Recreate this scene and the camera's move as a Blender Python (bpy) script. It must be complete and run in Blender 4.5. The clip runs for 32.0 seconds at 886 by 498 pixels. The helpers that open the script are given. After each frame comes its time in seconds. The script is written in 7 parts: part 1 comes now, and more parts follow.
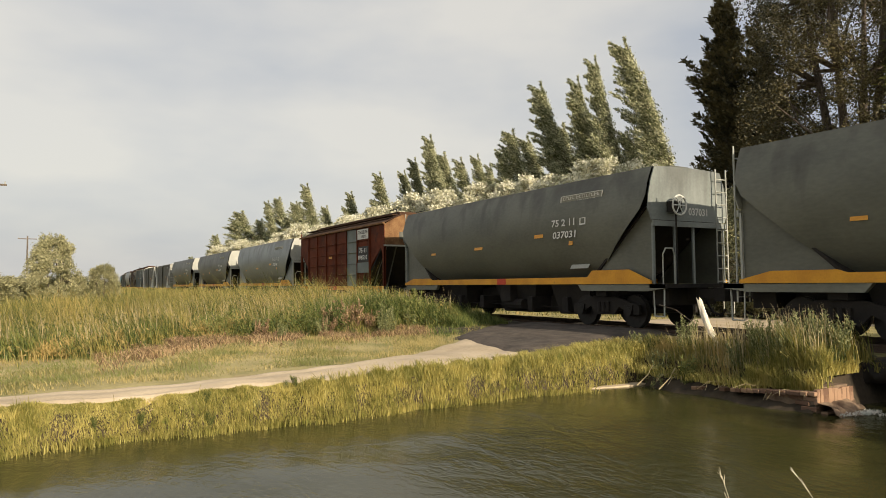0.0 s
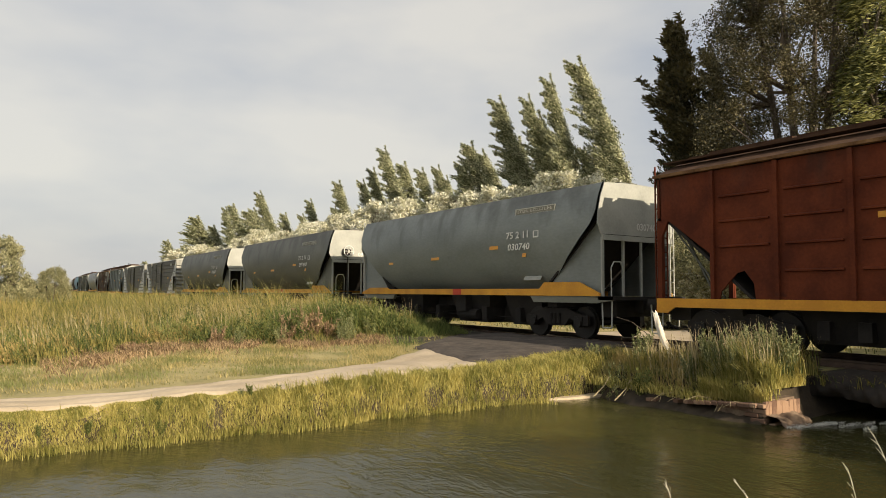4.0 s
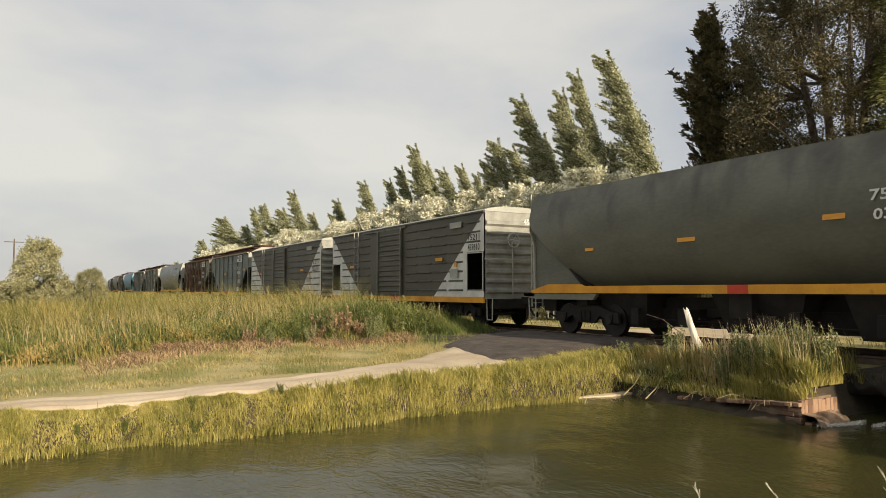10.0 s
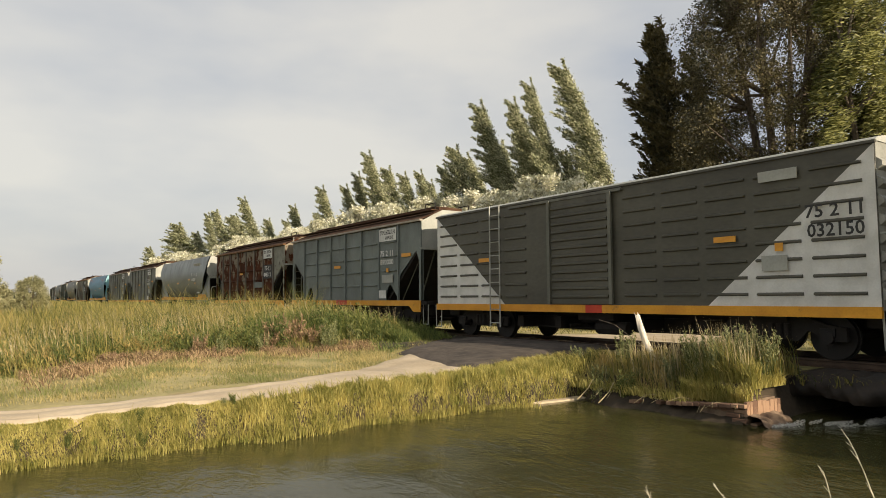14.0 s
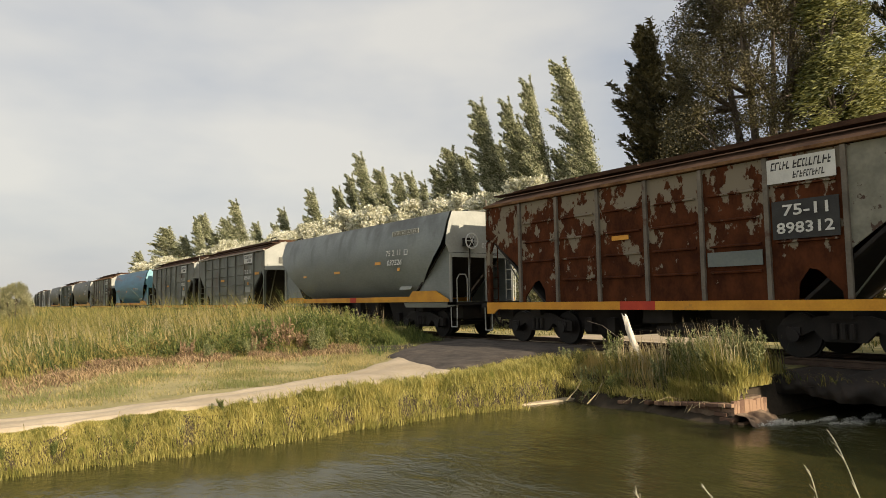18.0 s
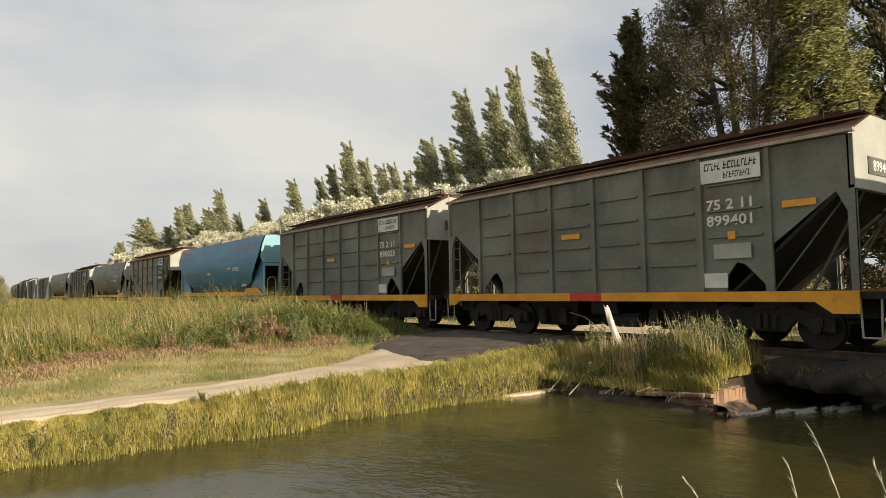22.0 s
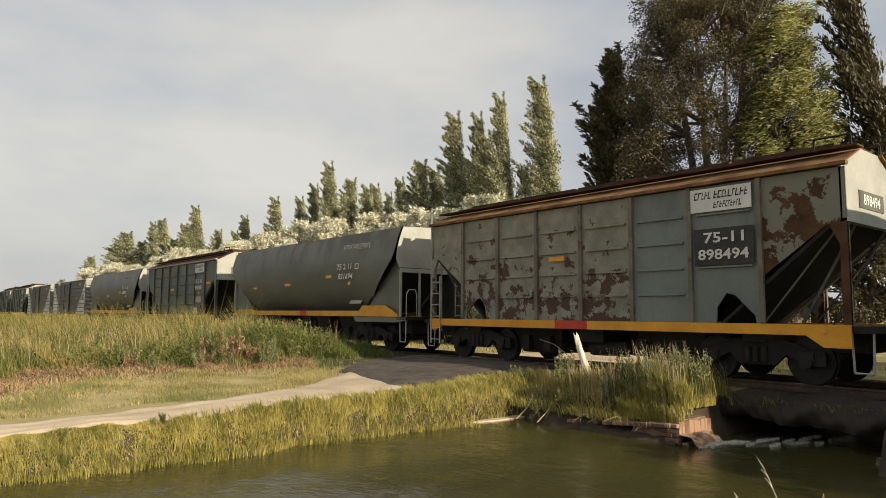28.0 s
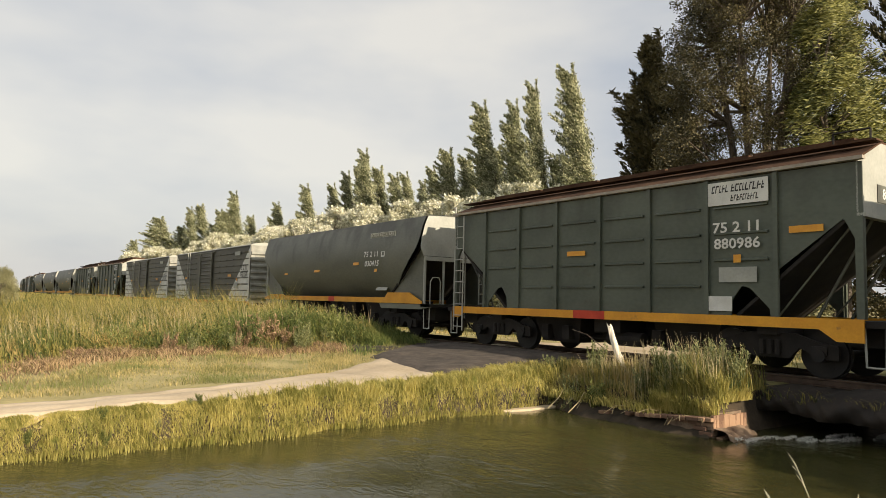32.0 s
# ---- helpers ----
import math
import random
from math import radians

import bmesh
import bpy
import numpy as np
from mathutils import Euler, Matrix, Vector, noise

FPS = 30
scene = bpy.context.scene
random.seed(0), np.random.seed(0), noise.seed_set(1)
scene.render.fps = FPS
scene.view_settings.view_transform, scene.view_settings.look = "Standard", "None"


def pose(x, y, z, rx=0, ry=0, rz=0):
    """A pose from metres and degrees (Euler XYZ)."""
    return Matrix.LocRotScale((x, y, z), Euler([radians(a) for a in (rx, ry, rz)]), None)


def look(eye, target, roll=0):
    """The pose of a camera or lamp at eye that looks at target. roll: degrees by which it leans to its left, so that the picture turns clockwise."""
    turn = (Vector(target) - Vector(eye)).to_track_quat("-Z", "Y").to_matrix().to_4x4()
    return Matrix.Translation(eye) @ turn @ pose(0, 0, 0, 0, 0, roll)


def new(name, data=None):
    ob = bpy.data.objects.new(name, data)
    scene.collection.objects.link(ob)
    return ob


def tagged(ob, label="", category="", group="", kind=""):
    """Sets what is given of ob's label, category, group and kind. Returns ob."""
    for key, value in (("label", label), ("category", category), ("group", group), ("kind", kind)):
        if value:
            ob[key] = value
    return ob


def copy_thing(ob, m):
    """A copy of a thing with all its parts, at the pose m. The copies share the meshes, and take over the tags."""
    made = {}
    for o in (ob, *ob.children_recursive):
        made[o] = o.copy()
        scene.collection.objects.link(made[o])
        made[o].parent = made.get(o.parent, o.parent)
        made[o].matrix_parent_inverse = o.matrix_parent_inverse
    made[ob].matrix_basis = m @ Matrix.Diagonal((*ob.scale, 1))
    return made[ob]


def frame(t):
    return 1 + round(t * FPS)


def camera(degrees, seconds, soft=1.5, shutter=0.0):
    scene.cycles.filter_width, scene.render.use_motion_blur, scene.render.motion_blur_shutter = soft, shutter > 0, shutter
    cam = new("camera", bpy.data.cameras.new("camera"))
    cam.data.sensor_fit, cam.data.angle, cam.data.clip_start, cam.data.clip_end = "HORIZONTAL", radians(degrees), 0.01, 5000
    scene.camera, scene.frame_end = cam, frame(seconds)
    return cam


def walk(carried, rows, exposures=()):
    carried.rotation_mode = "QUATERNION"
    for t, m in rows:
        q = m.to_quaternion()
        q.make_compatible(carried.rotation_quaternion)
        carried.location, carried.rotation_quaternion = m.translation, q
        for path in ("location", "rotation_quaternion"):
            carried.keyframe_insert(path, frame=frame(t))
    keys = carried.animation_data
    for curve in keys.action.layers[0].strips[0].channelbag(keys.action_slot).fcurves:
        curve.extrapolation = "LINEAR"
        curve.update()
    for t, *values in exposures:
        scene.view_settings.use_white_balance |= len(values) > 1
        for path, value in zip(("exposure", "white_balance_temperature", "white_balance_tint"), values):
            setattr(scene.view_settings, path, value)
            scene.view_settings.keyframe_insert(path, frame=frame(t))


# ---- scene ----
cam = camera(66.67, 32.0, soft=0.5)
PATH = [
    (0.0, 0.000, 0.000, 1.216, 92.947, 0.522, -30.176),
    (0.5, 0.002, -0.002, 1.216, 93.053, 0.486, -31.252),
    (1.0, 0.003, -0.005, 1.216, 93.980, 0.042, -31.483),
    (1.5, 0.006, -0.009, 1.217, 94.292, -0.106, -31.423),
    (2.0, 0.009, -0.012, 1.217, 93.803, -0.044, -34.337),
    (2.5, 0.012, -0.016, 1.218, 94.444, 0.054, -35.311),
    (3.0, 0.015, -0.018, 1.218, 94.209, -0.093, -35.321),
    (3.5, 0.016, -0.019, 1.220, 93.914, 0.129, -34.878),
    (4.0, 0.017, -0.020, 1.221, 93.733, -0.371, -33.432),
    (4.5, 0.017, -0.020, 1.223, 93.768, -0.633, -31.701),
    (6.5, 0.019, -0.020, 1.230, 93.786, 0.160, -32.247),
    (7.0, 0.018, -0.018, 1.232, 93.722, 0.688, -30.472),
    (7.5, 0.017, -0.018, 1.234, 93.666, 0.834, -28.383),
    (8.0, 0.018, -0.020, 1.236, 93.754, 0.244, -28.166),
    (8.5, 0.019, -0.022, 1.237, 93.913, -0.079, -29.727),
    (9.0, 0.021, -0.025, 1.238, 93.569, -0.101, -29.998),
    (9.5, 0.021, -0.028, 1.238, 93.520, -0.078, -29.905),
    (10.0, 0.023, -0.033, 1.239, 93.529, 0.045, -31.007),
    (10.5, 0.023, -0.036, 1.239, 93.810, 0.315, -31.423),
    (11.0, 0.023, -0.037, 1.240, 94.370, 0.482, -32.377),
    (11.5, 0.023, -0.036, 1.241, 94.018, 0.535, -32.702),
    (12.0, 0.022, -0.036, 1.241, 93.971, 0.664, -33.039),
    (12.5, 0.021, -0.035, 1.242, 94.112, 0.681, -32.357),
    (13.0, 0.019, -0.033, 1.243, 93.745, 0.621, -32.995),
    (13.5, 0.020, -0.035, 1.244, 94.368, 0.236, -34.845),
    (14.0, 0.020, -0.036, 1.244, 94.074, 0.387, -34.789),
    (14.5, 0.020, -0.037, 1.245, 93.812, 0.560, -34.133),
    (16.5, 0.014, -0.033, 1.250, 93.492, 0.479, -35.255),
    (17.0, 0.013, -0.033, 1.251, 93.481, 0.793, -35.779),
    (17.5, 0.012, -0.036, 1.252, 93.722, 0.631, -35.150),
    (18.0, 0.013, -0.041, 1.253, 94.258, 0.941, -35.785),
    (18.5, 0.014, -0.046, 1.254, 93.975, 0.408, -36.095),
    (19.0, 0.013, -0.047, 1.255, 93.645, 0.723, -35.848),
    (19.5, 0.011, -0.044, 1.256, 93.637, 0.863, -35.928),
    (20.0, 0.010, -0.042, 1.258, 93.284, 1.102, -35.808),
    (20.5, 0.011, -0.040, 1.260, 93.211, 0.913, -36.598),
    (21.0, 0.012, -0.039, 1.261, 92.843, 1.300, -36.256),
    (21.5, 0.013, -0.038, 1.263, 93.520, 0.952, -36.207),
    (22.0, 0.014, -0.037, 1.265, 93.488, 1.012, -37.225),
    (22.5, 0.015, -0.035, 1.267, 93.490, 0.642, -37.668),
    (23.0, 0.016, -0.031, 1.269, 93.653, 0.712, -38.283),
    (23.5, 0.016, -0.026, 1.271, 93.487, 0.236, -35.720),
    (24.0, 0.017, -0.024, 1.274, 94.808, -0.053, -33.718),
    (24.5, 0.020, -0.024, 1.275, 95.571, -0.460, -32.674),
    (25.0, 0.024, -0.025, 1.277, 96.084, -0.505, -32.840),
    (25.5, 0.029, -0.029, 1.277, 95.859, -0.347, -32.848),
    (27.5, 0.055, -0.057, 1.278, 97.207, -0.483, -37.024),
    (28.0, 0.062, -0.063, 1.278, 95.478, -0.372, -39.503),
    (28.5, 0.068, -0.070, 1.278, 95.849, 0.154, -40.881),
    (29.0, 0.074, -0.076, 1.277, 95.245, -0.233, -37.796),
    (29.5, 0.078, -0.078, 1.277, 95.180, 0.584, -36.473),
    (30.0, 0.081, -0.076, 1.278, 94.849, -0.186, -36.365),
    (30.5, 0.082, -0.073, 1.278, 94.116, -0.366, -35.991),
    (31.0, 0.084, -0.073, 1.278, 94.231, -1.119, -36.380),
    (31.5, 0.085, -0.073, 1.279, 94.305, -0.970, -36.336),
    (32.0, 0.085, -0.072, 1.279, 94.411, -1.364, -36.661),
]
walk(cam, [(t, pose(*p)) for t, *p in PATH], exposures=[(0.0, 0.37), (18.0, 0.39), (21.0, 0.41), (22.0, 0.39), (23.0, 0.53), (24.0, 0.41), (27.0, 0.32), (28.2, 0.32), (29.0, 0.47), (30.0, 0.51), (32.0, 0.50)])

# ---- world and sun ----
SUN_EL, SUN_X, SUN_Y = 20.5, 0.12, -0.993          # the sun stands low behind the camera's right shoulder


def build_world():
    w = bpy.data.worlds.new("sky")
    scene.world = w
    w.use_nodes = True
    n, l = w.node_tree.nodes, w.node_tree.links
    n.clear()
    out, bg = n.new("ShaderNodeOutputWorld"), n.new("ShaderNodeBackground")
    sky = n.new("ShaderNodeTexSky")
    sky.sky_type, sky.sun_disc = "NISHITA", False
    sky.sun_elevation = radians(SUN_EL)
    sky.sun_rotation = math.atan2(SUN_X, SUN_Y)
    sky.dust_density, sky.air_density = 2.5, 1.2
    dim = n.new("ShaderNodeVectorMath"); dim.operation = "SCALE"; dim.inputs["Scale"].default_value = 0.085
    l.new(sky.outputs[0], dim.inputs[0])
    co = n.new("ShaderNodeTexCoord")
    mp = n.new("ShaderNodeMapping"); mp.inputs["Scale"].default_value = (1.0, 1.0, 2.6)
    l.new(co.outputs["Generated"], mp.inputs[0])
    ns = n.new("ShaderNodeTexNoise"); ns.inputs["Scale"].default_value = 1.7; ns.inputs["Detail"].default_value = 5; ns.inputs["Roughness"].default_value = 0.5
    l.new(mp.outputs[0], ns.inputs["Vector"])
    rp = n.new("ShaderNodeValToRGB")
    rp.color_ramp.elements[0].position, rp.color_ramp.elements[0].color = 0.36, (0.53, 0.565, 0.63, 1)
    rp.color_ramp.elements[1].position, rp.color_ramp.elements[1].color = 0.66, (0.90, 0.86, 0.785, 1)
    l.new(ns.outputs[0], rp.inputs[0])
    mx = n.new("ShaderNodeMixRGB"); mx.inputs[0].default_value = 0.8
    l.new(dim.outputs[0], mx.inputs[1]); l.new(rp.outputs[0], mx.inputs[2])
    l.new(mx.outputs[0], bg.inputs[0])
    bg.inputs[1].default_value = 0.74
    l.new(bg.outputs[0], out.inputs[0])
    d = bpy.data.lights.new("sun", "SUN")
    d.energy, d.angle, d.color = 5.0, radians(0.6), (1.0, 0.845, 0.64)
    s = new("sun", d)
    el = radians(SUN_EL)
    s.matrix_world = look((SUN_X * 60, SUN_Y * 60, 60 * math.tan(el)), (0, 0, 0))


build_world()

# ---- materials ----


def material(name, a, b, scale=3.0, rough=0.7, metal=0.0, bump=0.2, fine=40.0, third=None, third_at=0.62, stretch=(1, 1, 1), rand=0.0, trans=0.0, soft=0.08, streak=0.0, low=0.0):
    """Two colours over a large and a fine noise, a third one in patches (rust, dirt), bump from the fine noise."""
    m = bpy.data.materials.new(name)
    m.use_nodes = True
    n, l = m.node_tree.nodes, m.node_tree.links
    p = n["Principled BSDF"]
    co, mp = n.new("ShaderNodeTexCoord"), n.new("ShaderNodeMapping")
    mp.inputs["Scale"].default_value = stretch
    l.new(co.outputs["Object"], mp.inputs[0])
    big, small = n.new("ShaderNodeTexNoise"), n.new("ShaderNodeTexNoise")
    for t, s, d in ((big, scale, 4), (small, fine, 3)):
        t.inputs["Scale"].default_value, t.inputs["Detail"].default_value = s, d
        l.new(mp.outputs[0], t.inputs["Vector"])
    add = n.new("ShaderNodeMath"); add.operation = "MULTIPLY_ADD"
    add.inputs[1].default_value, add.inputs[2].default_value = 0.35, -0.175
    l.new(small.outputs[0], add.inputs[0])
    tot = n.new("ShaderNodeMath"); tot.operation = "ADD"
    l.new(big.outputs[0], tot.inputs[0]); l.new(add.outputs[0], tot.inputs[1])
    last = tot
    if rand:
        oi, ra = n.new("ShaderNodeObjectInfo") if rand > 0 else n.new("ShaderNodeNewGeometry"), n.new("ShaderNodeMath")
        ra.operation = "MULTIPLY_ADD"
        ra.inputs[1].default_value = abs(rand)
        l.new(oi.outputs["Random"] if rand > 0 else oi.outputs["Random Per Island"], ra.inputs[0])
        l.new(tot.outputs[0], ra.inputs[2])
        sub = n.new("ShaderNodeMath"); sub.operation = "SUBTRACT"; sub.inputs[1].default_value = abs(rand) / 2
        l.new(ra.outputs[0], sub.inputs[0]); last = sub
    rp = n.new("ShaderNodeValToRGB")
    rp.color_ramp.elements[0].position, rp.color_ramp.elements[0].color = 0.32, (*a, 1)
    rp.color_ramp.elements[1].position, rp.color_ramp.elements[1].color = 0.68, (*b, 1)
    l.new(last.outputs[0], rp.inputs[0])
    col = rp.outputs[0]
    if third:
        pn = n.new("ShaderNodeTexNoise")
        pn.inputs["Scale"].default_value, pn.inputs["Detail"].default_value, pn.inputs["Roughness"].default_value = scale * 0.8, 8, 0.65
        off = n.new("ShaderNodeMapping"); off.inputs["Location"].default_value = (7.3, 2.1, 4.4)
        l.new(mp.outputs[0], off.inputs[0]); l.new(off.outputs[0], pn.inputs["Vector"])
        pr = n.new("ShaderNodeValToRGB")
        pr.color_ramp.elements[0].position, pr.color_ramp.elements[1].position = third_at, third_at + soft
        pv = pn.outputs[0]
        if low:
            # paint lost first along the lower edge, where dirt lies
            lx = n.new("ShaderNodeSeparateXYZ"); l.new(co.outputs["Object"], lx.inputs[0])
            lr = n.new("ShaderNodeMapRange"); lr.inputs[1].default_value, lr.inputs[2].default_value, lr.inputs[3].default_value, lr.inputs[4].default_value = 1.1, 3.9, low, -low
            l.new(lx.outputs[2], lr.inputs[0])
            la = n.new("ShaderNodeMath"); la.operation = "ADD"; l.new(pv, la.inputs[0]); l.new(lr.outputs[0], la.inputs[1])
            pv = la.outputs[0]
        l.new(pv, pr.inputs[0])
        mx = n.new("ShaderNodeMixRGB"); mx.inputs[2].default_value = (*third, 1)
        l.new(pr.outputs[0], mx.inputs[0]); l.new(col, mx.inputs[1])
        col = mx.outputs[0]
    if streak:
        # grime that ran down from the roof edge
        sm = n.new("ShaderNodeMapping"); sm.inputs["Scale"].default_value = (1.0, 0.85, 0.2)
        l.new(co.outputs["Object"], sm.inputs[0])
        sn = n.new("ShaderNodeTexNoise"); sn.inputs["Scale"].default_value, sn.inputs["Detail"].default_value, sn.inputs["Distortion"].default_value = 1.7, 8, 0.4
        l.new(sm.outputs[0], sn.inputs["Vector"])
        sx = n.new("ShaderNodeSeparateXYZ"); l.new(co.outputs["Object"], sx.inputs[0])
        zr = n.new("ShaderNodeMapRange"); zr.inputs[1].default_value, zr.inputs[2].default_value, zr.inputs[3].default_value, zr.inputs[4].default_value = 2.6, 4.15, -0.16, 0.12
        l.new(sx.outputs[2], zr.inputs[0])
        sa = n.new("ShaderNodeMath"); sa.operation = "ADD"; l.new(sn.outputs[0], sa.inputs[0]); l.new(zr.outputs[0], sa.inputs[1])
        sr = n.new("ShaderNodeValToRGB"); sr.color_ramp.elements[0].position, sr.color_ramp.elements[1].position = 0.48, 0.68
        sr.color_ramp.elements[1].color = (streak, streak, streak, 1)
        l.new(sa.outputs[0], sr.inputs[0])
        mx = n.new("ShaderNodeMixRGB"); mx.inputs[2].default_value = (0.035, 0.03, 0.024, 1)
        l.new(sr.outputs[0], mx.inputs[0]); l.new(col, mx.inputs[1])
        col = mx.outputs[0]
    l.new(col, p.inputs["Base Color"])
    p.inputs["Roughness"].default_value, p.inputs["Metallic"].default_value = rough, metal
    if bump:
        bp = n.new("ShaderNodeBump"); bp.inputs["Strength"].default_value, bp.inputs["Distance"].default_value = bump, 0.02
        l.new(tot.outputs[0], bp.inputs["Height"]); l.new(bp.outputs[0], p.inputs["Normal"])
    if trans:
        tr, ms = n.new("ShaderNodeBsdfTranslucent"), n.new("ShaderNodeMixShader")
        ms.inputs[0].default_value = trans
        l.new(col, tr.inputs[0]); l.new(p.outputs[0], ms.inputs[1]); l.new(tr.outputs[0], ms.inputs[2])
        l.new(ms.outputs[0], n["Material Output"].inputs[0])
    return m


M = {}
M["grey"] = material("grey_wagon_paint", (0.128, 0.13, 0.102), (0.2, 0.204, 0.164), 0.7, 0.5, 0.0, 0.12, 14, (0.07, 0.06, 0.05), 0.66, (1, 0.5, 1.2), streak=0.6)
M["grey_dark"] = material("dark_grey_wagon_paint", (0.086, 0.089, 0.069), (0.146, 0.149, 0.117), 0.7, 0.5, 0.0, 0.12, 14, (0.06, 0.045, 0.035), 0.66, (1, 0.5, 1.2), streak=0.6)
# The sky's reflection on the tanks is put into this lighter, bluer grey.
M["grey_sheen"] = material("grey_paint_with_sky_sheen", (0.150, 0.168, 0.158), (0.235, 0.26, 0.245), 0.7, 0.42, 0.0, 0.12, 14, (0.07, 0.06, 0.05), 0.66, (1, 0.5, 1.2), streak=0.5)
M["grey_light"] = material("pale_grey_wagon_paint", (0.29, 0.30, 0.265), (0.41, 0.415, 0.37), 1.2, 0.6, 0.0, 0.12, 18, (0.22, 0.17, 0.12), 0.68)
M["teal"] = material("teal_grey_wagon_paint", (0.10, 0.108, 0.088), (0.178, 0.188, 0.155), 0.9, 0.55, 0.0, 0.12, 14, (0.125, 0.095, 0.062), 0.56, (1, 0.6, 1), soft=0.16, streak=0.5)
M["green_grey"] = material("dark_green_grey_paint", (0.056, 0.068, 0.05), (0.098, 0.115, 0.088), 0.8, 0.5, 0.0, 0.12, 14, (0.05, 0.04, 0.03), 0.66, (1, 0.6, 1), streak=0.35)
M["blue"] = material("blue_wagon_paint", (0.03, 0.155, 0.26), (0.052, 0.24, 0.385), 0.9, 0.45, 0.0, 0.1, 14, (0.17, 0.095, 0.09), 0.565, (1, 0.25, 2.4), streak=0.25)
M["red"] = material("rust_red_wagon_paint", (0.083, 0.020, 0.009), (0.155, 0.038, 0.015), 1.6, 0.75, 0.0, 0.2, 18, (0.055, 0.02, 0.014), 0.62, streak=0.4)
M["red_peel"] = material("peeling_red_and_grey_paint", (0.042, 0.013, 0.005), (0.098, 0.031, 0.011), 2.7, 0.9, 0.0, 0.25, 16, (0.22, 0.19, 0.14), 0.55, (1, 1.2, 0.8), soft=0.025, low=-0.11)
M["grey_peel"] = material("peeling_grey_paint_over_rust", (0.17, 0.168, 0.13), (0.26, 0.255, 0.2), 3.0, 0.7, 0.0, 0.2, 16, (0.06, 0.032, 0.019), 0.555, (1, 1, 1), soft=0.02, low=0.09)
M["rust_peel"] = material("rust_with_last_grey_paint", (0.05, 0.026, 0.016), (0.10, 0.055, 0.03), 2.2, 0.85, 0.0, 0.25, 16, (0.2, 0.2, 0.16), 0.52, (1, 1, 1), soft=0.025, low=-0.12)
M["post_grey"] = material("dull_grey_post_paint", (0.10, 0.088, 0.07), (0.19, 0.165, 0.13), 2.0, 0.75, 0, 0.15, 18, (0.08, 0.035, 0.02), 0.6)
M["grey_blue"] = material("blue_grey_wagon_paint", (0.118, 0.138, 0.128), (0.176, 0.202, 0.186), 0.9, 0.6, 0.0, 0.12, 16, (0.10, 0.06, 0.045), 0.7, streak=0.4)
M["rust"] = material("rusty_steel", (0.105, 0.052, 0.025), (0.25, 0.145, 0.07), 2.0, 0.9, 0.0, 0.3, 30)
M["rust_dark"] = material("dark_rusty_roof", (0.045, 0.024, 0.015), (0.10, 0.056, 0.034), 2.0, 0.9, 0.0, 0.3, 26)
# bare rust and chalked red paint are matt
for k in ("red_peel", "rust_peel", "rust", "rust_dark", "red"):
    M[k].node_tree.nodes["Principled BSDF"].inputs["Specular IOR Level"].default_value = 0.15
M["tan"] = material("faded_roof_edge", (0.26, 0.23, 0.19), (0.40, 0.36, 0.30), 2.0, 0.85, 0.0, 0.2, 30)
M["yellow"] = material("yellow_sill_paint", (0.58, 0.25, 0.012), (0.76, 0.36, 0.02), 1.6, 0.55, 0.0, 0.1, 24, (0.28, 0.13, 0.04), 0.68)
M["red_mark"] = material("red_marking_paint", (0.45, 0.032, 0.012), (0.58, 0.06, 0.018), 3, 0.6)
M["orange"] = material("orange_reflector", (0.62, 0.27, 0.02), (0.72, 0.34, 0.03), 6, 0.5)
M["white"] = material("white_marking_paint", (0.55, 0.55, 0.51), (0.70, 0.70, 0.66), 2.5, 0.6, 0.0, 0.1, 30, (0.36, 0.34, 0.30), 0.68)
M["black"] = material("black_marking_paint", (0.02, 0.02, 0.02), (0.04, 0.04, 0.038), 3, 0.7)
# Grimy gear, kept near black so its colour also holds the shade below wagons.
M["under"] = material("grimy_gear_with_shade_in_colour", (0.008, 0.006, 0.005), (0.020, 0.016, 0.012), 3, 0.85, 0.0, 0.3, 30)
# Worn wheel steel, near black with the same shade in its colour.
M["steel"] = material("worn_steel_with_shade_in_colour", (0.007, 0.006, 0.005), (0.017, 0.013, 0.010), 4, 0.6, 0.2, 0.15, 30)
M["rail"] = material("rail_steel", (0.05, 0.032, 0.022), (0.10, 0.066, 0.046), 4, 0.6, 0.4, 0.2, 30)
M["sleeper"] = material("weathered_sleeper_wood", (0.07, 0.055, 0.042), (0.16, 0.13, 0.10), 3, 0.9, 0, 0.4, 20, None, 0.6, (0.4, 3, 3), rand=0.3)
# Road surface at the crossing, darkened so that its colour holds the shade.
M["shaded_road"] = material("road_with_shade_in_colour", (0.045, 0.036, 0.029), (0.105, 0.084, 0.066), 3, 0.95, 0, 0.9, 22)
# Soil along the line, darkened so that its colour holds the shade.
M["shaded_soil"] = material("soil_with_shade_in_colour", (0.022, 0.018, 0.011), (0.06, 0.048, 0.028), 2.2, 0.95, 0, 0.8, 20, (0.05, 0.055, 0.02), 0.55, soft=0.15)
M["verge"] = material("dry_verge_with_sparse_grass", (0.22, 0.2, 0.07), (0.45, 0.37, 0.165), 0.9, 0.95, 0, 0.6, 14, (0.33, 0.235, 0.135), 0.58, soft=0.12)
M["verge_grass"] = material("thin_verge_grass", (0.18, 0.18, 0.055), (0.52, 0.42, 0.18), 0.8, 0.6, 0, 0, 6, (0.21, 0.225, 0.07), 0.52, rand=-0.5, trans=0.35)
M["thatch"] = material("reddish_dry_thatch", (0.14, 0.085, 0.045), (0.50, 0.36, 0.20), 1.2, 0.8, 0, 0, 8, (0.16, 0.16, 0.06), 0.6, rand=-0.6, trans=0.2)
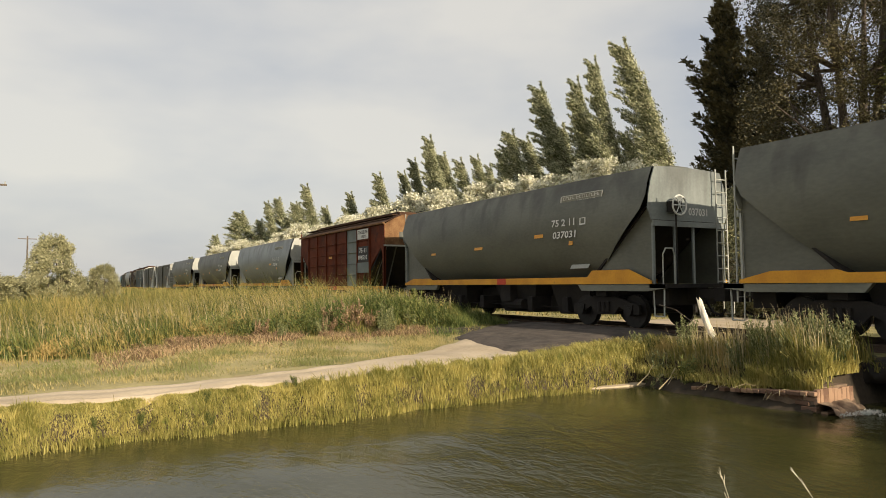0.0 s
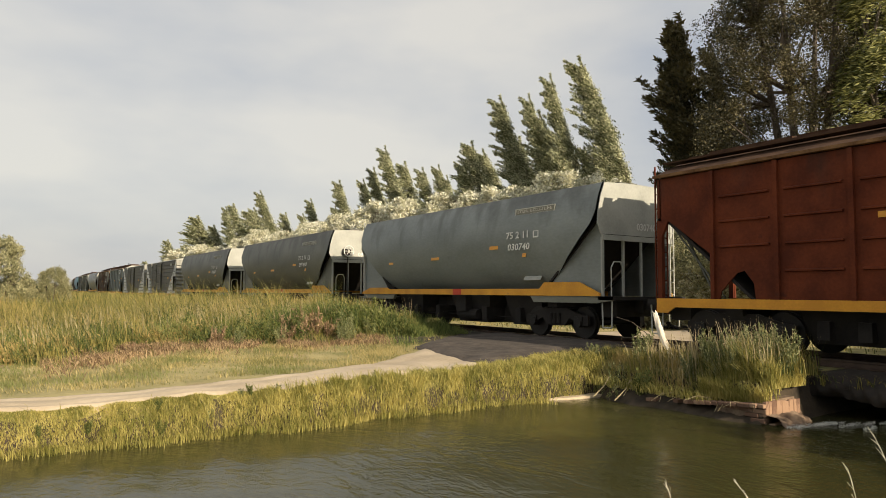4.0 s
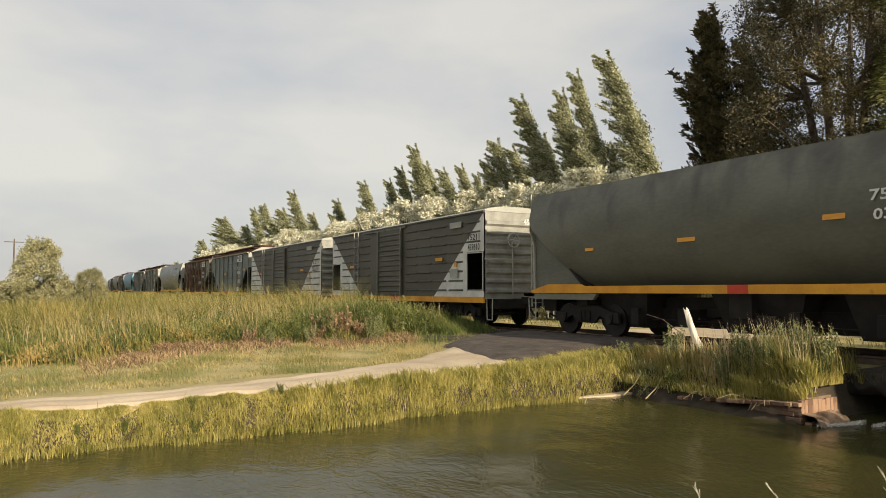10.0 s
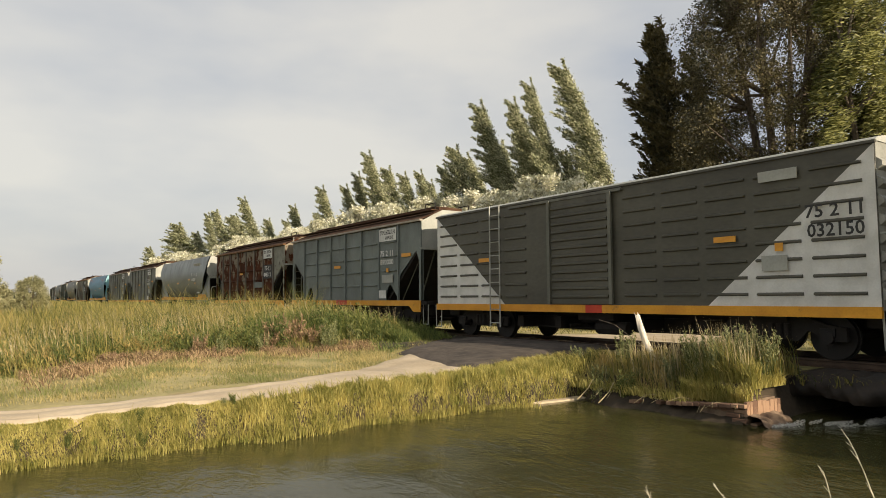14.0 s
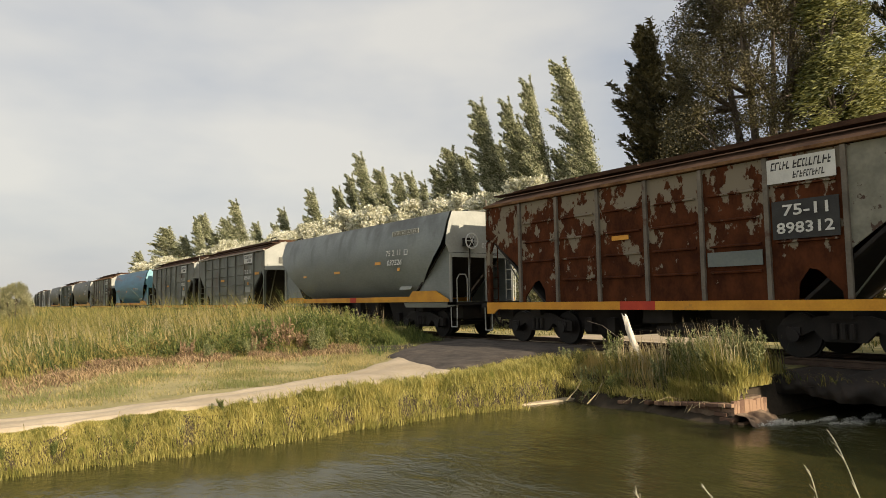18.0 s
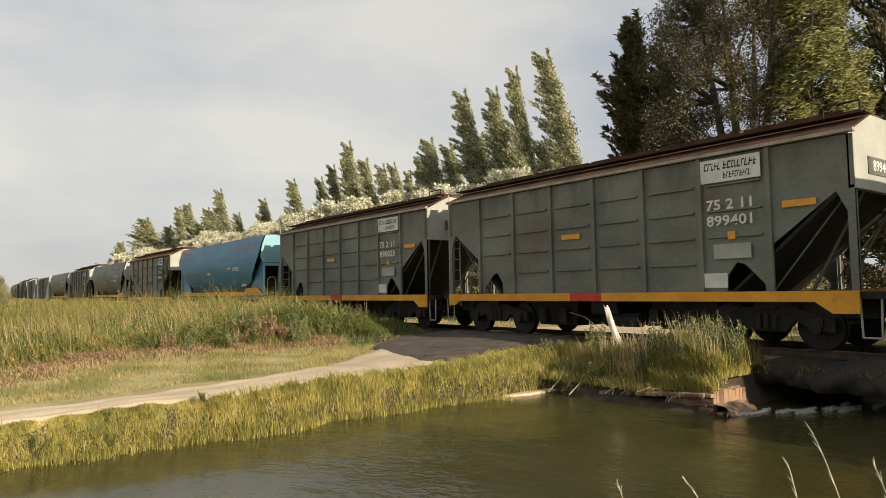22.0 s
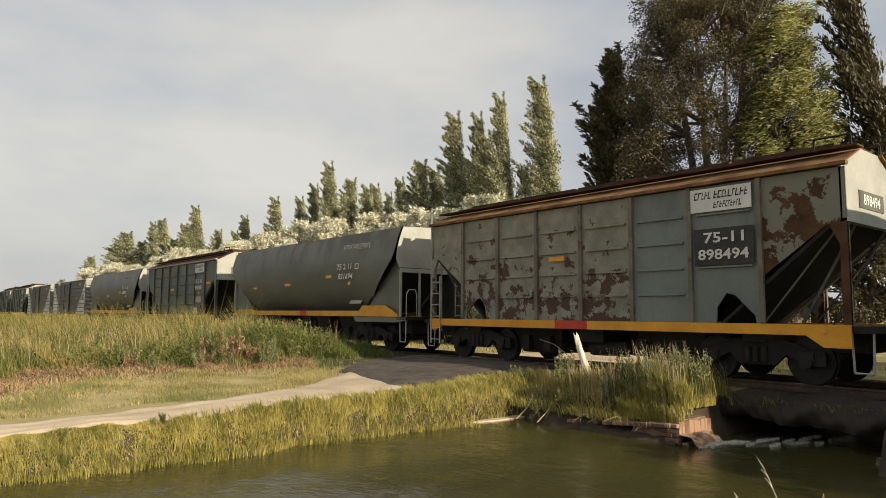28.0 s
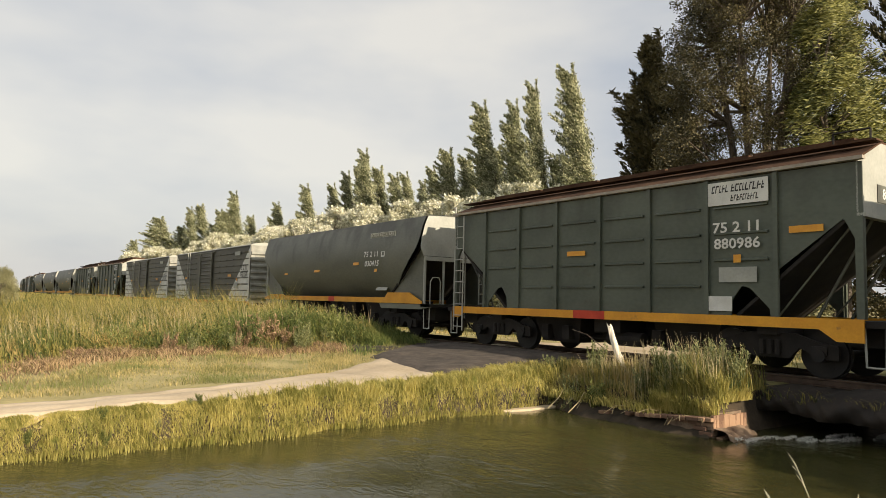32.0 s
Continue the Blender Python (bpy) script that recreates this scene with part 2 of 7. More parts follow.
M["dirt"] = material("pale_dirt_road", (0.40, 0.32, 0.215), (0.56, 0.46, 0.325), 0.8, 0.95, 0, 0.4, 14, (0.32, 0.27, 0.15), 0.62, soft=0.15)
M["mud"] = material("dark_wet_bank_soil", (0.06, 0.045, 0.028), (0.13, 0.095, 0.06), 2.5, 0.8, 0, 0.6, 14)
# Earth over the culvert, near black; the shade under the train is its colour.
M["shaded_earth"] = material("earth_with_shade_in_colour", (0.008, 0.006, 0.004), (0.024, 0.016, 0.010), 2.5, 0.8, 0, 0.6, 14)
M["weed_leaf"] = material("leafy_green_weeds", (0.07, 0.10, 0.022), (0.27, 0.28, 0.085), 0.6, 0.6, 0, 0, 5, (0.16, 0.10, 0.05), 0.64, rand=-0.5, trans=0.35)
# Lit copy of the blue paint; sun on the end is in its colour.
M["blue_lit"] = material("blue_end_paint_with_sun_in_colour", (0.16, 0.36, 0.42), (0.24, 0.46, 0.52), 1.2, 0.55, 0, 0.1, 18, (0.10, 0.24, 0.30), 0.66)
M["faded"] = material("faded_panel_paint", (0.21, 0.21, 0.18), (0.33, 0.33, 0.29), 2.5, 0.6, 0, 0.1, 24)
M["bank_face"] = material("dark_bank_face", (0.022, 0.016, 0.009), (0.062, 0.045, 0.026), 3.0, 0.9, 0, 0.7, 16)
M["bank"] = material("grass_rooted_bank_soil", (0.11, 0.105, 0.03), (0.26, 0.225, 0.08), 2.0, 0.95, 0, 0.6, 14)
M["box_grey"] = material("dark_boxcar_paint", (0.056, 0.054, 0.040), (0.094, 0.091, 0.068), 0.7, 0.55, 0.0, 0.12, 14, (0.05, 0.035, 0.026), 0.66, (1, 0.5, 1.2), streak=0.3)
M["concrete"] = material("pale_concrete", (0.36, 0.31, 0.23), (0.52, 0.46, 0.36), 2, 0.9, 0, 0.3, 25)
M["brick"] = material("weathered_brick", (0.15, 0.085, 0.055), (0.34, 0.215, 0.135), 3, 0.9, 0, 0.4, 30, (0.26, 0.21, 0.15), 0.62, rand=0.6)
M["mortar"] = material("old_mortar", (0.12, 0.08, 0.055), (0.25, 0.18, 0.12), 4, 0.95, 0, 0.5, 25)
M["wood"] = material("bleached_fence_wood", (0.6, 0.54, 0.44), (0.86, 0.80, 0.68), 5, 0.9, 0, 0.5, 30, None, 0.6, (4, 4, 0.6))
M["bark"] = material("grey_brown_bark", (0.07, 0.055, 0.042), (0.17, 0.14, 0.11), 3, 0.95, 0, 0.6, 20, None, 0.6, (3, 3, 0.6))
M["leaf_poplar"] = material("poplar_leaves", (0.115, 0.13, 0.05), (0.62, 0.62, 0.41), 0.5, 0.5, 0, 0, 8, None, rand=-0.75, trans=0.35)
M["leaf_dark"] = material("dark_tree_leaves", (0.026, 0.027, 0.011), (0.175, 0.148, 0.065), 0.42, 0.55, 0, 0, 8, None, rand=-0.25, trans=0.25)
M["leaf_silver"] = material("silvery_poplar_leaves", (0.48, 0.47, 0.32), (0.9, 0.88, 0.74), 0.6, 0.5, 0, 0, 8, None, rand=-0.8, trans=0.3)
M["leaf_willow"] = material("bright_willow_leaves", (0.07, 0.085, 0.02), (0.34, 0.335, 0.105), 0.6, 0.5, 0, 0, 8, None, rand=-0.5, trans=0.3)
M["leaf_bush"] = material("dusty_bush_leaves", (0.22, 0.22, 0.11), (0.50, 0.475, 0.27), 0.6, 0.6, 0, 0, 8, None, rand=-0.5, trans=0.3)
M["grass"] = material("yellow_green_bank_grass", (0.23, 0.225, 0.05), (0.58, 0.50, 0.165), 2.6, 0.6, 0, 0, 9, (0.24, 0.26, 0.06), 0.62, rand=-0.4, trans=0.35)
M["weed"] = material("tall_green_weeds", (0.07, 0.094, 0.02), (0.355, 0.30, 0.085), 0.7, 0.6, 0, 0, 5, (0.50, 0.37, 0.14), 0.545, rand=-0.6, trans=0.35)
M["weed_green"] = material("lush_green_grass", (0.05, 0.085, 0.02), (0.24, 0.27, 0.07), 0.9, 0.6, 0, 0, 5, None, rand=-0.6, trans=0.35)
M["weed_grey"] = material("grey_green_herb", (0.13, 0.155, 0.06), (0.37, 0.38, 0.18), 2, 0.65, 0, 0, 10, None, rand=-0.5, trans=0.3)
M["dock"] = material("dry_reddish_weeds", (0.2, 0.12, 0.07), (0.46, 0.32, 0.19), 1.5, 0.8, 0, 0, 10, None, rand=-0.6, trans=0.2)
M["straw"] = material("dry_straw_stalks", (0.36, 0.29, 0.15), (0.54, 0.45, 0.27), 3, 0.8, 0, 0, 12, None, rand=-0.4, trans=0.2)
M["far"] = material("far_hedge_leaves", (0.10, 0.115, 0.06), (0.19, 0.19, 0.10), 0.1, 0.8, 0, 0, 1.5, None, rand=-0.5)


def water_material():
    m = bpy.data.materials.new("murky_canal_water")
    m.use_nodes = True
    n, l = m.node_tree.nodes, m.node_tree.links
    p = n["Principled BSDF"]
    p.inputs["Base Color"].default_value = (0.045, 0.05, 0.02, 1)
    p.inputs["Roughness"].default_value, p.inputs["IOR"].default_value = 0.16, 1.33
    co, mp = n.new("ShaderNodeTexCoord"), n.new("ShaderNodeMapping")
    mp.inputs["Scale"].default_value = (1.0, 0.55, 1.0)
    mp.inputs["Rotation"].default_value = (0, 0, radians(28))
    l.new(co.outputs["Object"], mp.inputs[0])
    a, b = n.new("ShaderNodeTexNoise"), n.new("ShaderNodeTexNoise")
    for t, s, d in ((a, 2.4, 4), (b, 13, 3)):
        t.inputs["Scale"].default_value, t.inputs["Detail"].default_value, t.inputs["Distortion"].default_value = s, d, 0.6
        l.new(mp.outputs[0], t.inputs["Vector"])
    s = n.new("ShaderNodeMath"); s.operation = "MULTIPLY_ADD"; s.inputs[1].default_value = 0.34
    l.new(b.outputs[0], s.inputs[0]); l.new(a.outputs[0], s.inputs[2])
    bp = n.new("ShaderNodeBump"); bp.inputs["Distance"].default_value = 0.05
    pa, pr = n.new("ShaderNodeTexNoise"), n.new("ShaderNodeMapRange")
    pa.inputs["Scale"].default_value, pa.inputs["Detail"].default_value = 0.45, 3
    l.new(mp.outputs[0], pa.inputs["Vector"]); l.new(pa.outputs[0], pr.inputs[0])
    pr.inputs[1].default_value, pr.inputs[2].default_value, pr.inputs[3].default_value, pr.inputs[4].default_value = 0.42, 0.62, 0.22, 0.75
    l.new(pr.outputs[0], bp.inputs["Strength"])
    l.new(s.outputs[0], bp.inputs["Height"]); l.new(bp.outputs[0], p.inputs["Normal"])
    tn, rp = n.new("ShaderNodeTexNoise"), n.new("ShaderNodeValToRGB")
    tn.inputs["Scale"].default_value = 0.5
    l.new(co.outputs["Object"], tn.inputs["Vector"]); l.new(tn.outputs[0], rp.inputs[0])
    rp.color_ramp.elements[0].color, rp.color_ramp.elements[1].color = (0.030, 0.032, 0.010, 1), (0.062, 0.057, 0.020, 1)
    l.new(rp.outputs[0], p.inputs["Base Color"])
    return m


M["water"] = water_material()

# ---- mesh helpers ----


def mesh_ob(name, bm, mat, parent=None, smooth=False):
    bmesh.ops.recalc_face_normals(bm, faces=bm.faces)
    me = bpy.data.meshes.new(name)
    bm.to_mesh(me)
    bm.free()
    me.materials.append(mat)
    if smooth:
        me.polygons.foreach_set("use_smooth", [True] * len(me.polygons))
        me.set_sharp_from_angle(angle=radians(28))
    ob = new(name, me)
    ob.parent = parent
    return ob


def part(name, bm, mat, parent, label="", smooth=False):
    ob = mesh_ob(name, bm, mat, parent, smooth)
    if label:
        ob["label"] = label
    return ob


def box(bm, x0, x1, y0, y1, z0, z1):
    v = [bm.verts.new((x, y, z)) for x in (x0, x1) for y in (y0, y1) for z in (z0, z1)]
    for f in ((0, 1, 3, 2), (4, 6, 7, 5), (0, 4, 5, 1), (2, 3, 7, 6), (0, 2, 6, 4), (1, 5, 7, 3)):
        bm.faces.new([v[i] for i in f])


def prism(bm, axis, a, b, outline):
    """A polygon given in the two other axes (in order), drawn out along axis from a to b."""
    def at(k, p):
        c = list(p)
        c.insert(axis, k)
        return c
    lo, hi = [bm.verts.new(at(a, p)) for p in outline], [bm.verts.new(at(b, p)) for p in outline]
    bm.faces.new(lo)
    bm.faces.new(hi[::-1])
    k = len(outline)
    for i in range(k):
        bm.faces.new((lo[i], hi[i], hi[(i + 1) % k], lo[(i + 1) % k]))


def rod(bm, p, q, r=0.02, sides=6, r2=None):
    p, q = Vector(p), Vector(q)
    d = (q - p).normalized()
    u = d.orthogonal().normalized()
    w = d.cross(u)
    rings = []
    for c, rad in ((p, float(r)), (q, float(r if r2 is None else r2))):
        rings.append([bm.verts.new(c + rad * (math.cos(a) * u + math.sin(a) * w)) for a in (2 * math.pi * i / sides for i in range(sides))])
    for i in range(sides):
        j = (i + 1) % sides
        bm.faces.new((rings[0][i], rings[0][j], rings[1][j], rings[1][i]))
    bm.faces.new(rings[0][::-1])
    bm.faces.new(rings[1])


def pipe(bm, pts, r=0.02, sides=5):
    for a, b in zip(pts, pts[1:]):
        rod(bm, a, b, r, sides)


def lettering(name, text, size, m, mat, parent, width=None):
    """Flat letters on a face: m places their centre, x to the right, y up, z out of the face."""
    c = bpy.data.curves.new(name, "FONT")
    c.body, c.size, c.align_x, c.align_y, c.offset, c.resolution_u = text, size, "CENTER", "CENTER", 0.006, 2
    tmp = bpy.data.objects.new(name, c)
    me = bpy.data.meshes.new_from_object(tmp)
    bpy.data.objects.remove(tmp)
    me.materials.append(mat)
    if width:
        xs = [v.co.x for v in me.vertices]
        k = width / max(1e-6, max(xs) - min(xs))
        for v in me.vertices:
            v.co.x *= k
    ob = new(name, me)
    ob.parent, ob.matrix_basis = parent, m
    return ob


def on_side(x, y, z, tilt=0.0):
    """A place on the near side of a wagon: facing -x, the front of the train to the right."""
    return Matrix(((0, 0, -1, x), (-1, 0, 0, y), (0, 1, 0, z), (0, 0, 0, 1))) @ Matrix.Rotation(tilt, 4, "X")


def on_front(x, y, z):
    """A place on the front end of a wagon: facing -y."""
    return Matrix(((1, 0, 0, x), (0, 0, -1, y), (0, 1, 0, z), (0, 0, 0, 1)))


# ---- the line: straight, then a wide curve to the right ----
TRACK_X, CURVE_Y, CURVE_R = 14.35, 105.0, 1377.0


def on_line(s):
    """Place and heading at s metres along the line."""
    if s <= CURVE_Y:
        return TRACK_X, s, 0.0
    a = (s - CURVE_Y) / CURVE_R
    return TRACK_X + CURVE_R * (1 - math.cos(a)), CURVE_Y + CURVE_R * math.sin(a), -math.degrees(a)


# ---- terrain ----
WATER_Z = -0.85
BANK_Y, NEAR_Y, WALL_X = 10.0, 1.7, 10.45
GATE_LO, GATE_HI = 3.3, 6.2


def step(a, b, v):
    t = np.clip((v - a) / (b - a), 0, 1)
    return t * t * (3 - 2 * t)


def height(x, y):
    """Height of the ground; the rails' top is 0."""
    x, y = np.asarray(x, float), np.asarray(y, float)
    wob = 0.10 * np.sin(1.1 * x + 0.6) + 0.07 * np.sin(2.7 * x) + 0.04 * np.sin(6.1 * x + 1)
    g = -0.33 + 0.04 * np.sin(0.7 * x + 0.4 * y) * np.cos(0.5 * y) + 0.02 * np.sin(2.1 * x) * np.sin(1.7 * y)
    g = g + 0.16 * step(7.5, 11.5, x) * (1 - step(18, 24, x)) - 0.05 * step(20, 60, y)
    inside = step(BANK_Y + 0.22 + 0.7 * wob, BANK_Y - 0.28 + wob, y) * step(NEAR_Y - 0.3, NEAR_Y + 0.5, y)
    soft = step(6.9, 7.4, y)
    canal = inside * (1 - (soft * step(WALL_X - 0.35 + 0.5 * wob, WALL_X + 0.45 + 0.5 * wob, x) + (1 - soft) * step(WALL_X - 0.02, WALL_X + 0.06, x)))
    gate = step(GATE_HI + 0.05, GATE_HI - 0.05, y) * step(GATE_LO - 0.05, GATE_LO + 0.25, y) * step(9, 10, x) * (1 - step(17.6, 17.9, x))
    cut = np.maximum(canal, gate)
    return g * (1 - cut) + (-1.7) * cut


def grid_mesh(name, xs, ys, zf, mat):
    X, Y = np.meshgrid(xs, ys, indexing="ij")
    co = np.stack([X, Y, zf(X, Y)], -1).reshape(-1, 3)
    nx, ny = len(xs), len(ys)
    i = (np.arange(nx - 1)[:, None] * ny + np.arange(ny - 1)[None]).ravel()
    quads = np.stack([i, i + ny, i + ny + 1, i + 1], -1)
    return quick_mesh(name, co, quads, mat, True)


def quick_mesh(name, co, faces, mat, smooth=False):
    k = faces.shape[1]
    me = bpy.data.meshes.new(name)
    me.vertices.add(len(co))
    me.vertices.foreach_set("co", np.asarray(co, np.float32).ravel())
    me.loops.add(faces.size)
    me.loops.foreach_set("vertex_index", faces.astype(np.int32).ravel())
    me.polygons.add(len(faces))
    me.polygons.foreach_set("loop_start", (np.arange(len(faces)) * k).astype(np.int32))
    me.polygons.foreach_set("use_smooth", np.full(len(faces), smooth))
    me.update(calc_edges=True)
    me.materials.append(mat)
    return me


def build_ground():
    xs = np.concatenate([[-4000, -1500, -600, -250, -100, -50, -30], np.arange(-20, -8, 0.8), np.arange(-8, 10.3, 0.16), np.arange(10.3, 12.4, 0.1), np.arange(12.4, 19, 0.25), np.arange(19, 45, 1.5), [60, 100, 250, 600, 1500, 4000]])
    ys = np.concatenate([[-4000, -1500, -500, -150, -60, -30, -15], np.arange(-8, 1, 0.6), np.arange(1, 6.2, 0.12), np.arange(6.2, 9.2, 0.3), np.arange(9.2, 13, 0.08), np.arange(13, 24, 0.3), np.arange(24, 60, 1.5), [70, 90, 120, 160, 220, 300, 450, 700, 1200, 2000, 4500]])
    me = grid_mesh("ground", xs, ys, height, M["verge"])
    # grass roots and dark soil on the canal's bank and the shoulder of the line
    me.materials.append(M["bank"])
    c = np.empty(len(me.polygons) * 3, np.float32)
    me.polygons.foreach_get("center", c)
    c = c.reshape(-1, 3)
    near, _ = road_edges(c[:, 0])
    on = ((c[:, 1] > 8.8) & (c[:, 1] < near + 0.05) & (c[:, 0] > -8) & (c[:, 0] < 10.4)) | ((c[:, 0] > 10.2) & (c[:, 0] < 19) & (c[:, 1] > -8) & (c[:, 1] < 10.4))
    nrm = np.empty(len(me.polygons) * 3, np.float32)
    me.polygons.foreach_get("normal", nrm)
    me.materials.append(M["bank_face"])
    # Steep and low faces take the darker bank colour.
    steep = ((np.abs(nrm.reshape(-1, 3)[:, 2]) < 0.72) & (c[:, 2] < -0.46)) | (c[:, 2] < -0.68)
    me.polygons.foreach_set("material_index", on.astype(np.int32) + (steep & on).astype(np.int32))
    tagged(new("ground", me), "dry grassy ground with a canal cut through it", "ground", kind="structure")




def road_edges(x):
    """Near and far edge of the dirt road at x."""
    near = np.interp(x, [-40, -0.5, 2.3, 4.25, 6.3, 8.75, 10.2, 11.5, 20], [10.8, 10.34, 10.26, 10.38, 10.85, 11.6, 11.75, 11.8, 11.8])
    far = np.interp(x, [-40, -0.5, 2.7, 4.75, 6.9, 8.2, 9.6, 11.5, 20], [12.0, 11.5, 11.38, 11.9, 13.4, 14.3, 15.5, 17.2, 18.3])
    return near, far


build_ground()


def build_road():
    xs = np.concatenate([np.arange(-40, -6, 1.0), np.arange(-6, 24, 0.15)])
    k = np.linspace(0, 1, 22)
    near, far = road_edges(xs)
    near = near + 0.07 * np.sin(3.1 * xs) + 0.05 * np.sin(7.7 * xs + 1)
    far = far + 0.09 * np.sin(2.3 * xs + 2) + 0.05 * np.sin(6.3 * xs)
    Y = near[:, None] + (far - near)[:, None] * k[None]
    X = np.repeat(xs[:, None], len(k), 1)
    edge = np.minimum(k, 1 - k) * 2
    rut = -0.025 * np.exp(-((k - 0.3) / 0.08) ** 2) - 0.02 * np.exp(-((k - 0.72) / 0.08) ** 2)
    Z = height(X, Y) + (0.075 * step(0, 0.22, edge) - 0.025 + rut)[None] + 0.012 * np.sin(5 * X + 3 * Y) * edge[None]
    Z = np.minimum(Z, -0.105)
    ny = len(k)
    i = (np.arange(len(xs) - 1)[:, None] * ny + np.arange(ny - 1)[None]).ravel()
    me = quick_mesh("dirt_road", np.stack([X, Y, Z], -1).reshape(-1, 3), np.stack([i, i + ny, i + ny + 1, i + 1], -1), M["dirt"], True)
    tagged(new("dirt_road", me), "pale dirt road leading over the level crossing", "road", kind="structure")


build_road()


# Dark sheet over the road; the shade on it is put into its colour.
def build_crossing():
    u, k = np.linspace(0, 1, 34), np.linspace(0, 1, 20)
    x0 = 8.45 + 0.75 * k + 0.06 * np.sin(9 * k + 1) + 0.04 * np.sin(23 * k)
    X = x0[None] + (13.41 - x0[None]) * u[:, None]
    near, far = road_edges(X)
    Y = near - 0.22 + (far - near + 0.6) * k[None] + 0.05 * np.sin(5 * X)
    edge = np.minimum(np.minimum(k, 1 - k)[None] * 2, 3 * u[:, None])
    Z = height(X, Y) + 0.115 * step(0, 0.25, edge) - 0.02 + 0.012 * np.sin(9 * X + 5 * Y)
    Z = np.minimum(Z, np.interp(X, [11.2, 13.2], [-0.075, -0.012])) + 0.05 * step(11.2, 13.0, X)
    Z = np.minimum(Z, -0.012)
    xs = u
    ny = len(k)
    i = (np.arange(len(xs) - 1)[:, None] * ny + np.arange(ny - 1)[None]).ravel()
    me = quick_mesh("crossing_bed", np.stack([X, Y, Z], -1).reshape(-1, 3), np.stack([i, i + ny, i + ny + 1, i + 1], -1), M["shaded_road"], True)
    tagged(new("crossing_bed", me), "ramp of the level crossing with shade put into its colour", "road", kind="structure")


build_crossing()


def build_shoulder():
    """Dark sheet along the line beyond the crossing; the shade there is its colour."""
    u, ys = np.linspace(0, 1, 30), np.linspace(13.5, 40, 110)
    x0 = np.interp(ys, [13.5, 15, 17.3, 19, 24, 40], [9.5, 9.6, 9.75, 10.1, 10.9, 11.6]) + 0.09 * np.sin(3.1 * ys) + 0.06 * np.sin(8.3 * ys + 1)
    X = x0[None] + (13.3 - x0[None]) * u[:, None]
    Y = np.repeat(ys[None], len(u), 0)
    edge = np.minimum(6 * u[:, None], 1) * np.minimum(1.0, np.maximum(0, Y - road_edges(X)[1] + 0.25) * 3)
    Z = height(X, Y) - 0.03 + 0.075 * step(0, 1, edge) + (0.015 * np.sin(7 * X + 4 * Y) + 0.012 * np.sin(13 * X - 9 * Y)) * edge + 0.05 * step(11.8, 13.2, X)
    n = len(ys)
    i = (np.arange(len(u) - 1)[:, None] * n + np.arange(n - 1)[None]).ravel()
    me = quick_mesh("cinder_shoulder", np.stack([X, Y, Z], -1).reshape(-1, 3), np.stack([i, i + n, i + n + 1, i + 1], -1), M["shaded_soil"], True)
    tagged(new("cinder_shoulder", me), "shoulder with low weeds beside the line, shade put into its colour", "track bed", kind="structure")


build_shoulder()


def build_water():
    xs, ys = np.arange(-60, 36, 0.5), np.arange(-3, 14, 0.25)

    def wave(x, y):
        return 0.008 * np.sin(2.3 * x + 1.1 * y) + 0.006 * np.sin(3.9 * x - 2.3 * y + 1) + 0.005 * np.sin(1.3 * x + 4.1 * y)
    ob = new("water", grid_mesh("water", xs, ys, wave, M["water"]))
    ob.location.z = WATER_Z
    return tagged(ob, "murky green rippled water of an irrigation canal", "water", kind="structure")


WATER = build_water()


def build_track():
    bed = np.array([(-2.3, -0.36), (-1.6, -0.17), (1.6, -0.17), (2.3, -0.36)])
    ss = np.concatenate([[-60, -20], np.arange(-6, 3.4, 1.0), [3.3], [6.2], np.arange(7, 40, 1.5), np.arange(42, 330, 6)])
    co = []
    for s in ss:
        x, y, h = on_line(s)
        c, n = math.cos(radians(h)), math.sin(radians(h))
        co += [(x + dx * c, y + dx * n, z) for dx, z in bed]
    i = (np.arange(len(ss) - 1)[:, None] * 4 + np.arange(3)[None]).ravel()
    # The bed takes the soil colour that holds the shade under wagons.
    me = quick_mesh("track_bed", np.array(co), np.stack([i, i + 4, i + 5, i + 1], -1), M["shaded_soil"])
    tagged(new("track_bed", me), "stony earth bed of the railway line", "track bed", kind="structure")
    for side in (-0.876, 0.876):
        bm = bmesh.new()
        prof = [(-0.06, -0.15), (0.06, -0.15), (0.06, -0.135), (0.012, -0.12), (0.012, -0.04), (0.035, -0.03), (0.035, 0.0), (-0.035, 0.0), (-0.035, -0.03), (-0.012, -0.04), (-0.012, -0.12), (-0.06, -0.135)]
        rings = []
        for s in np.concatenate([[-60, 100], np.arange(110, 330, 10)]):
            x, y, h = on_line(float(s))
            c, n = math.cos(radians(h)), math.sin(radians(h))
            rings.append([bm.verts.new((x + (side + px) * c, y + (side + px) * n, pz)) for px, pz in prof])
        for a, b in zip(rings, rings[1:]):
            for i in range(len(prof)):
                bm.faces.new((a[i], b[i], b[(i + 1) % len(prof)], a[(i + 1) % len(prof)]))
        tagged(mesh_ob("rail", bm, M["rail"]), "worn steel rail of a broad gauge line", "rail", "rails of the line", "structure")
    # Slab coloured near black for the shade below the train.
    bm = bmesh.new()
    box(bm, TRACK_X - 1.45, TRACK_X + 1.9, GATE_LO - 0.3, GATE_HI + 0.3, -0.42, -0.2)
    tagged(mesh_ob("bridge_slab", bm, M["shaded_earth"]), "concrete slab carrying the track over the canal, shade put into its colour", "bridge", kind="structure")


build_track()

# ---- wagons: built about their middle, y along the line, the front end at -y, the near side at -x ----
WHEEL_R = 0.43


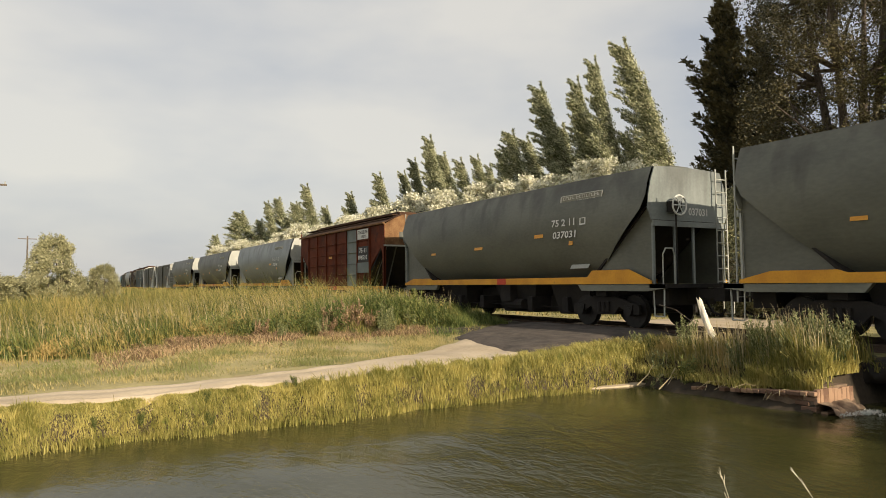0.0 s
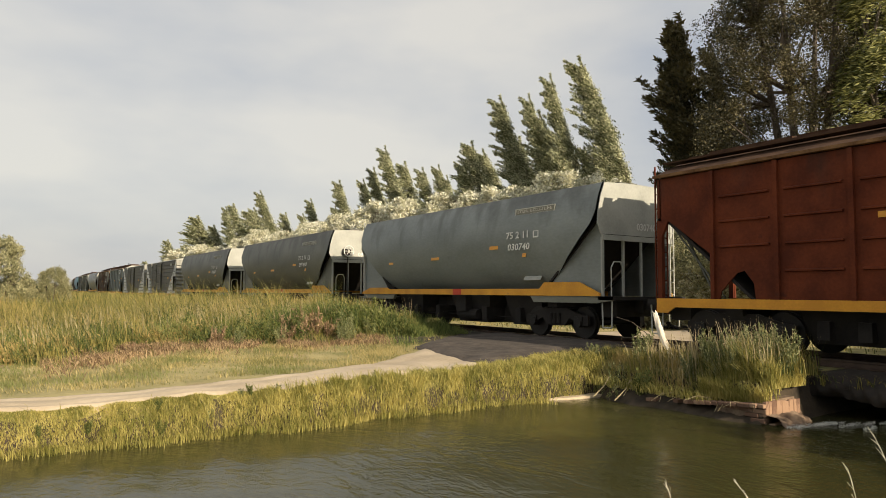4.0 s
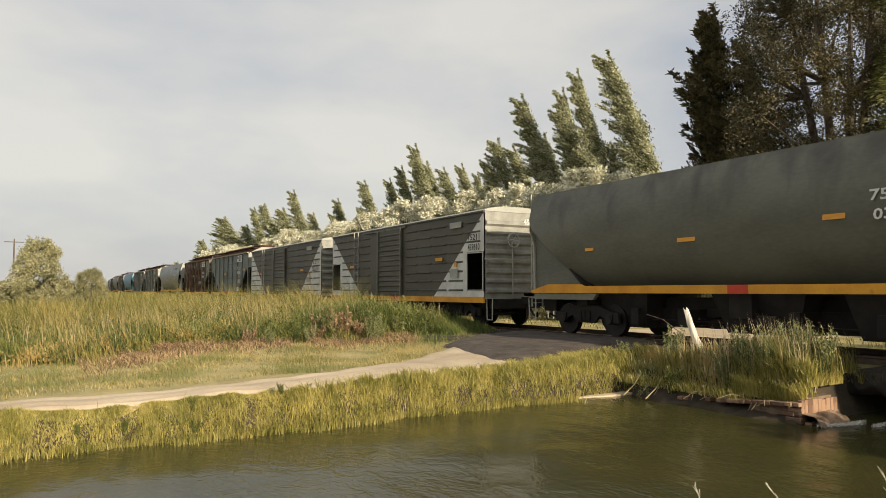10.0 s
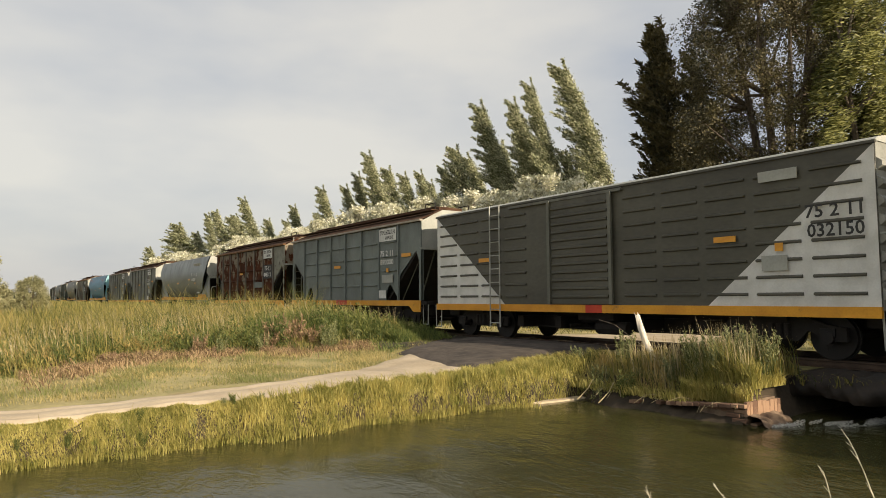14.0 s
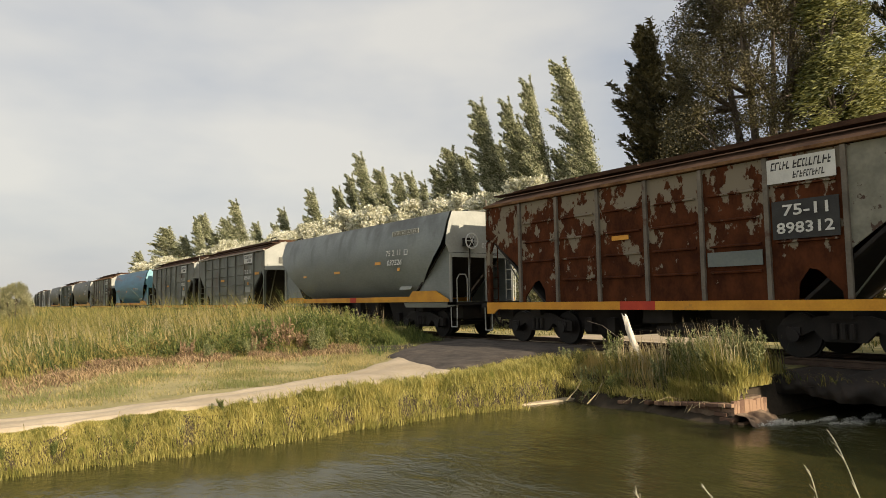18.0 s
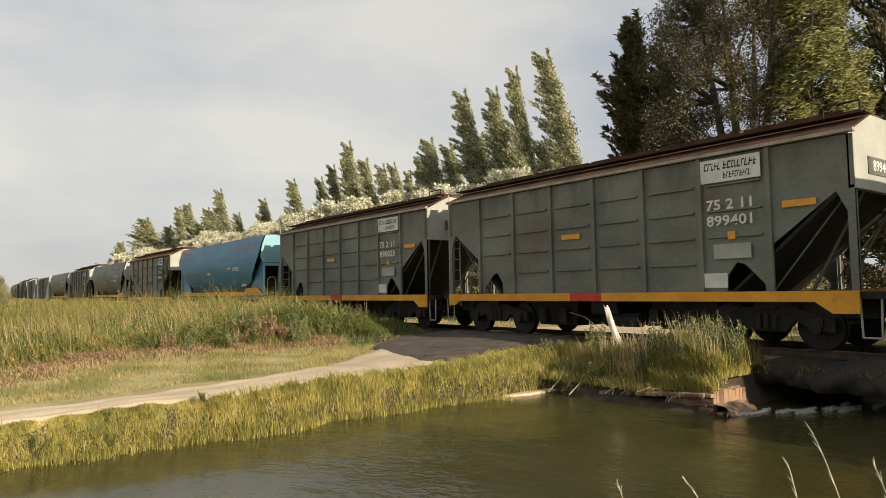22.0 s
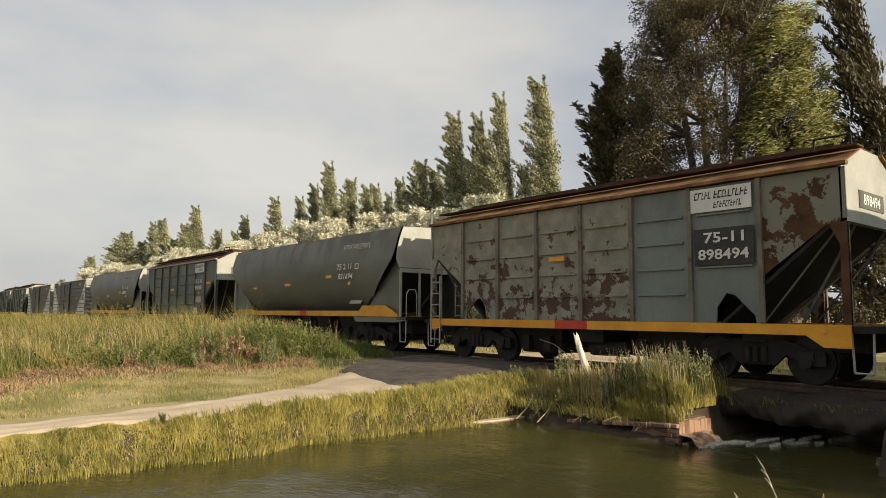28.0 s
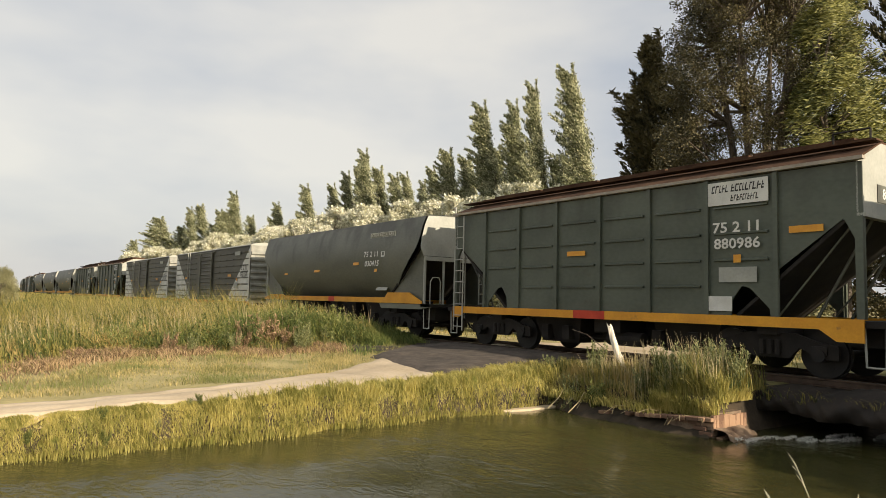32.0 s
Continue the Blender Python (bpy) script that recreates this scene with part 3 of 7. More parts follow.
def wheelset(parent, y):
    bm = bmesh.new()
    rod(bm, (-0.95, 0, 0), (0.95, 0, 0), 0.075, 8)
    for s in (-1, 1):
        rod(bm, (s * 0.80, 0, 0), (s * 0.845, 0, 0), WHEEL_R + 0.03, 24)
        rod(bm, (s * 0.845, 0, 0), (s * 0.935, 0, 0), WHEEL_R, 24)
        rod(bm, (s * 0.935, 0, 0), (s * 0.965, 0, 0), 0.13, 10)
        for k in range(3):
            a = 2 * math.pi * k / 3
            rod(bm, (s * 0.93, 0.26 * math.cos(a), 0.26 * math.sin(a)), (s * 0.943, 0.26 * math.cos(a), 0.26 * math.sin(a)), 0.05, 6)
    ob = part("wheelset", bm, M["steel"], parent, "steel wheelset with worn treads")
    ob.location = (0, y, WHEEL_R)
    return ob


def bogie(parent, y):
    bm = bmesh.new()
    box(bm, -1.0, 1.0, y - 0.17, y + 0.17, 0.50, 0.78)
    b = part("bogie", bm, M["under"], parent, "grimy two-axle bogie")
    for s in (-1, 1):
        bm = bmesh.new()
        out = [(-1.25, 0.36), (-1.25, 0.62), (-0.95, 0.66), (-0.45, 0.82), (0.45, 0.82), (0.95, 0.66), (1.25, 0.62), (1.25, 0.36), (0.95, 0.36), (0.55, 0.55), (0.35, 0.34), (-0.35, 0.34), (-0.55, 0.55), (-0.95, 0.36)]
        prism(bm, 0, s * 1.03, s * 1.13, [(y + a, z) for a, z in out])
        part("side_frame", bm, M["under"], b)
        for d in (-0.92, 0.92):
            bm = bmesh.new()
            rod(bm, (s * 1.0, y + d, WHEEL_R), (s * 1.19, y + d, WHEEL_R), 0.12, 10)
            box(bm, s * 1.0, s * 1.17, y + d - 0.14, y + d + 0.14, WHEEL_R + 0.02, WHEEL_R + 0.17)
            part("axle_box", bm, M["steel"], b)
        bm = bmesh.new()
        for d in (-0.16, 0, 0.16):
            rod(bm, (s * 1.16, y + d, 0.40), (s * 1.16, y + d, 0.68), 0.06, 8)
        part("spring", bm, M["under"], b)
    return b


def coupler(parent, y, s):
    bm = bmesh.new()
    box(bm, -0.12, 0.12, min(y, y + s * 0.62), max(y, y + s * 0.62), 0.80, 1.02)
    prism(bm, 2, 0.72, 1.06, [(-0.20, y + s * 0.55), (0.20, y + s * 0.55), (0.24, y + s * 0.80), (0.08, y + s * 0.92), (-0.16, y + s * 0.82), (-0.22, y + s * 0.66)])
    part("coupler", bm, M["under"], parent, "automatic coupler")


def ladder(parent, x, y, z0, z1, mat, along="x", w=0.42, step_z=0.34):
    bm = bmesh.new()
    a = (lambda d, z: (x + d, y, z)) if along == "x" else (lambda d, z: (x, y + d, z))
    for d in (-w / 2, w / 2):
        rod(bm, a(d, z0), a(d, z1), 0.022, 6)
    z = z0 + 0.12
    while z < z1:
        rod(bm, a(-w / 2, z), a(w / 2, z), 0.015, 5)
        z += step_z
    return part("ladder", bm, mat, parent, "steel rung ladder")


def brake_wheel(parent, x, y, z, mat, r=0.24):
    bm = bmesh.new()
    pts = [(x + r * math.cos(a), y, z + r * math.sin(a)) for a in (2 * math.pi * i / 20 for i in range(21))]
    pipe(bm, pts, 0.024, 6)
    for i in range(6):
        a = math.pi * i / 3
        rod(bm, (x, y, z), (x + r * math.cos(a), y, z + r * math.sin(a)), 0.014, 5)
    rod(bm, (x, y - 0.03, z), (x, y + 0.25, z), 0.035, 8)
    return part("brake_wheel", bm, mat, parent, "spoked brake hand wheel")


def stirrup(parent, x, y, z0, z1, mat):
    bm = bmesh.new()
    pipe(bm, [(x, y - 0.17, z1), (x, y - 0.15, z0), (x, y + 0.15, z0), (x, y + 0.17, z1)], 0.02, 5)
    part("step_iron", bm, mat, parent, "bent steel step iron")


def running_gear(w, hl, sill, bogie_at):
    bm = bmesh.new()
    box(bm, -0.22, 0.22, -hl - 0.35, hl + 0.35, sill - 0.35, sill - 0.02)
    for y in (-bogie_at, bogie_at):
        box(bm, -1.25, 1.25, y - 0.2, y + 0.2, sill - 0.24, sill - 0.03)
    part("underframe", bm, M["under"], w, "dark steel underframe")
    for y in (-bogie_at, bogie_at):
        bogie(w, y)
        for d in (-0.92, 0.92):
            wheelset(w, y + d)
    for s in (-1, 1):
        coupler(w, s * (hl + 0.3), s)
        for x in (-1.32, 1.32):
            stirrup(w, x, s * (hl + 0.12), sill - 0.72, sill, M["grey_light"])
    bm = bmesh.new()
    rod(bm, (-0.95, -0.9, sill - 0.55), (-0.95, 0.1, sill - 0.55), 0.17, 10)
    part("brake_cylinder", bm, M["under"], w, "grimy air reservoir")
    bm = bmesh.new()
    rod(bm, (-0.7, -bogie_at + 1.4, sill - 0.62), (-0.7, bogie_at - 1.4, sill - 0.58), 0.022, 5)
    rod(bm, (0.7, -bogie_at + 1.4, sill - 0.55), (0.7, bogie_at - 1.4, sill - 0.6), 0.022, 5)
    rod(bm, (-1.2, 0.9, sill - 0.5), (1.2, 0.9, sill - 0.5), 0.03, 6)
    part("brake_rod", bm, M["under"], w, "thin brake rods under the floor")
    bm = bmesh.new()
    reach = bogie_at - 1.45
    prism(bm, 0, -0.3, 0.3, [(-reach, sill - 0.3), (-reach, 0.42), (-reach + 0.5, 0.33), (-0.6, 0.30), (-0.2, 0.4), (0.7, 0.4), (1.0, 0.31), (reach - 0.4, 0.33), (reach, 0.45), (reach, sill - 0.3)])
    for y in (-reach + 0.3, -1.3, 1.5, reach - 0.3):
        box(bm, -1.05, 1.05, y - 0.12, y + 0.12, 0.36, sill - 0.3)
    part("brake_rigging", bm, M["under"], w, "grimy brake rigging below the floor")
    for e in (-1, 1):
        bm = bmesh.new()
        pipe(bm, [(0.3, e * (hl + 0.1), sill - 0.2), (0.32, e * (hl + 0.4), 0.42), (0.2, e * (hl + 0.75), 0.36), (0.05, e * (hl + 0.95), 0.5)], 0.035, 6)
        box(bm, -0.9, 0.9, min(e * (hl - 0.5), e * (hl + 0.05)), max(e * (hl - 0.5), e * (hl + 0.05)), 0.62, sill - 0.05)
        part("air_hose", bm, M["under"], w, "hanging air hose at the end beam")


def chutes(w, ys, sill, half, mat):
    for y in ys:
        bm = bmesh.new()
        top = [(-1.0, y - half), (1.0, y - half), (1.0, y + half), (-1.0, y + half)]
        low = [(-0.8, y - half * 0.72), (0.8, y - half * 0.72), (0.8, y + half * 0.72), (-0.8, y + half * 0.72)]
        a = [bm.verts.new((*p, sill)) for p in top]
        b = [bm.verts.new((*p, 0.27)) for p in low]
        bm.faces.new(a)
        bm.faces.new(b[::-1])
        for i in range(4):
            bm.faces.new((a[i], b[i], b[(i + 1) % 4], a[(i + 1) % 4]))
        part("discharge_chute", bm, mat, w, "steel discharge chute")


def logo_panel(w, x, y, z, length, h, tilt, panel=True):
    """The owner's panel: a plain white board with slanted dark strokes."""
    if panel:
        bm = bmesh.new()
        box(bm, -length / 2, length / 2, -h / 2, h / 2, 0.0, 0.008)
        o = part("owner_panel", bm, M["white"], w, "white painted owner panel")
        o.matrix_basis = on_side(x, y, z, tilt)
    bm = bmesh.new()
    rng = random.Random(5)
    for row, (a, b) in enumerate(((0.04, 0.36), (-0.36, -0.10))):
        u, k = (-0.43 if row == 0 else -0.08), 0.07
        bar = lambda u0, u1, lo, hi: prism(bm, 2, 0.009, 0.013, [(length * (u0 + k * hi), h * hi), (length * (u1 + k * hi), h * hi), (length * (u1 + k * lo), h * lo), (length * (u0 + k * lo), h * lo)])
        n = 0
        while u < (0.40 if row == 0 else 0.36):
            du = rng.uniform(0.032, 0.058) * (1.0 if row == 0 else 0.75)
            bar(u, u + 0.3 * du, a, b)
            for v in rng.sample((0.0, 0.42, 0.8), rng.choice((1, 2))):
                lo = min(a, b) + v * abs(b - a)
                bar(u + 0.3 * du, u + du, lo, lo + 0.2 * abs(b - a))
            n += 1
            u += du + (0.05 if row == 0 and n == 5 else 0.014)
    if not panel:
        # faded slanted board with a brighter rim
        fb = bmesh.new()
        prism(fb, 2, 0.0, 0.008, [(length * u, h * v) for u, v in ((-0.54, -0.5), (0.46, -0.5), (0.54, 0.5), (-0.46, 0.5))])
        o = part("owner_panel", fb, M["faded"], w, "faded slanted owner panel")
        o.matrix_basis = on_side(x, y, z, tilt)
        for q in (((-0.46, 0.42), (0.54, 0.42), (0.54, 0.50), (-0.46, 0.50)), ((-0.54, -0.50), (0.46, -0.50), (0.46, -0.40), (-0.54, -0.40)), ((0.44, -0.5), (0.46, -0.5), (0.54, 0.5), (0.52, 0.5)), ((-0.54, -0.5), (-0.51, -0.5), (-0.43, 0.5), (-0.46, 0.5))):
            prism(bm, 2, 0.009, 0.013, [(length * u, h * v) for u, v in q])
    o = part("owner_mark", bm, M["black"] if panel else M["white"], w, "slanted strokes of the owner's mark")
    o["kind"] = "stuff"
    o.matrix_basis = on_side(x, y, z, tilt)


def end_number(w, x, y, z, text, size=0.26):
    t = lettering("end_lettering", text, size, on_front(x, y, z), M["white"] if text[0] != "4" else M["white"], w)
    tagged(t, "white wagon number on the end", kind="stuff")


def marks(w, spec, hl, face, mat_text, tilt_at=None):
    """Numbers, class code, reflectors and small plates. y is counted from the front end."""
    for kind, y, z, a, b in spec:
        x, tilt = face(z), 0.0
        if tilt_at:
            tilt = tilt_at(z)
        if kind == "text":
            t = lettering("lettering", a, b, on_side(x - 0.035, y - hl, z, tilt), mat_text, w, {0.28: 1.0, 0.281: 1.0, 0.29: 0.84, 0.291: 1.06, 0.295: 0.98, 0.345: 1.0, 0.36: 1.1, 0.30: 0.74}[b])
            t["kind"] = "stuff"
            t["label"] = "stencilled wagon lettering"
            continue
        bm = bmesh.new()
        if kind == "square":
            for q in ((-a / 2, a / 2, -b / 2, -b / 2 + 0.04), (-a / 2, a / 2, b / 2 - 0.04, b / 2), (-a / 2, -a / 2 + 0.04, -b / 2 + 0.04, b / 2 - 0.04), (a / 2 - 0.04, a / 2, -b / 2 + 0.04, b / 2 - 0.04)):
                box(bm, *q, 0.0, 0.008)
        else:
            box(bm, -a / 2, a / 2, -b / 2, b / 2, 0.0, 0.012)
        name, mat, lab = {"patch": ("repaired_sheet", M["grey_blue"], "repainted blue-grey sheet"), "orange": ("reflector", M["orange"], "orange reflector strip"), "plate": ("data_plate", M["grey_light"], "faded pale data plate"),
                          "white": ("plate", M["white"], "white plate"), "black": ("number_board", M["black"], "black number board"),
                          "square": ("stencil_frame", M["white"], "small stencilled square"), "dot": ("inspection_mark", M["orange"], "yellow inspection mark")}[kind]
        o = part(name, bm, mat, w, lab)
        o.matrix_basis = on_side(x - 0.002, y - hl, z, tilt)


TANK = [(0.86, 1.30), (1.13, 1.5), (1.34, 1.8), (1.48, 2.2), (1.56, 2.65), (1.585, 3.05), (1.55, 3.4), (1.45, 3.78), (1.30, 4.13), (1.15, 4.14), (0.6, 4.17), (0.0, 4.18)]


def tank_x(z):
    return -float(np.interp(z, [b for a, b in TANK[:9]], [a for a, b in TANK[:9]]))


def tank_tilt(z):
    return math.atan2(tank_x(z + 0.15) - tank_x(z - 0.15), 0.3)


def tank_end(z, hl):
    return hl - 0.04 - max(0.0, 3.2 - z) * 1.12


def round_hopper(paint, spec=(), end_paint=None, wheel=False, hoops=False, code=True, sill_paint="yellow", hl=6.75, panel=False):
    """A round-sided covered hopper wagon."""
    w = new("hopper_wagon")
    sill = 1.16
    paint, end_paint = M[paint], M[end_paint or "grey_light"]
    bm = bmesh.new()
    prof = [(-a, z) for a, z in TANK] + [(a, z) for a, z in TANK[-2::-1]]
    rings = []
    for s in (-1, -0.6, -0.2, 0.2, 0.6, 1):
        rings.append([bm.verts.new((a, s * tank_end(z, hl), z)) for a, z in prof])
    k = len(prof)
    for a, b in zip(rings, rings[1:]):
        for i in range(k - 1):
            bm.faces.new((a[i], b[i], b[i + 1], a[i + 1]))
    body = part("body", bm, paint, w, "round-sided steel hopper body", smooth=True)
    for s in (-1, 1):
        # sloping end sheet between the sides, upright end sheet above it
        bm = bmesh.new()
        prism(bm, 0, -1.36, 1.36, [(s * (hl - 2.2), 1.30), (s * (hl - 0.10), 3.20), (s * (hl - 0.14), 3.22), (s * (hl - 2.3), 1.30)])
        # Near-black colour stands in for the shade inside the open bay.
        part("slope_sheet", bm, M["under"], w, "sloping hopper end, bay shade put into its colour")
        bm = bmesh.new()
        up = [(-a, z) for a, z in TANK if z > 2.9] + [(a, z) for a, z in TANK[-2::-1] if z > 2.9]
        up = [(-1.40, 2.78)] + [(x * 0.96, z) for x, z in up] + [(1.40, 2.78)]
        prism(bm, 1, s * (hl - 0.03), s * hl, up)
        e = part("end_sheet", bm, end_paint, w, "pale grey upright end sheet")
        bm = bmesh.new()
        box(bm, -1.38, 1.38, min(s * hl, s * (hl + 0.05)), max(s * hl, s * (hl + 0.05)), 2.62, 2.76)
        part("end_beam", bm, end_paint, w)
        for x in (-1.33, -0.55, 0.15, 1.33):
            bm = bmesh.new()
            box(bm, x - 0.035, x + 0.035, min(s * (hl - 0.05), s * hl), max(s * (hl - 0.05), s * hl), sill, 2.7)
            part("end_post", bm, end_paint, w)
        bm = bmesh.new()
        box(bm, -1.42, 1.42, min(s * (hl - 0.1), s * (hl + 0.42)), max(s * (hl - 0.1), s * (hl + 0.42)), sill - 0.1, sill)
        part("platform", bm, M["under"], w, "grimy end platform")
        for x in (-1, 1):
            bm = bmesh.new()
            prism(bm, 0, x * 1.27, x * 1.30, [(s * (hl - 2.25), 1.16), (s * (hl - 2.25), 1.34), (s * (hl - 0.12), 3.22), (s * (hl - 0.01), 3.22), (s * (hl - 0.01), 1.16)])
            part("gusset", bm, paint, w, "flat triangular end gusset")
            bm = bmesh.new()
            prism(bm, 0, x * 1.30, x * 1.42, [(s * (hl - 2.75), 1.155), (s * (hl - 2.6), 0.98), (s * (hl - 0.2), 0.98), (s * (hl + 0.4), 1.06), (s * (hl + 0.4), 1.155)])
            part("platform_skirt", bm, M["grey"], w)
    # side sills with their red middle piece
    for x in (-1, 1):
        for a, b, mt, nm in ((-hl + 0.02, -0.55, sill_paint, "side_sill"), (-0.55, -0.05, "red_mark", "red_sill_piece"), (-0.05, hl - 0.02, sill_paint, "side_sill")):
            bm = bmesh.new()
            if a < -1:
                o = [(a, 1.165), (b, 1.165), (b, 1.36), (a + 2.3, 1.36), (a + 2.1, 1.54), (a + 0.75, 1.54), (a, 1.24)]
            elif b > 1:
                o = [(a, 1.165), (b, 1.165), (b, 1.24), (b - 0.75, 1.42), (b - 2.1, 1.42), (b - 2.3, 1.36), (a, 1.36)]
            else:
                o = [(a, 1.165), (b, 1.165), (b, 1.36), (a, 1.36)]
            prism(bm, 0, x * 1.405, x * 1.455, o)
            part(nm, bm, M[mt], w, "yellow painted side sill" if nm == "side_sill" else "red piece of the side sill")
    ladder(w, 1.12, -hl - 0.12, 0.75, 4.2, M["grey_light"])
    ladder(w, -1.12, hl + 0.12, 0.75, 4.2, M["grey_light"])
    for x, y in ((-1.25, -hl - 0.2), (1.25, hl + 0.2)):
        bm = bmesh.new()
        pipe(bm, [(x, y, sill), (x, y, 1.9), (x + 0.1 * (1 if x < 0 else -1), y, 2.05), (x + 0.35 * (1 if x < 0 else -1), y, 2.05), (x + 0.42 * (1 if x < 0 else -1), y, 1.9), (x + 0.42 * (1 if x < 0 else -1), y, sill)], 0.018, 5)
        part("handrail", bm, M["grey_light"], w, "bent tube handrail")
    if wheel:
        brake_wheel(w, -0.62, -hl - 0.22, 3.15, M["white"], 0.25)
        bm = bmesh.new()
        rod(bm, (-0.62, -hl - 0.1, 1.16), (-0.62, -hl - 0.1, 3.0), 0.02, 5)
        box(bm, -0.85, -0.5, -hl - 0.2, -hl - 0.01, 2.98, 3.25)
        part("brake_gear", bm, M["under"], w, "brake gear box and chain rod")
    bm = bmesh.new()
    box(bm, -0.35, 0.35, -hl + 0.3, hl - 0.3, 4.22, 4.27)
    for i in range(6):
        rod(bm, (0, -hl + 1.5 + i * 2.1, 4.24), (0, -hl + 1.5 + i * 2.1, 4.30), 0.34, 12)
    part("roof_walk", bm, M["grey_dark"], w, "roof walk with hatches")
    bm = bmesh.new()
    box(bm, -1.2, 1.2, -0.45, 0.1, 0.62, 1.16)
    part("centre_beam", bm, M["under"], w)
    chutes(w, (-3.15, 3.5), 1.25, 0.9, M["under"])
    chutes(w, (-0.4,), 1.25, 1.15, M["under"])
    running_gear(w, hl, sill - 0.08, 4.75)
    if code:
        logo_panel(w, tank_x(3.58) - 0.012, 2.45 - hl, 3.58, 1.72, 0.27, tank_tilt(3.58), panel)
    marks(w, spec, hl, tank_x, M["white"], tank_tilt)
    for q in spec:
        if q[0] == "text" and len(q[3]) == 6:
            end_number(w, 0.35, -hl - 0.01, 3.02, q[3])
    return w


def ribbed_hopper(paint, spec=(), panel_paint=None, roof="tan", panels=(), wheel=False, hl=5.82, board=True, end_paint="grey_light", slope="rust_dark", post_paint=None):
    """A square covered hopper wagon with ribbed sides, open end bays and a gabled roof."""
    w = new("hopper_wagon")
    P = M[paint]
    base, eave, fx = 1.13, 3.92, 1.42
    joints = [0.0, 1.52, 2.98, 4.42, 5.86, 7.29, 8.72, 10.16, 2 * hl]
    for x in (-1, 1):
        for i, (a, b) in enumerate(zip(joints, joints[1:])):
            a, b = a - hl, b - hl
            mt = P
            for idx, m2 in panels:
                if idx == i and x < 0:
                    mt = M[m2]
            bm = bmesh.new()
            if i in (0, 7):
                e, k = (a, 1) if i == 0 else (b, -1)
                q = lambda d, z: (e + k * d, z)
                prism(bm, 0, x * (fx - 0.03), x * fx, [q(0, eave), q(1.5, eave), q(1.5, 2.03), q(0.34, 2.90), q(0.0, 2.90)])
                prism(bm, 0, x * (fx - 0.05), x * (fx + 0.02), [q(0, 2.95), q(0.30, 2.90), q(0.13, 2.55), q(0.13, base), q(0, base)])
                part("end_bay_sheet", bm, mt, w, "side sheet over the open end bay")
                continue
            if i in (1, 6):
                q = lambda d, z: (a + d, z) if i == 1 else (b - d, z)
                o = [q(0, eave), q(b - a, eave), q(b - a, base), q(0.95, base), q(0.92, 1.45), q(0.72, 1.72), q(0.55, 1.68), q(0.16, 1.28), q(0.14, base), q(0, base)]
                prism(bm, 0, x * (fx - 0.03), x * fx, o)
            else:
                prism(bm, 0, x * (fx - 0.03), x * fx, [(a, base), (b, base), (b, eave), (a, eave)])
            part("side_panel", bm, mt, w, "flat side panel with pressed ribs")
            bm = bmesh.new()
            for z in (1.68, 2.22, 2.76, 3.30):
                if i in (1, 6) and z < 2:
                    continue
                prism(bm, 1, a + 0.16, b - 0.16, [(x * fx, z), (x * (fx + 0.055), z + 0.012), (x * (fx + 0.055), z + 0.04), (x * fx, z + 0.06)])
            part("pressed_rib", bm, mt, w)
        for j in joints[1:-1]:
            bm = bmesh.new()
            box(bm, min(x * fx, x * (fx + 0.07)), max(x * fx, x * (fx + 0.07)), j - hl - 0.045, j - hl + 0.045, base, eave)
            part("side_post", bm, M[post_paint] if post_paint else P, w, "upright side post")
        bm = bmesh.new()
        box(bm, min(x * (fx - 0.03), x * (fx + 0.1)), max(x * (fx - 0.03), x * (fx + 0.1)), -hl - 0.05, hl + 0.05, eave + 0.02, eave + 0.085)
        part("eave_rail", bm, M[roof], w, "faded eave rail")
        for a, b, mt in ((-hl, -0.15, "yellow"), (-0.15, 0.85, "red_mark"), (0.85, hl, "yellow")):
            bm = bmesh.new()
            o = [(a, 0.93), (b, 0.93), (b, base), (a, base)]
            if a == -hl:
                o = [(a, 0.72), (a + 0.45, 0.72), (a + 0.75, 0.93), (b, 0.93), (b, base), (a, base)]
            if b == hl:
                o = [(a, 0.93), (b - 0.5, 0.93), (b - 0.3, 0.8), (b, 0.8), (b, base), (a, base)]
            prism(bm, 0, x * (fx + 0.02), x * (fx + 0.06), o)
            part("side_sill", bm, M[mt], w, "yellow painted side sill" if mt == "yellow" else "red piece of the side sill")
        bm = bmesh.new()
        prism(bm, 1, -hl, hl, [(x * (fx + 0.06), eave + 0.085), (x * 0.5, eave + 0.50), (x * 0.5, eave + 0.47), (x * (fx + 0.04), eave + 0.05)])
        part("roof_slope", bm, M[slope], w, "weathered roof slope")
    bm = bmesh.new()
    box(bm, -0.52, 0.52, -hl + 0.2, hl - 0.2, eave + 0.44, eave + 0.60)
    for i in range(5):
        y = -hl + 1.5 + i * 2.1
        box(bm, -0.46, 0.46, y - 1.0, y + 1.0, eave + 0.60, eave + 0.66)
    part("roof_hatch", bm, M["rust_dark"], w, "dark rusty roof hatches")
    bm = bmesh.new()
    for x in (-0.9, 0.9):
        box(bm, x - 0.16, x + 0.16, -hl - 0.1, hl + 0.1, eave + 0.42, eave + 0.45)
    part("roof_walk", bm, M["rust_dark"], w, "roof walkway boards")
    for s in (-1, 1):
        y = s * (hl - 0.1)
        bm = bmesh.new()
        prism(bm, 1, min(y, y + s * 0.03), max(y, y + s * 0.03), [(-fx, 3.0), (fx, 3.0), (fx, eave), (0.5, eave + 0.48), (-0.5, eave + 0.48), (-fx, eave)])
        part("end_sheet", bm, M[end_paint], w, "pale gabled end sheet")
        bm = bmesh.new()
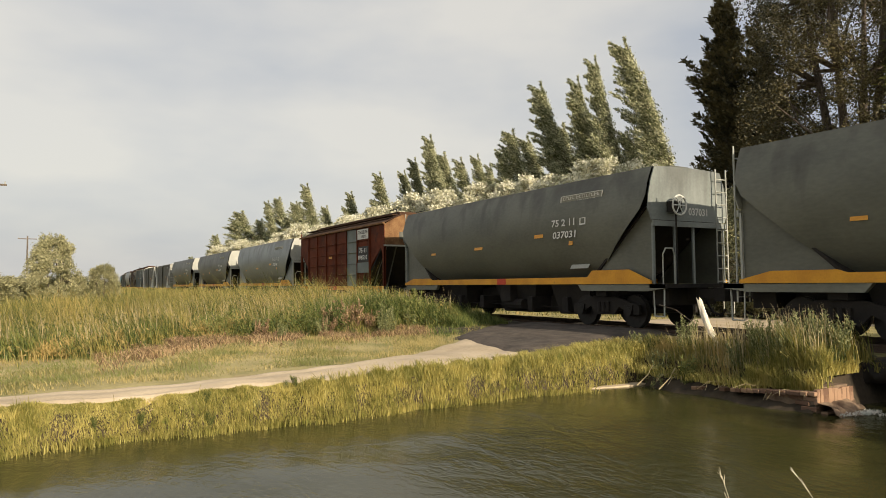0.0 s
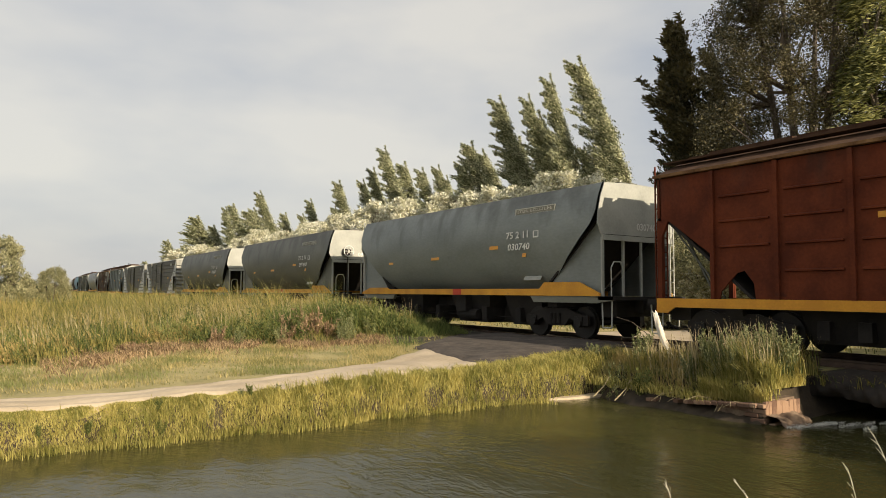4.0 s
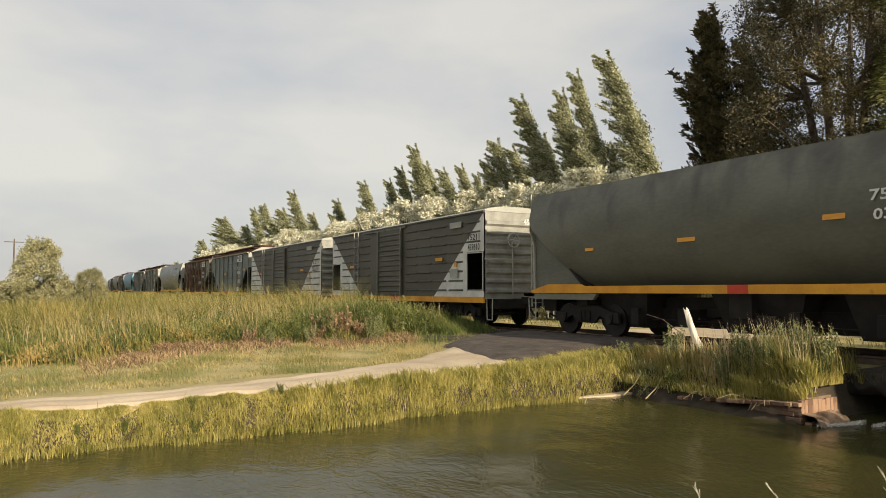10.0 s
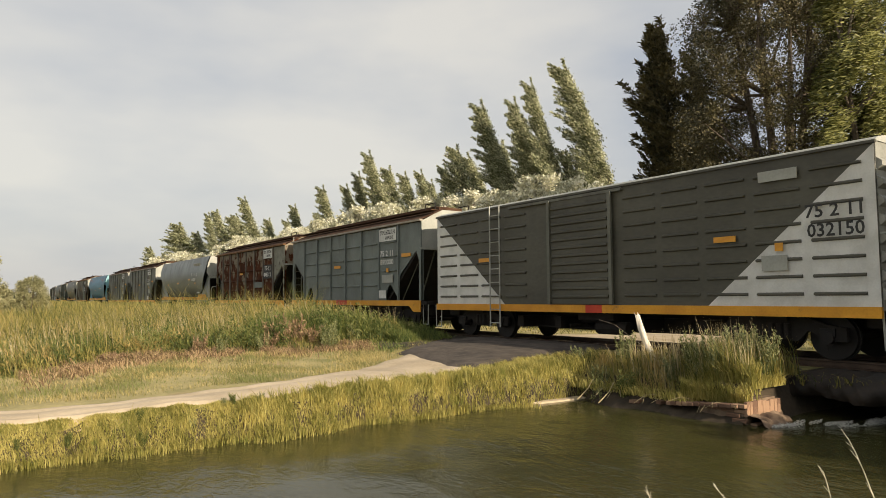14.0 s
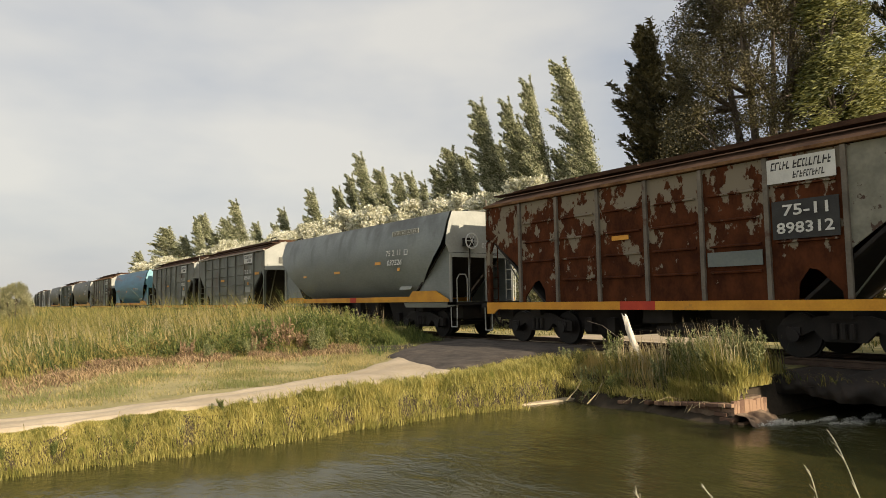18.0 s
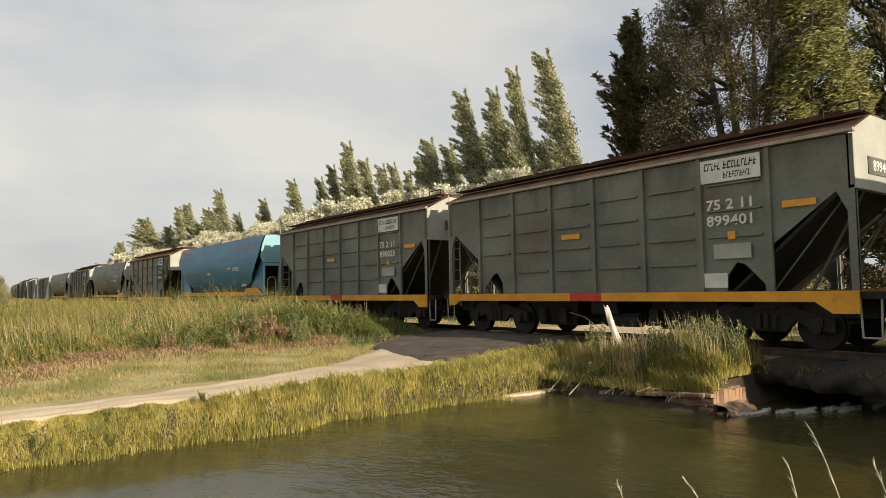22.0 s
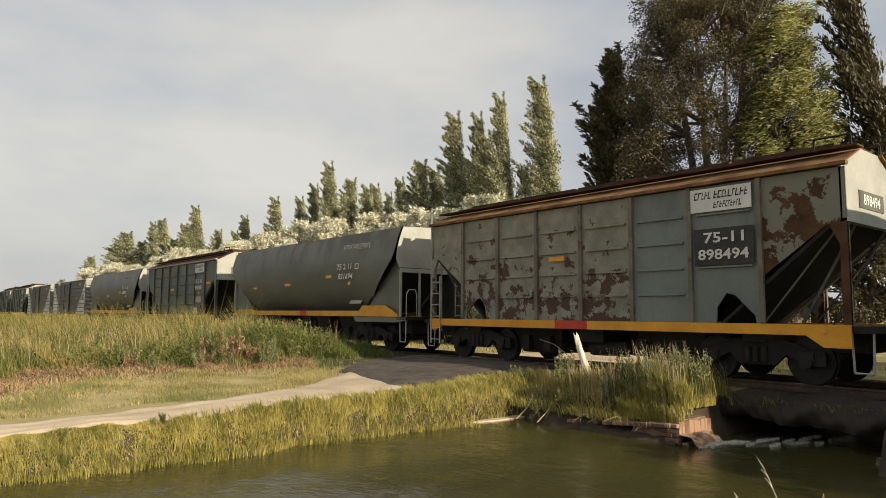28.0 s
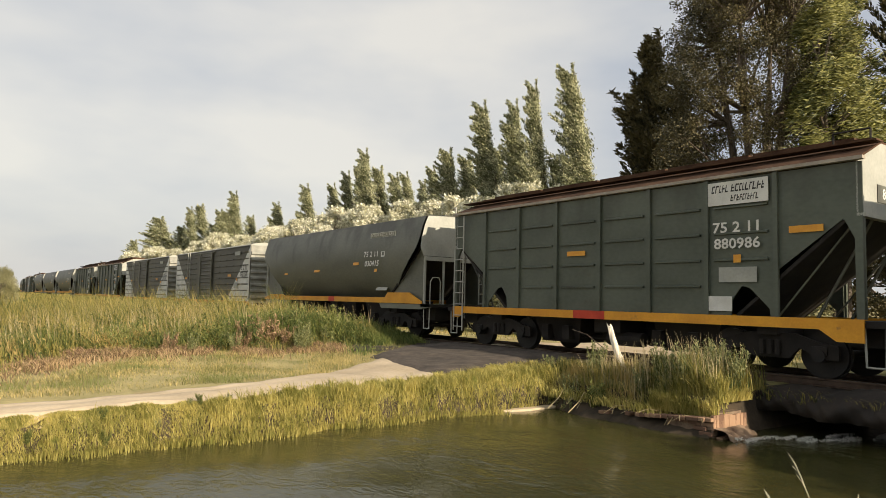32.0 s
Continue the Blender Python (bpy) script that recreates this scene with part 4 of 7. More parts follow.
        box(bm, -fx, fx, min(y, y + s * 0.14), max(y, y + s * 0.14), 2.93, 3.0)
        part("end_beam", bm, M["grey_light"], w)
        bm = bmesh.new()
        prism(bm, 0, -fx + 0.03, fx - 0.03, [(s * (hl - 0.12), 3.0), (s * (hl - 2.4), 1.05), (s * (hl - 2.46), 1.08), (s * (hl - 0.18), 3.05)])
        # Coloured near black, which puts the end bay's shade on the sheet.
        part("slope_sheet", bm, M["under"], w, "sloping hopper end, bay shade put into its colour")
        for x in (-1, 1):
            bm = bmesh.new()
            box(bm, min(x * (fx - 0.1), x * fx), max(x * (fx - 0.1), x * fx), min(s * (hl - 0.12), s * hl), max(s * (hl - 0.12), s * hl), base, 2.95)
            part("end_post", bm, P, w, "end corner post")
            bm = bmesh.new()
            rod(bm, (x * 0.75, s * (hl - 0.1), 2.95), (x * 0.75, s * (hl - 1.1), 1.1), 0.03, 6)
            rod(bm, (x * 1.2, s * (hl - 0.2), 2.9), (x * 1.2, s * (hl - 1.6), 1.15), 0.02, 6)
            part("end_brace", bm, M["grey_dark"], w, "slanting end brace")
        bm = bmesh.new()
        box(bm, -fx, fx, min(s * (hl - 0.4), s * (hl + 0.32)), max(s * (hl - 0.4), s * (hl + 0.32)), 0.98, 1.1)
        part("platform", bm, M["under"], w, "grimy end platform")
    ladder(w, 1.15, -hl - 0.10, 0.75, 4.25, P if paint in ("red", "red_peel") else M["grey_light"])
    ladder(w, -1.15, hl + 0.10, 0.75, 4.25, P if paint in ("red", "red_peel") else M["grey_light"])
    if paint in ("green_grey", "grey_peel"):
        ladder(w, -fx - 0.09, hl - 0.3, 0.4, 3.9 if paint == "green_grey" else 2.4, M["grey_light"], "y")
    for x in (-0.75, 0.75):
        bm = bmesh.new()
        pipe(bm, [(x, -hl + 0.1, eave + 0.45), (x, -hl + 0.1, eave + 0.72), (x, -hl + 0.75, eave + 0.72), (x, -hl + 0.75, eave + 0.45)], 0.02, 5)
        part("roof_handrail", bm, M["under"], w, "roof grab rail")
    if wheel:
        brake_wheel(w, -0.3, -hl - 0.2, 2.1, M["under"])
    bm = bmesh.new()
    box(bm, -1.2, 1.2, -0.4, 0.4, 0.62, 1.12)
    part("centre_beam", bm, M["under"], w)
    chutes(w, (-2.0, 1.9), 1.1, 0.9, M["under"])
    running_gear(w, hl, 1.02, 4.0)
    if board:
        logo_panel(w, -fx - 0.045, 2.3 - hl, 3.62, 1.3, 0.48, 0)
    marks(w, spec, hl, lambda z: -fx - 0.042, M["white"])
    for q in spec:
        if q[0] == "text" and len(q[3]) == 6:
            bm = bmesh.new()
            box(bm, -0.62, 0.62, -hl + 0.055, -hl + 0.068, 3.27, 3.60)
            part("end_number_board", bm, M["grey_dark"], w)
            end_number(w, 0.0, -hl + 0.05, 3.43, q[3], 0.28)
    return w


def boxcar(paint, spec=(), holes=False, hl=6.8):
    """A covered goods wagon with pressed horizontal ribs and pale corner triangles."""
    w = new("boxcar")
    P = M[paint]
    base, eave, fx = 1.02, 3.90, 1.45
    door = (5.95 - hl, 8.1 - hl)
    for x in (-1, 1):
        bm = bmesh.new()
        hole = [(0.05, 1.06), (12.55, 13.55)] if holes and x < 0 else []
        y = -hl
        for a, b in hole:
            a, b = a - hl, b - hl
            for o in ([(y, base), (a, base), (a, eave), (y, eave)], [(a, base), (b, base), (b, 1.26), (a, 1.26)], [(a, 2.53), (b, 2.53), (b, eave), (a, eave)]):
                if o[1][0] - o[0][0] > 0.01:
                    sb = bmesh.new()
                    prism(sb, 0, x * (fx - 0.04), x * fx, o)
                    part("side_sheet", sb, P, w, "dark grey steel side sheet")
            y = b
        prism(bm, 0, x * (fx - 0.04), x * fx, [(y, base), (hl, base), (hl, eave), (y, eave)])
        part("side", bm, P, w, "dark grey ribbed steel side")
        for a, b in hole:
            bm = bmesh.new()
            for f in ((a, a + 0.02, 1.25, 2.54), (b - 0.02, b, 1.25, 2.54), (a, b, 1.24, 1.265), (a, b, 2.525, 2.55)):
                box(bm, min(x * fx, x * (fx + 0.03)), max(x * fx, x * (fx + 0.03)), f[0] - hl, f[1] - hl, f[2], f[3])
            part("hatch_frame", bm, M["white"], w, "frame of an open side hatch")
        # pale corner triangles, cut round the hatches
        for k in (-1, 1):
            e = k * (hl - 0.01)
            for lo, hi in ((base, 1.22), (1.22, 2.57), (2.57, eave)):
                def reach(z):
                    return (3.35 if k < 0 else 3.5) * (eave - z) / (eave - base)
                inner = 0.0
                if hole and lo == 1.22:
                    inner = 1.07
                o = [(e - k * inner, lo), (e - k * max(inner, reach(lo)), lo)]
                if reach(hi) > inner:
                    o += [(e - k * reach(hi), hi), (e - k * inner, hi)]
                elif reach(lo) > inner:
                    o += [(e - k * inner, eave - inner / (3.35 if k < 0 else 3.5) * (eave - base))]
                else:
                    continue
                o = [p for i, p in enumerate(o) if i == 0 or p != o[i - 1]]
                bm = bmesh.new()
                prism(bm, 0, x * fx, x * (fx + 0.004), o)
                part("corner_triangle", bm, M["white"], w, "pale painted corner triangle")
        bm = bmesh.new()
        cols = np.linspace(0.12, 2 * hl - 0.12, 13)
        for i, (a, b) in enumerate(zip(cols, cols[1:])):
            if b - hl > door[0] and a - hl < door[1]:
                continue
            for j in range(8):
                z = 1.22 + j * 0.335
                if hole and 1.15 < z < 2.6 and any(a < q and b > p for p, q in hole):
                    continue
                prism(bm, 1, a - hl + 0.1, b - hl - 0.1, [(x * fx, z), (x * (fx + 0.045), z + 0.02), (x * (fx + 0.045), z + 0.045), (x * fx, z + 0.07)])
        part("pressed_rib", bm, P, w, "rows of pressed horizontal ribs")["kind"] = "stuff"
        bm = bmesh.new()
        box(bm, min(x * fx, x * (fx + 0.07)), max(x * fx, x * (fx + 0.07)), door[0], door[1], base + 0.02, eave - 0.08)
        d = part("sliding_door", bm, P, w, "ribbed sliding door")
        bm = bmesh.new()
        for j in range(12):
            z = 1.18 + j * 0.215
            prism(bm, 1, door[0] + 0.1, door[1] - 0.1, [(x * (fx + 0.07), z), (x * (fx + 0.11), z + 0.03), (x * (fx + 0.11), z + 0.07), (x * (fx + 0.07), z + 0.1)])
        part("door_rib", bm, P, d)["kind"] = "stuff"
        for yy in door:
            bm = bmesh.new()
            box(bm, min(x * (fx + 0.07), x * (fx + 0.13)), max(x * (fx + 0.07), x * (fx + 0.13)), yy - 0.05, yy + 0.05, base + 0.02, eave - 0.08)
            part("door_frame", bm, M["grey_dark"], d)
        bm = bmesh.new()
        box(bm, min(x * fx, x * (fx + 0.09)), max(x * fx, x * (fx + 0.09)), -1.2, 3.0, eave - 0.1, eave - 0.03)
        part("door_track", bm, M["grey_dark"], w)
        for a, b, mt in ((-hl, -0.5, "yellow"), (-0.5, 0.05, "red_mark"), (0.05, hl, "yellow")):
            bm = bmesh.new()
            box(bm, min(x * (fx - 0.04), x * (fx + 0.05)), max(x * (fx - 0.04), x * (fx + 0.05)), a, b, 0.82, 1.02)
            part("side_sill", bm, M[mt], w, "yellow painted side sill" if mt == "yellow" else "red piece of the side sill")
        bm = bmesh.new()
        box(bm, min(x * (fx - 0.02), x * (fx + 0.05)), max(x * (fx - 0.02), x * (fx + 0.05)), -hl - 0.03, hl + 0.03, eave, eave + 0.05)
        part("eave_rail", bm, P, w, "dented eave rail")
        ladder(w, x * (fx + 0.12), (10.4 - hl) * (1 if x < 0 else -1), 0.35, eave + 0.08, M["grey_light"], "y", 0.45, 0.4)
    arch = [(1.46 * math.cos(a), eave + 0.04 + 0.20 * math.sin(a)) for a in (math.pi * i / 12 for i in range(13))]
    bm = bmesh.new()
    prism(bm, 1, -hl - 0.02, hl + 0.02, arch)
    part("roof", bm, M["grey_light"], w, "pale dusty arched roof")
    for s in (-1, 1):
        bm = bmesh.new()
        prism(bm, 1, min(s * (hl - 0.06), s * hl), max(s * (hl - 0.06), s * hl), [(-fx, 0.95), (fx, 0.95), (fx, eave + 0.04), (-fx, eave + 0.04)])
        part("end_wall", bm, M["faded"] if s < 0 else P, w, "corrugated end wall")
        bm = bmesh.new()
        for j in range(8):
            z = 1.12 + j * 0.33
            prism(bm, 0, -fx + 0.05, fx - 0.05, [(s * hl, z), (s * (hl + 0.09), z + 0.07), (s * (hl + 0.09), z + 0.15), (s * hl, z + 0.22)])
        part("end_corrugation", bm, M["faded"] if s < 0 else P, w, "deep horizontal corrugations")
    brake_wheel(w, -0.45, -hl - 0.32, 2.95, M["grey_light"])
    bm = bmesh.new()
    pipe(bm, [(-fx, -hl - 0.02, 2.3), (-fx - 0.02, -hl - 0.3, 2.3), (fx, -hl - 0.3, 2.3), (fx, -hl - 0.02, 2.3)], 0.018, 5)
    rod(bm, (-0.45, -hl - 0.25, 1.1), (-0.45, -hl - 0.25, 2.9), 0.02, 5)
    part("end_handrail", bm, M["grey_light"], w, "thin end handrail")
    running_gear(w, hl, 0.98, 4.8)
    bm = bmesh.new()
    box(bm, -1.2, 1.2, -0.6, 0.6, 0.62, 0.98)
    part("centre_beam", bm, M["under"], w)
    marks(w, spec, hl, lambda z: -fx - 0.05, M["black"])
    for q in spec:
        if q[0] == "text" and len(q[3]) == 6:
            end_number(w, 0.55, -hl - 0.1, 3.62, q[3], 0.26)
    return w


def round_spec(number, code="75 2 11"):
    return (("text", 3.1, 2.93, code, 0.28), ("text", 3.09, 2.585, number, 0.281), ("square", 2.32, 2.93, 0.24, 0.22), ("plate", 2.75, 1.72, 0.75, 0.26),
            ("orange", 4.3, 2.62, 0.42, 0.11), ("orange", 7.7, 2.42, 0.5, 0.12), ("orange", 10.9, 2.35, 0.32, 0.09), ("dot", 2.9, 2.36, 0.16, 0.16))


def square_spec(number, code="75 2 11"):
    return (("text", 2.3, 2.90, code, 0.295), ("text", 2.3, 2.57, number, 0.295), ("plate", 2.3, 1.95, 0.8, 0.3), ("orange", 0.95, 2.78, 0.62, 0.13),
            ("orange", 6.6, 2.55, 0.6, 0.12), ("white", 2.72, 1.36, 0.6, 0.3), ("dot", 2.3, 2.27, 0.16, 0.16))


def square_board_spec(number, code="75-11"):
    return (("black", 2.25, 2.66, 1.24, 0.74), ("text", 2.2, 2.83, code, 0.29), ("text", 2.25, 2.49, number, 0.291), ("orange", 6.6, 2.65, 0.5, 0.11))


def box_spec(number, code="75 2 11"):
    return (("text", *((0.5, 3.06, code, 0.30) if code == "75211" else (0.68, 2.78, code, 0.345))), ("text", *((0.52, 2.72, number, 0.30) if code == "75211" else (0.68, 2.42, number, 0.345))), ("orange", 11.0, 2.36, 0.5, 0.12), ("plate", 1.73, 3.58, 0.78, 0.21), ("orange", 2.9, 2.4, 0.5, 0.12), ("orange", 6.7, 2.3, 0.6, 0.11),
            ("plate", 1.85, 1.86, 0.52, 0.3), ("dot", 1.75, 2.17, 0.16, 0.16))


SPEED = 7.183
LABEL = {"round": ("round-sided grey hopper wagon with a yellow sill", "hopper wagon"), "square": ("ribbed grey hopper wagon with gabled roof", "hopper wagon"), "box": ("dark grey boxcar with pale corner triangles", "boxcar")}
# front end at 0 s (metres along the line), rear end, kind, builder
TRAIN = [
    (-4.1, 9.45, "round", lambda: round_hopper("grey_dark", (("orange", 10.9, 2.35, 0.32, 0.09),), code=False), ""),
    (11.93, 25.33, "round", lambda: round_hopper("grey_dark", round_spec("037031"), "grey_sheen", True), "round-sided grey-green hopper wagon with a white brake wheel"),
    (27.6, 39.0, "square", lambda: ribbed_hopper("red", square_board_spec("898510") + (("patch", 2.27, 2.02, 1.34, 0.5),), roof="rust", panels=((2, "grey_blue"), (1, "red")), end_paint="rust", slope="rust_dark"), "rust-red ribbed hopper wagon with one blue-grey panel"),
    (41.0, 54.35, "round", lambda: round_hopper("grey_sheen", round_spec("030740"), "grey_light"), ""),
    (57.7, 71.3, "round", lambda: round_hopper("grey_dark", round_spec("091490"), "grey_light", True), "dark round-sided hopper wagon with faded yellow sill"),
    (74.4, 88.1, "round", lambda: round_hopper("grey_dark", round_spec("030005"), "grey_light"), "round-sided dark hopper wagon with white end and ladder"),
    (90.55, 104.1, "box", lambda: boxcar("box_grey", box_spec("459610", "75211"), True), "dark grey boxcar with open hatches in pale corner triangles"),
    (105.8, 119.35, "box", lambda: boxcar("box_grey", box_spec("032150")), ""),
    (120.5, 132.0, "square", lambda: ribbed_hopper("grey_blue", square_spec("890000")), "blue-grey ribbed hopper wagon with yellow sill"),
    (133.2, 144.85, "square", lambda: ribbed_hopper("red_peel", square_board_spec("898312") + (("patch", 3.7, 1.98, 1.2, 0.3),), roof="rust", end_paint="red_peel", slope="rust_dark", panels=((0, "grey_peel"),), post_paint="post_grey"), "peeling red and grey ribbed hopper wagon"),
    (146.75, 160.4, "round", lambda: round_hopper("grey_sheen", round_spec("037526"), "grey_light", True), ""),
    (162.95, 174.6, "square", lambda: ribbed_hopper("teal", square_spec("899401")), ""),
    (175.8, 187.45, "square", lambda: ribbed_hopper("teal", square_spec("890023")), ""),
    (189.45, 203.15, "round", lambda: round_hopper("blue", (("text", 3.2, 2.55, "020101", 0.28), ("orange", 4.3, 2.62, 0.42, 0.1), ("orange", 7.7, 2.42, 0.5, 0.12), ("plate", 2.6, 1.75, 0.7, 0.26)), "blue_lit", False, code=False), "bright blue round-sided hopper wagon with rust streaks"),
    (205.6, 217.2, "square", lambda: ribbed_hopper("grey_peel", square_board_spec("898494"), roof="rust", slope="rust", panels=((2, "grey_blue"), (1, "grey_blue"), (0, "rust_peel")), post_paint="post_grey"), "peeling grey hopper wagon with rusty roof and blue-grey panels"),
    (218.9, 232.5, "round", lambda: round_hopper("grey_dark", round_spec("021694"), "grey_light"), ""),
    (234.75, 246.5, "square", lambda: ribbed_hopper("green_grey", square_spec("880986")), "dark green-grey ribbed hopper wagon with white owner panel"),
    (248.2, 261.7, "round", lambda: round_hopper("grey_dark", round_spec("030415"), "grey_light"), ""),
]
TAIL = ["box", "box", "square", "square", "round", "round", "round", "square", "box", "square", "round", "round", "square", "round", "round"]


def build_train():
    made, proto = [], {}
    for front, rear, kind, build, label in TRAIN:
        w = build()
        proto[kind] = w
        tagged(w, label or LABEL[kind][0], LABEL[kind][1], "wagons of the train")
        made.append((w, (front + rear) / 2))
    y = 263.9
    for kind in TAIL:
        length = {"round": 13.5, "square": 11.64, "box": 13.6}[kind]
        src = {"round": made[15][0], "square": made[16][0], "box": made[7][0]}[kind]
        w = copy_thing(src, Matrix.Identity(4))
        tagged(w, LABEL[kind][0], LABEL[kind][1], "wagons of the train")
        made.append((w, y + length / 2))
        y += length + 2.1
    return made


WAGONS = build_train()


# ---- plants ----
RNG = np.random.default_rng(7)
WIND = np.array([-0.6, 0.8, 0.0])


def unit(v):
    return v / np.maximum(np.linalg.norm(v, axis=-1, keepdims=True), 1e-9)


def leaf_mesh(name, at, size, mat, rng, aim=None, long=1.6):
    """Small diamond leaves (or sprays of leaves), a little folded, at the given places."""
    n = len(at)
    d = rng.normal(size=(n, 3))
    if aim is not None:
        d = d * 0.75 + aim
    d = unit(d)
    u = unit(np.cross(d, rng.normal(size=(n, 3))))
    s = (size * rng.uniform(0.6, 1.35, n))[:, None]
    nrm = np.cross(d, u)
    co = np.stack([at, at + s * long * 0.5 * d + s * 0.5 * u + 0.12 * s * nrm, at + s * long * d, at + s * long * 0.5 * d - s * 0.5 * u + 0.12 * s * nrm], 1).reshape(-1, 3)
    i = np.arange(n)[:, None] * 4
    faces = np.concatenate([i + [0, 1, 2], i + [0, 2, 3]], 1).reshape(-1, 3)
    return quick_mesh(name, co, faces, mat)


def limb_mesh(name, segs, mat):
    bm = bmesh.new()
    for p, q, r, r2 in segs:
        rod(bm, p, q, r, 6, r2)
    bmesh.ops.recalc_face_normals(bm, faces=bm.faces)
    me = bpy.data.meshes.new(name)
    bm.to_mesh(me)
    bm.free()
    me.materials.append(mat)
    return me


TIP = 0.5


def poplar_parts(seed, lumps=5, leaf=0.063, mat="leaf_poplar", H=18.0, branches=150, per=260, bend=0.0006, blown=1.0, broad=0.0):
    """Trunk, crown and crown tip of a tall poplar, 18 m high and about 2.6 m wide: a flame of steep plumes."""
    rng = np.random.default_rng(seed)
    low, high, pts, aims = [], [], [], []
    spine = lambda h: np.array([0.12 * math.sin(h * 0.5 + seed), 0.12 * math.cos(h * 0.6 + seed), h]) + WIND * bend * h * h
    root = spine(TIP * H)
    hs = np.concatenate([np.linspace(0, TIP * H, 7), np.linspace(TIP * H, H * 0.97, 8)[1:]])
    for a, b in zip(hs, hs[1:]):
        (low if b <= TIP * H + 0.01 else high).append((spine(a), spine(b), 0.2 * (1 - a / H) + 0.012, 0.2 * (1 - b / H) + 0.012))
    # a few leaders give the crown its own lumps
    lead = [(rng.uniform(0, 2 * math.pi), rng.uniform(0.45, 0.95), rng.uniform(0.55, 1.0)) for _ in range(lumps)]

    def envelope(f):
        return np.interp(f, [0, 0.1, 0.3, 0.5, 0.7, 0.85, 0.95, 1], [0.75, 1.1, 1.3, 1.2 + 0.2 * broad, 0.9 + 0.4 * broad, 0.55 + 0.4 * broad, 0.28 + 0.25 * broad, 0.05])
    for k in range(branches):
        f = 0.04 + 0.93 * ((k + rng.uniform(0, 1)) / branches) ** 1.05
        az, top, far = lead[rng.integers(lumps)] if rng.uniform() < 0.6 else (rng.uniform(0, 2 * math.pi), 1.0, rng.uniform(0.3, 1.0))
        if f > top:
            far *= 0.3
        az += rng.normal() * 0.5
        L = (2.9 - 1.8 * f) * rng.choice([0.75, 1.0, 1.3])
        wide = envelope(min(1.0, f + L / H)) * far
        out = np.array([math.cos(az), math.sin(az), 0]) * wide
        p0 = spine(f * H * 0.95) + out * 0.35
        p1 = spine(min(f * H * 0.95 + L, H)) + out + WIND * 0.16 * L * blown
        p1[2] = min(p1[2], H + 0.2)
        if f < 0.85:
            (low if p1[2] < TIP * H else high).append((spine(f * H * 0.93), p0 + (p1 - p0) * 0.7, 0.03, 0.008))
        t = rng.uniform(0.0, 1.0, per) ** 0.85
        arc = (t ** 2.2)[:, None] * WIND * L * 0.26 * blown + np.sin(math.pi * t)[:, None] * out * 0.18
        jit = rng.normal(size=(per, 3)) * ((0.25 - 0.13 * f) * (1.12 - t))[:, None] * [1, 1, 1.4]
        pts.append(p0 + (p1 - p0) * t[:, None] + arc + jit)
        aims.append(np.tile(unit(p1 - p0) * 1.9 + WIND * 0.3 * blown, (per, 1)))
    t = rng.uniform(0.6, 1.0, 900)
    pts.append(np.array([spine(q * H) for q in t]) + rng.normal(size=(900, 3)) * (0.3 * (1.05 - t))[:, None])
    aims.append(np.tile(np.array([0, 0, 1.0]) + WIND * 0.7, (900, 1)))
    pts, aims = np.concatenate(pts), np.concatenate(aims)
    up = pts[:, 2] > TIP * H
    high = [(p - root, q - root, r1, r2) for p, q, r1, r2 in high]
    return {"trunk": limb_mesh("trunk", low, M["bark"]), "crown": leaf_mesh("crown", pts[~up], leaf, M[mat], rng, aims[~up], 3.1),
            "crown_tip": leaf_mesh("crown_tip", pts[up] - root, leaf, M[mat], rng, aims[up], 3.1), "leader": limb_mesh("leader", high, M["bark"]), "root": Vector(root)}


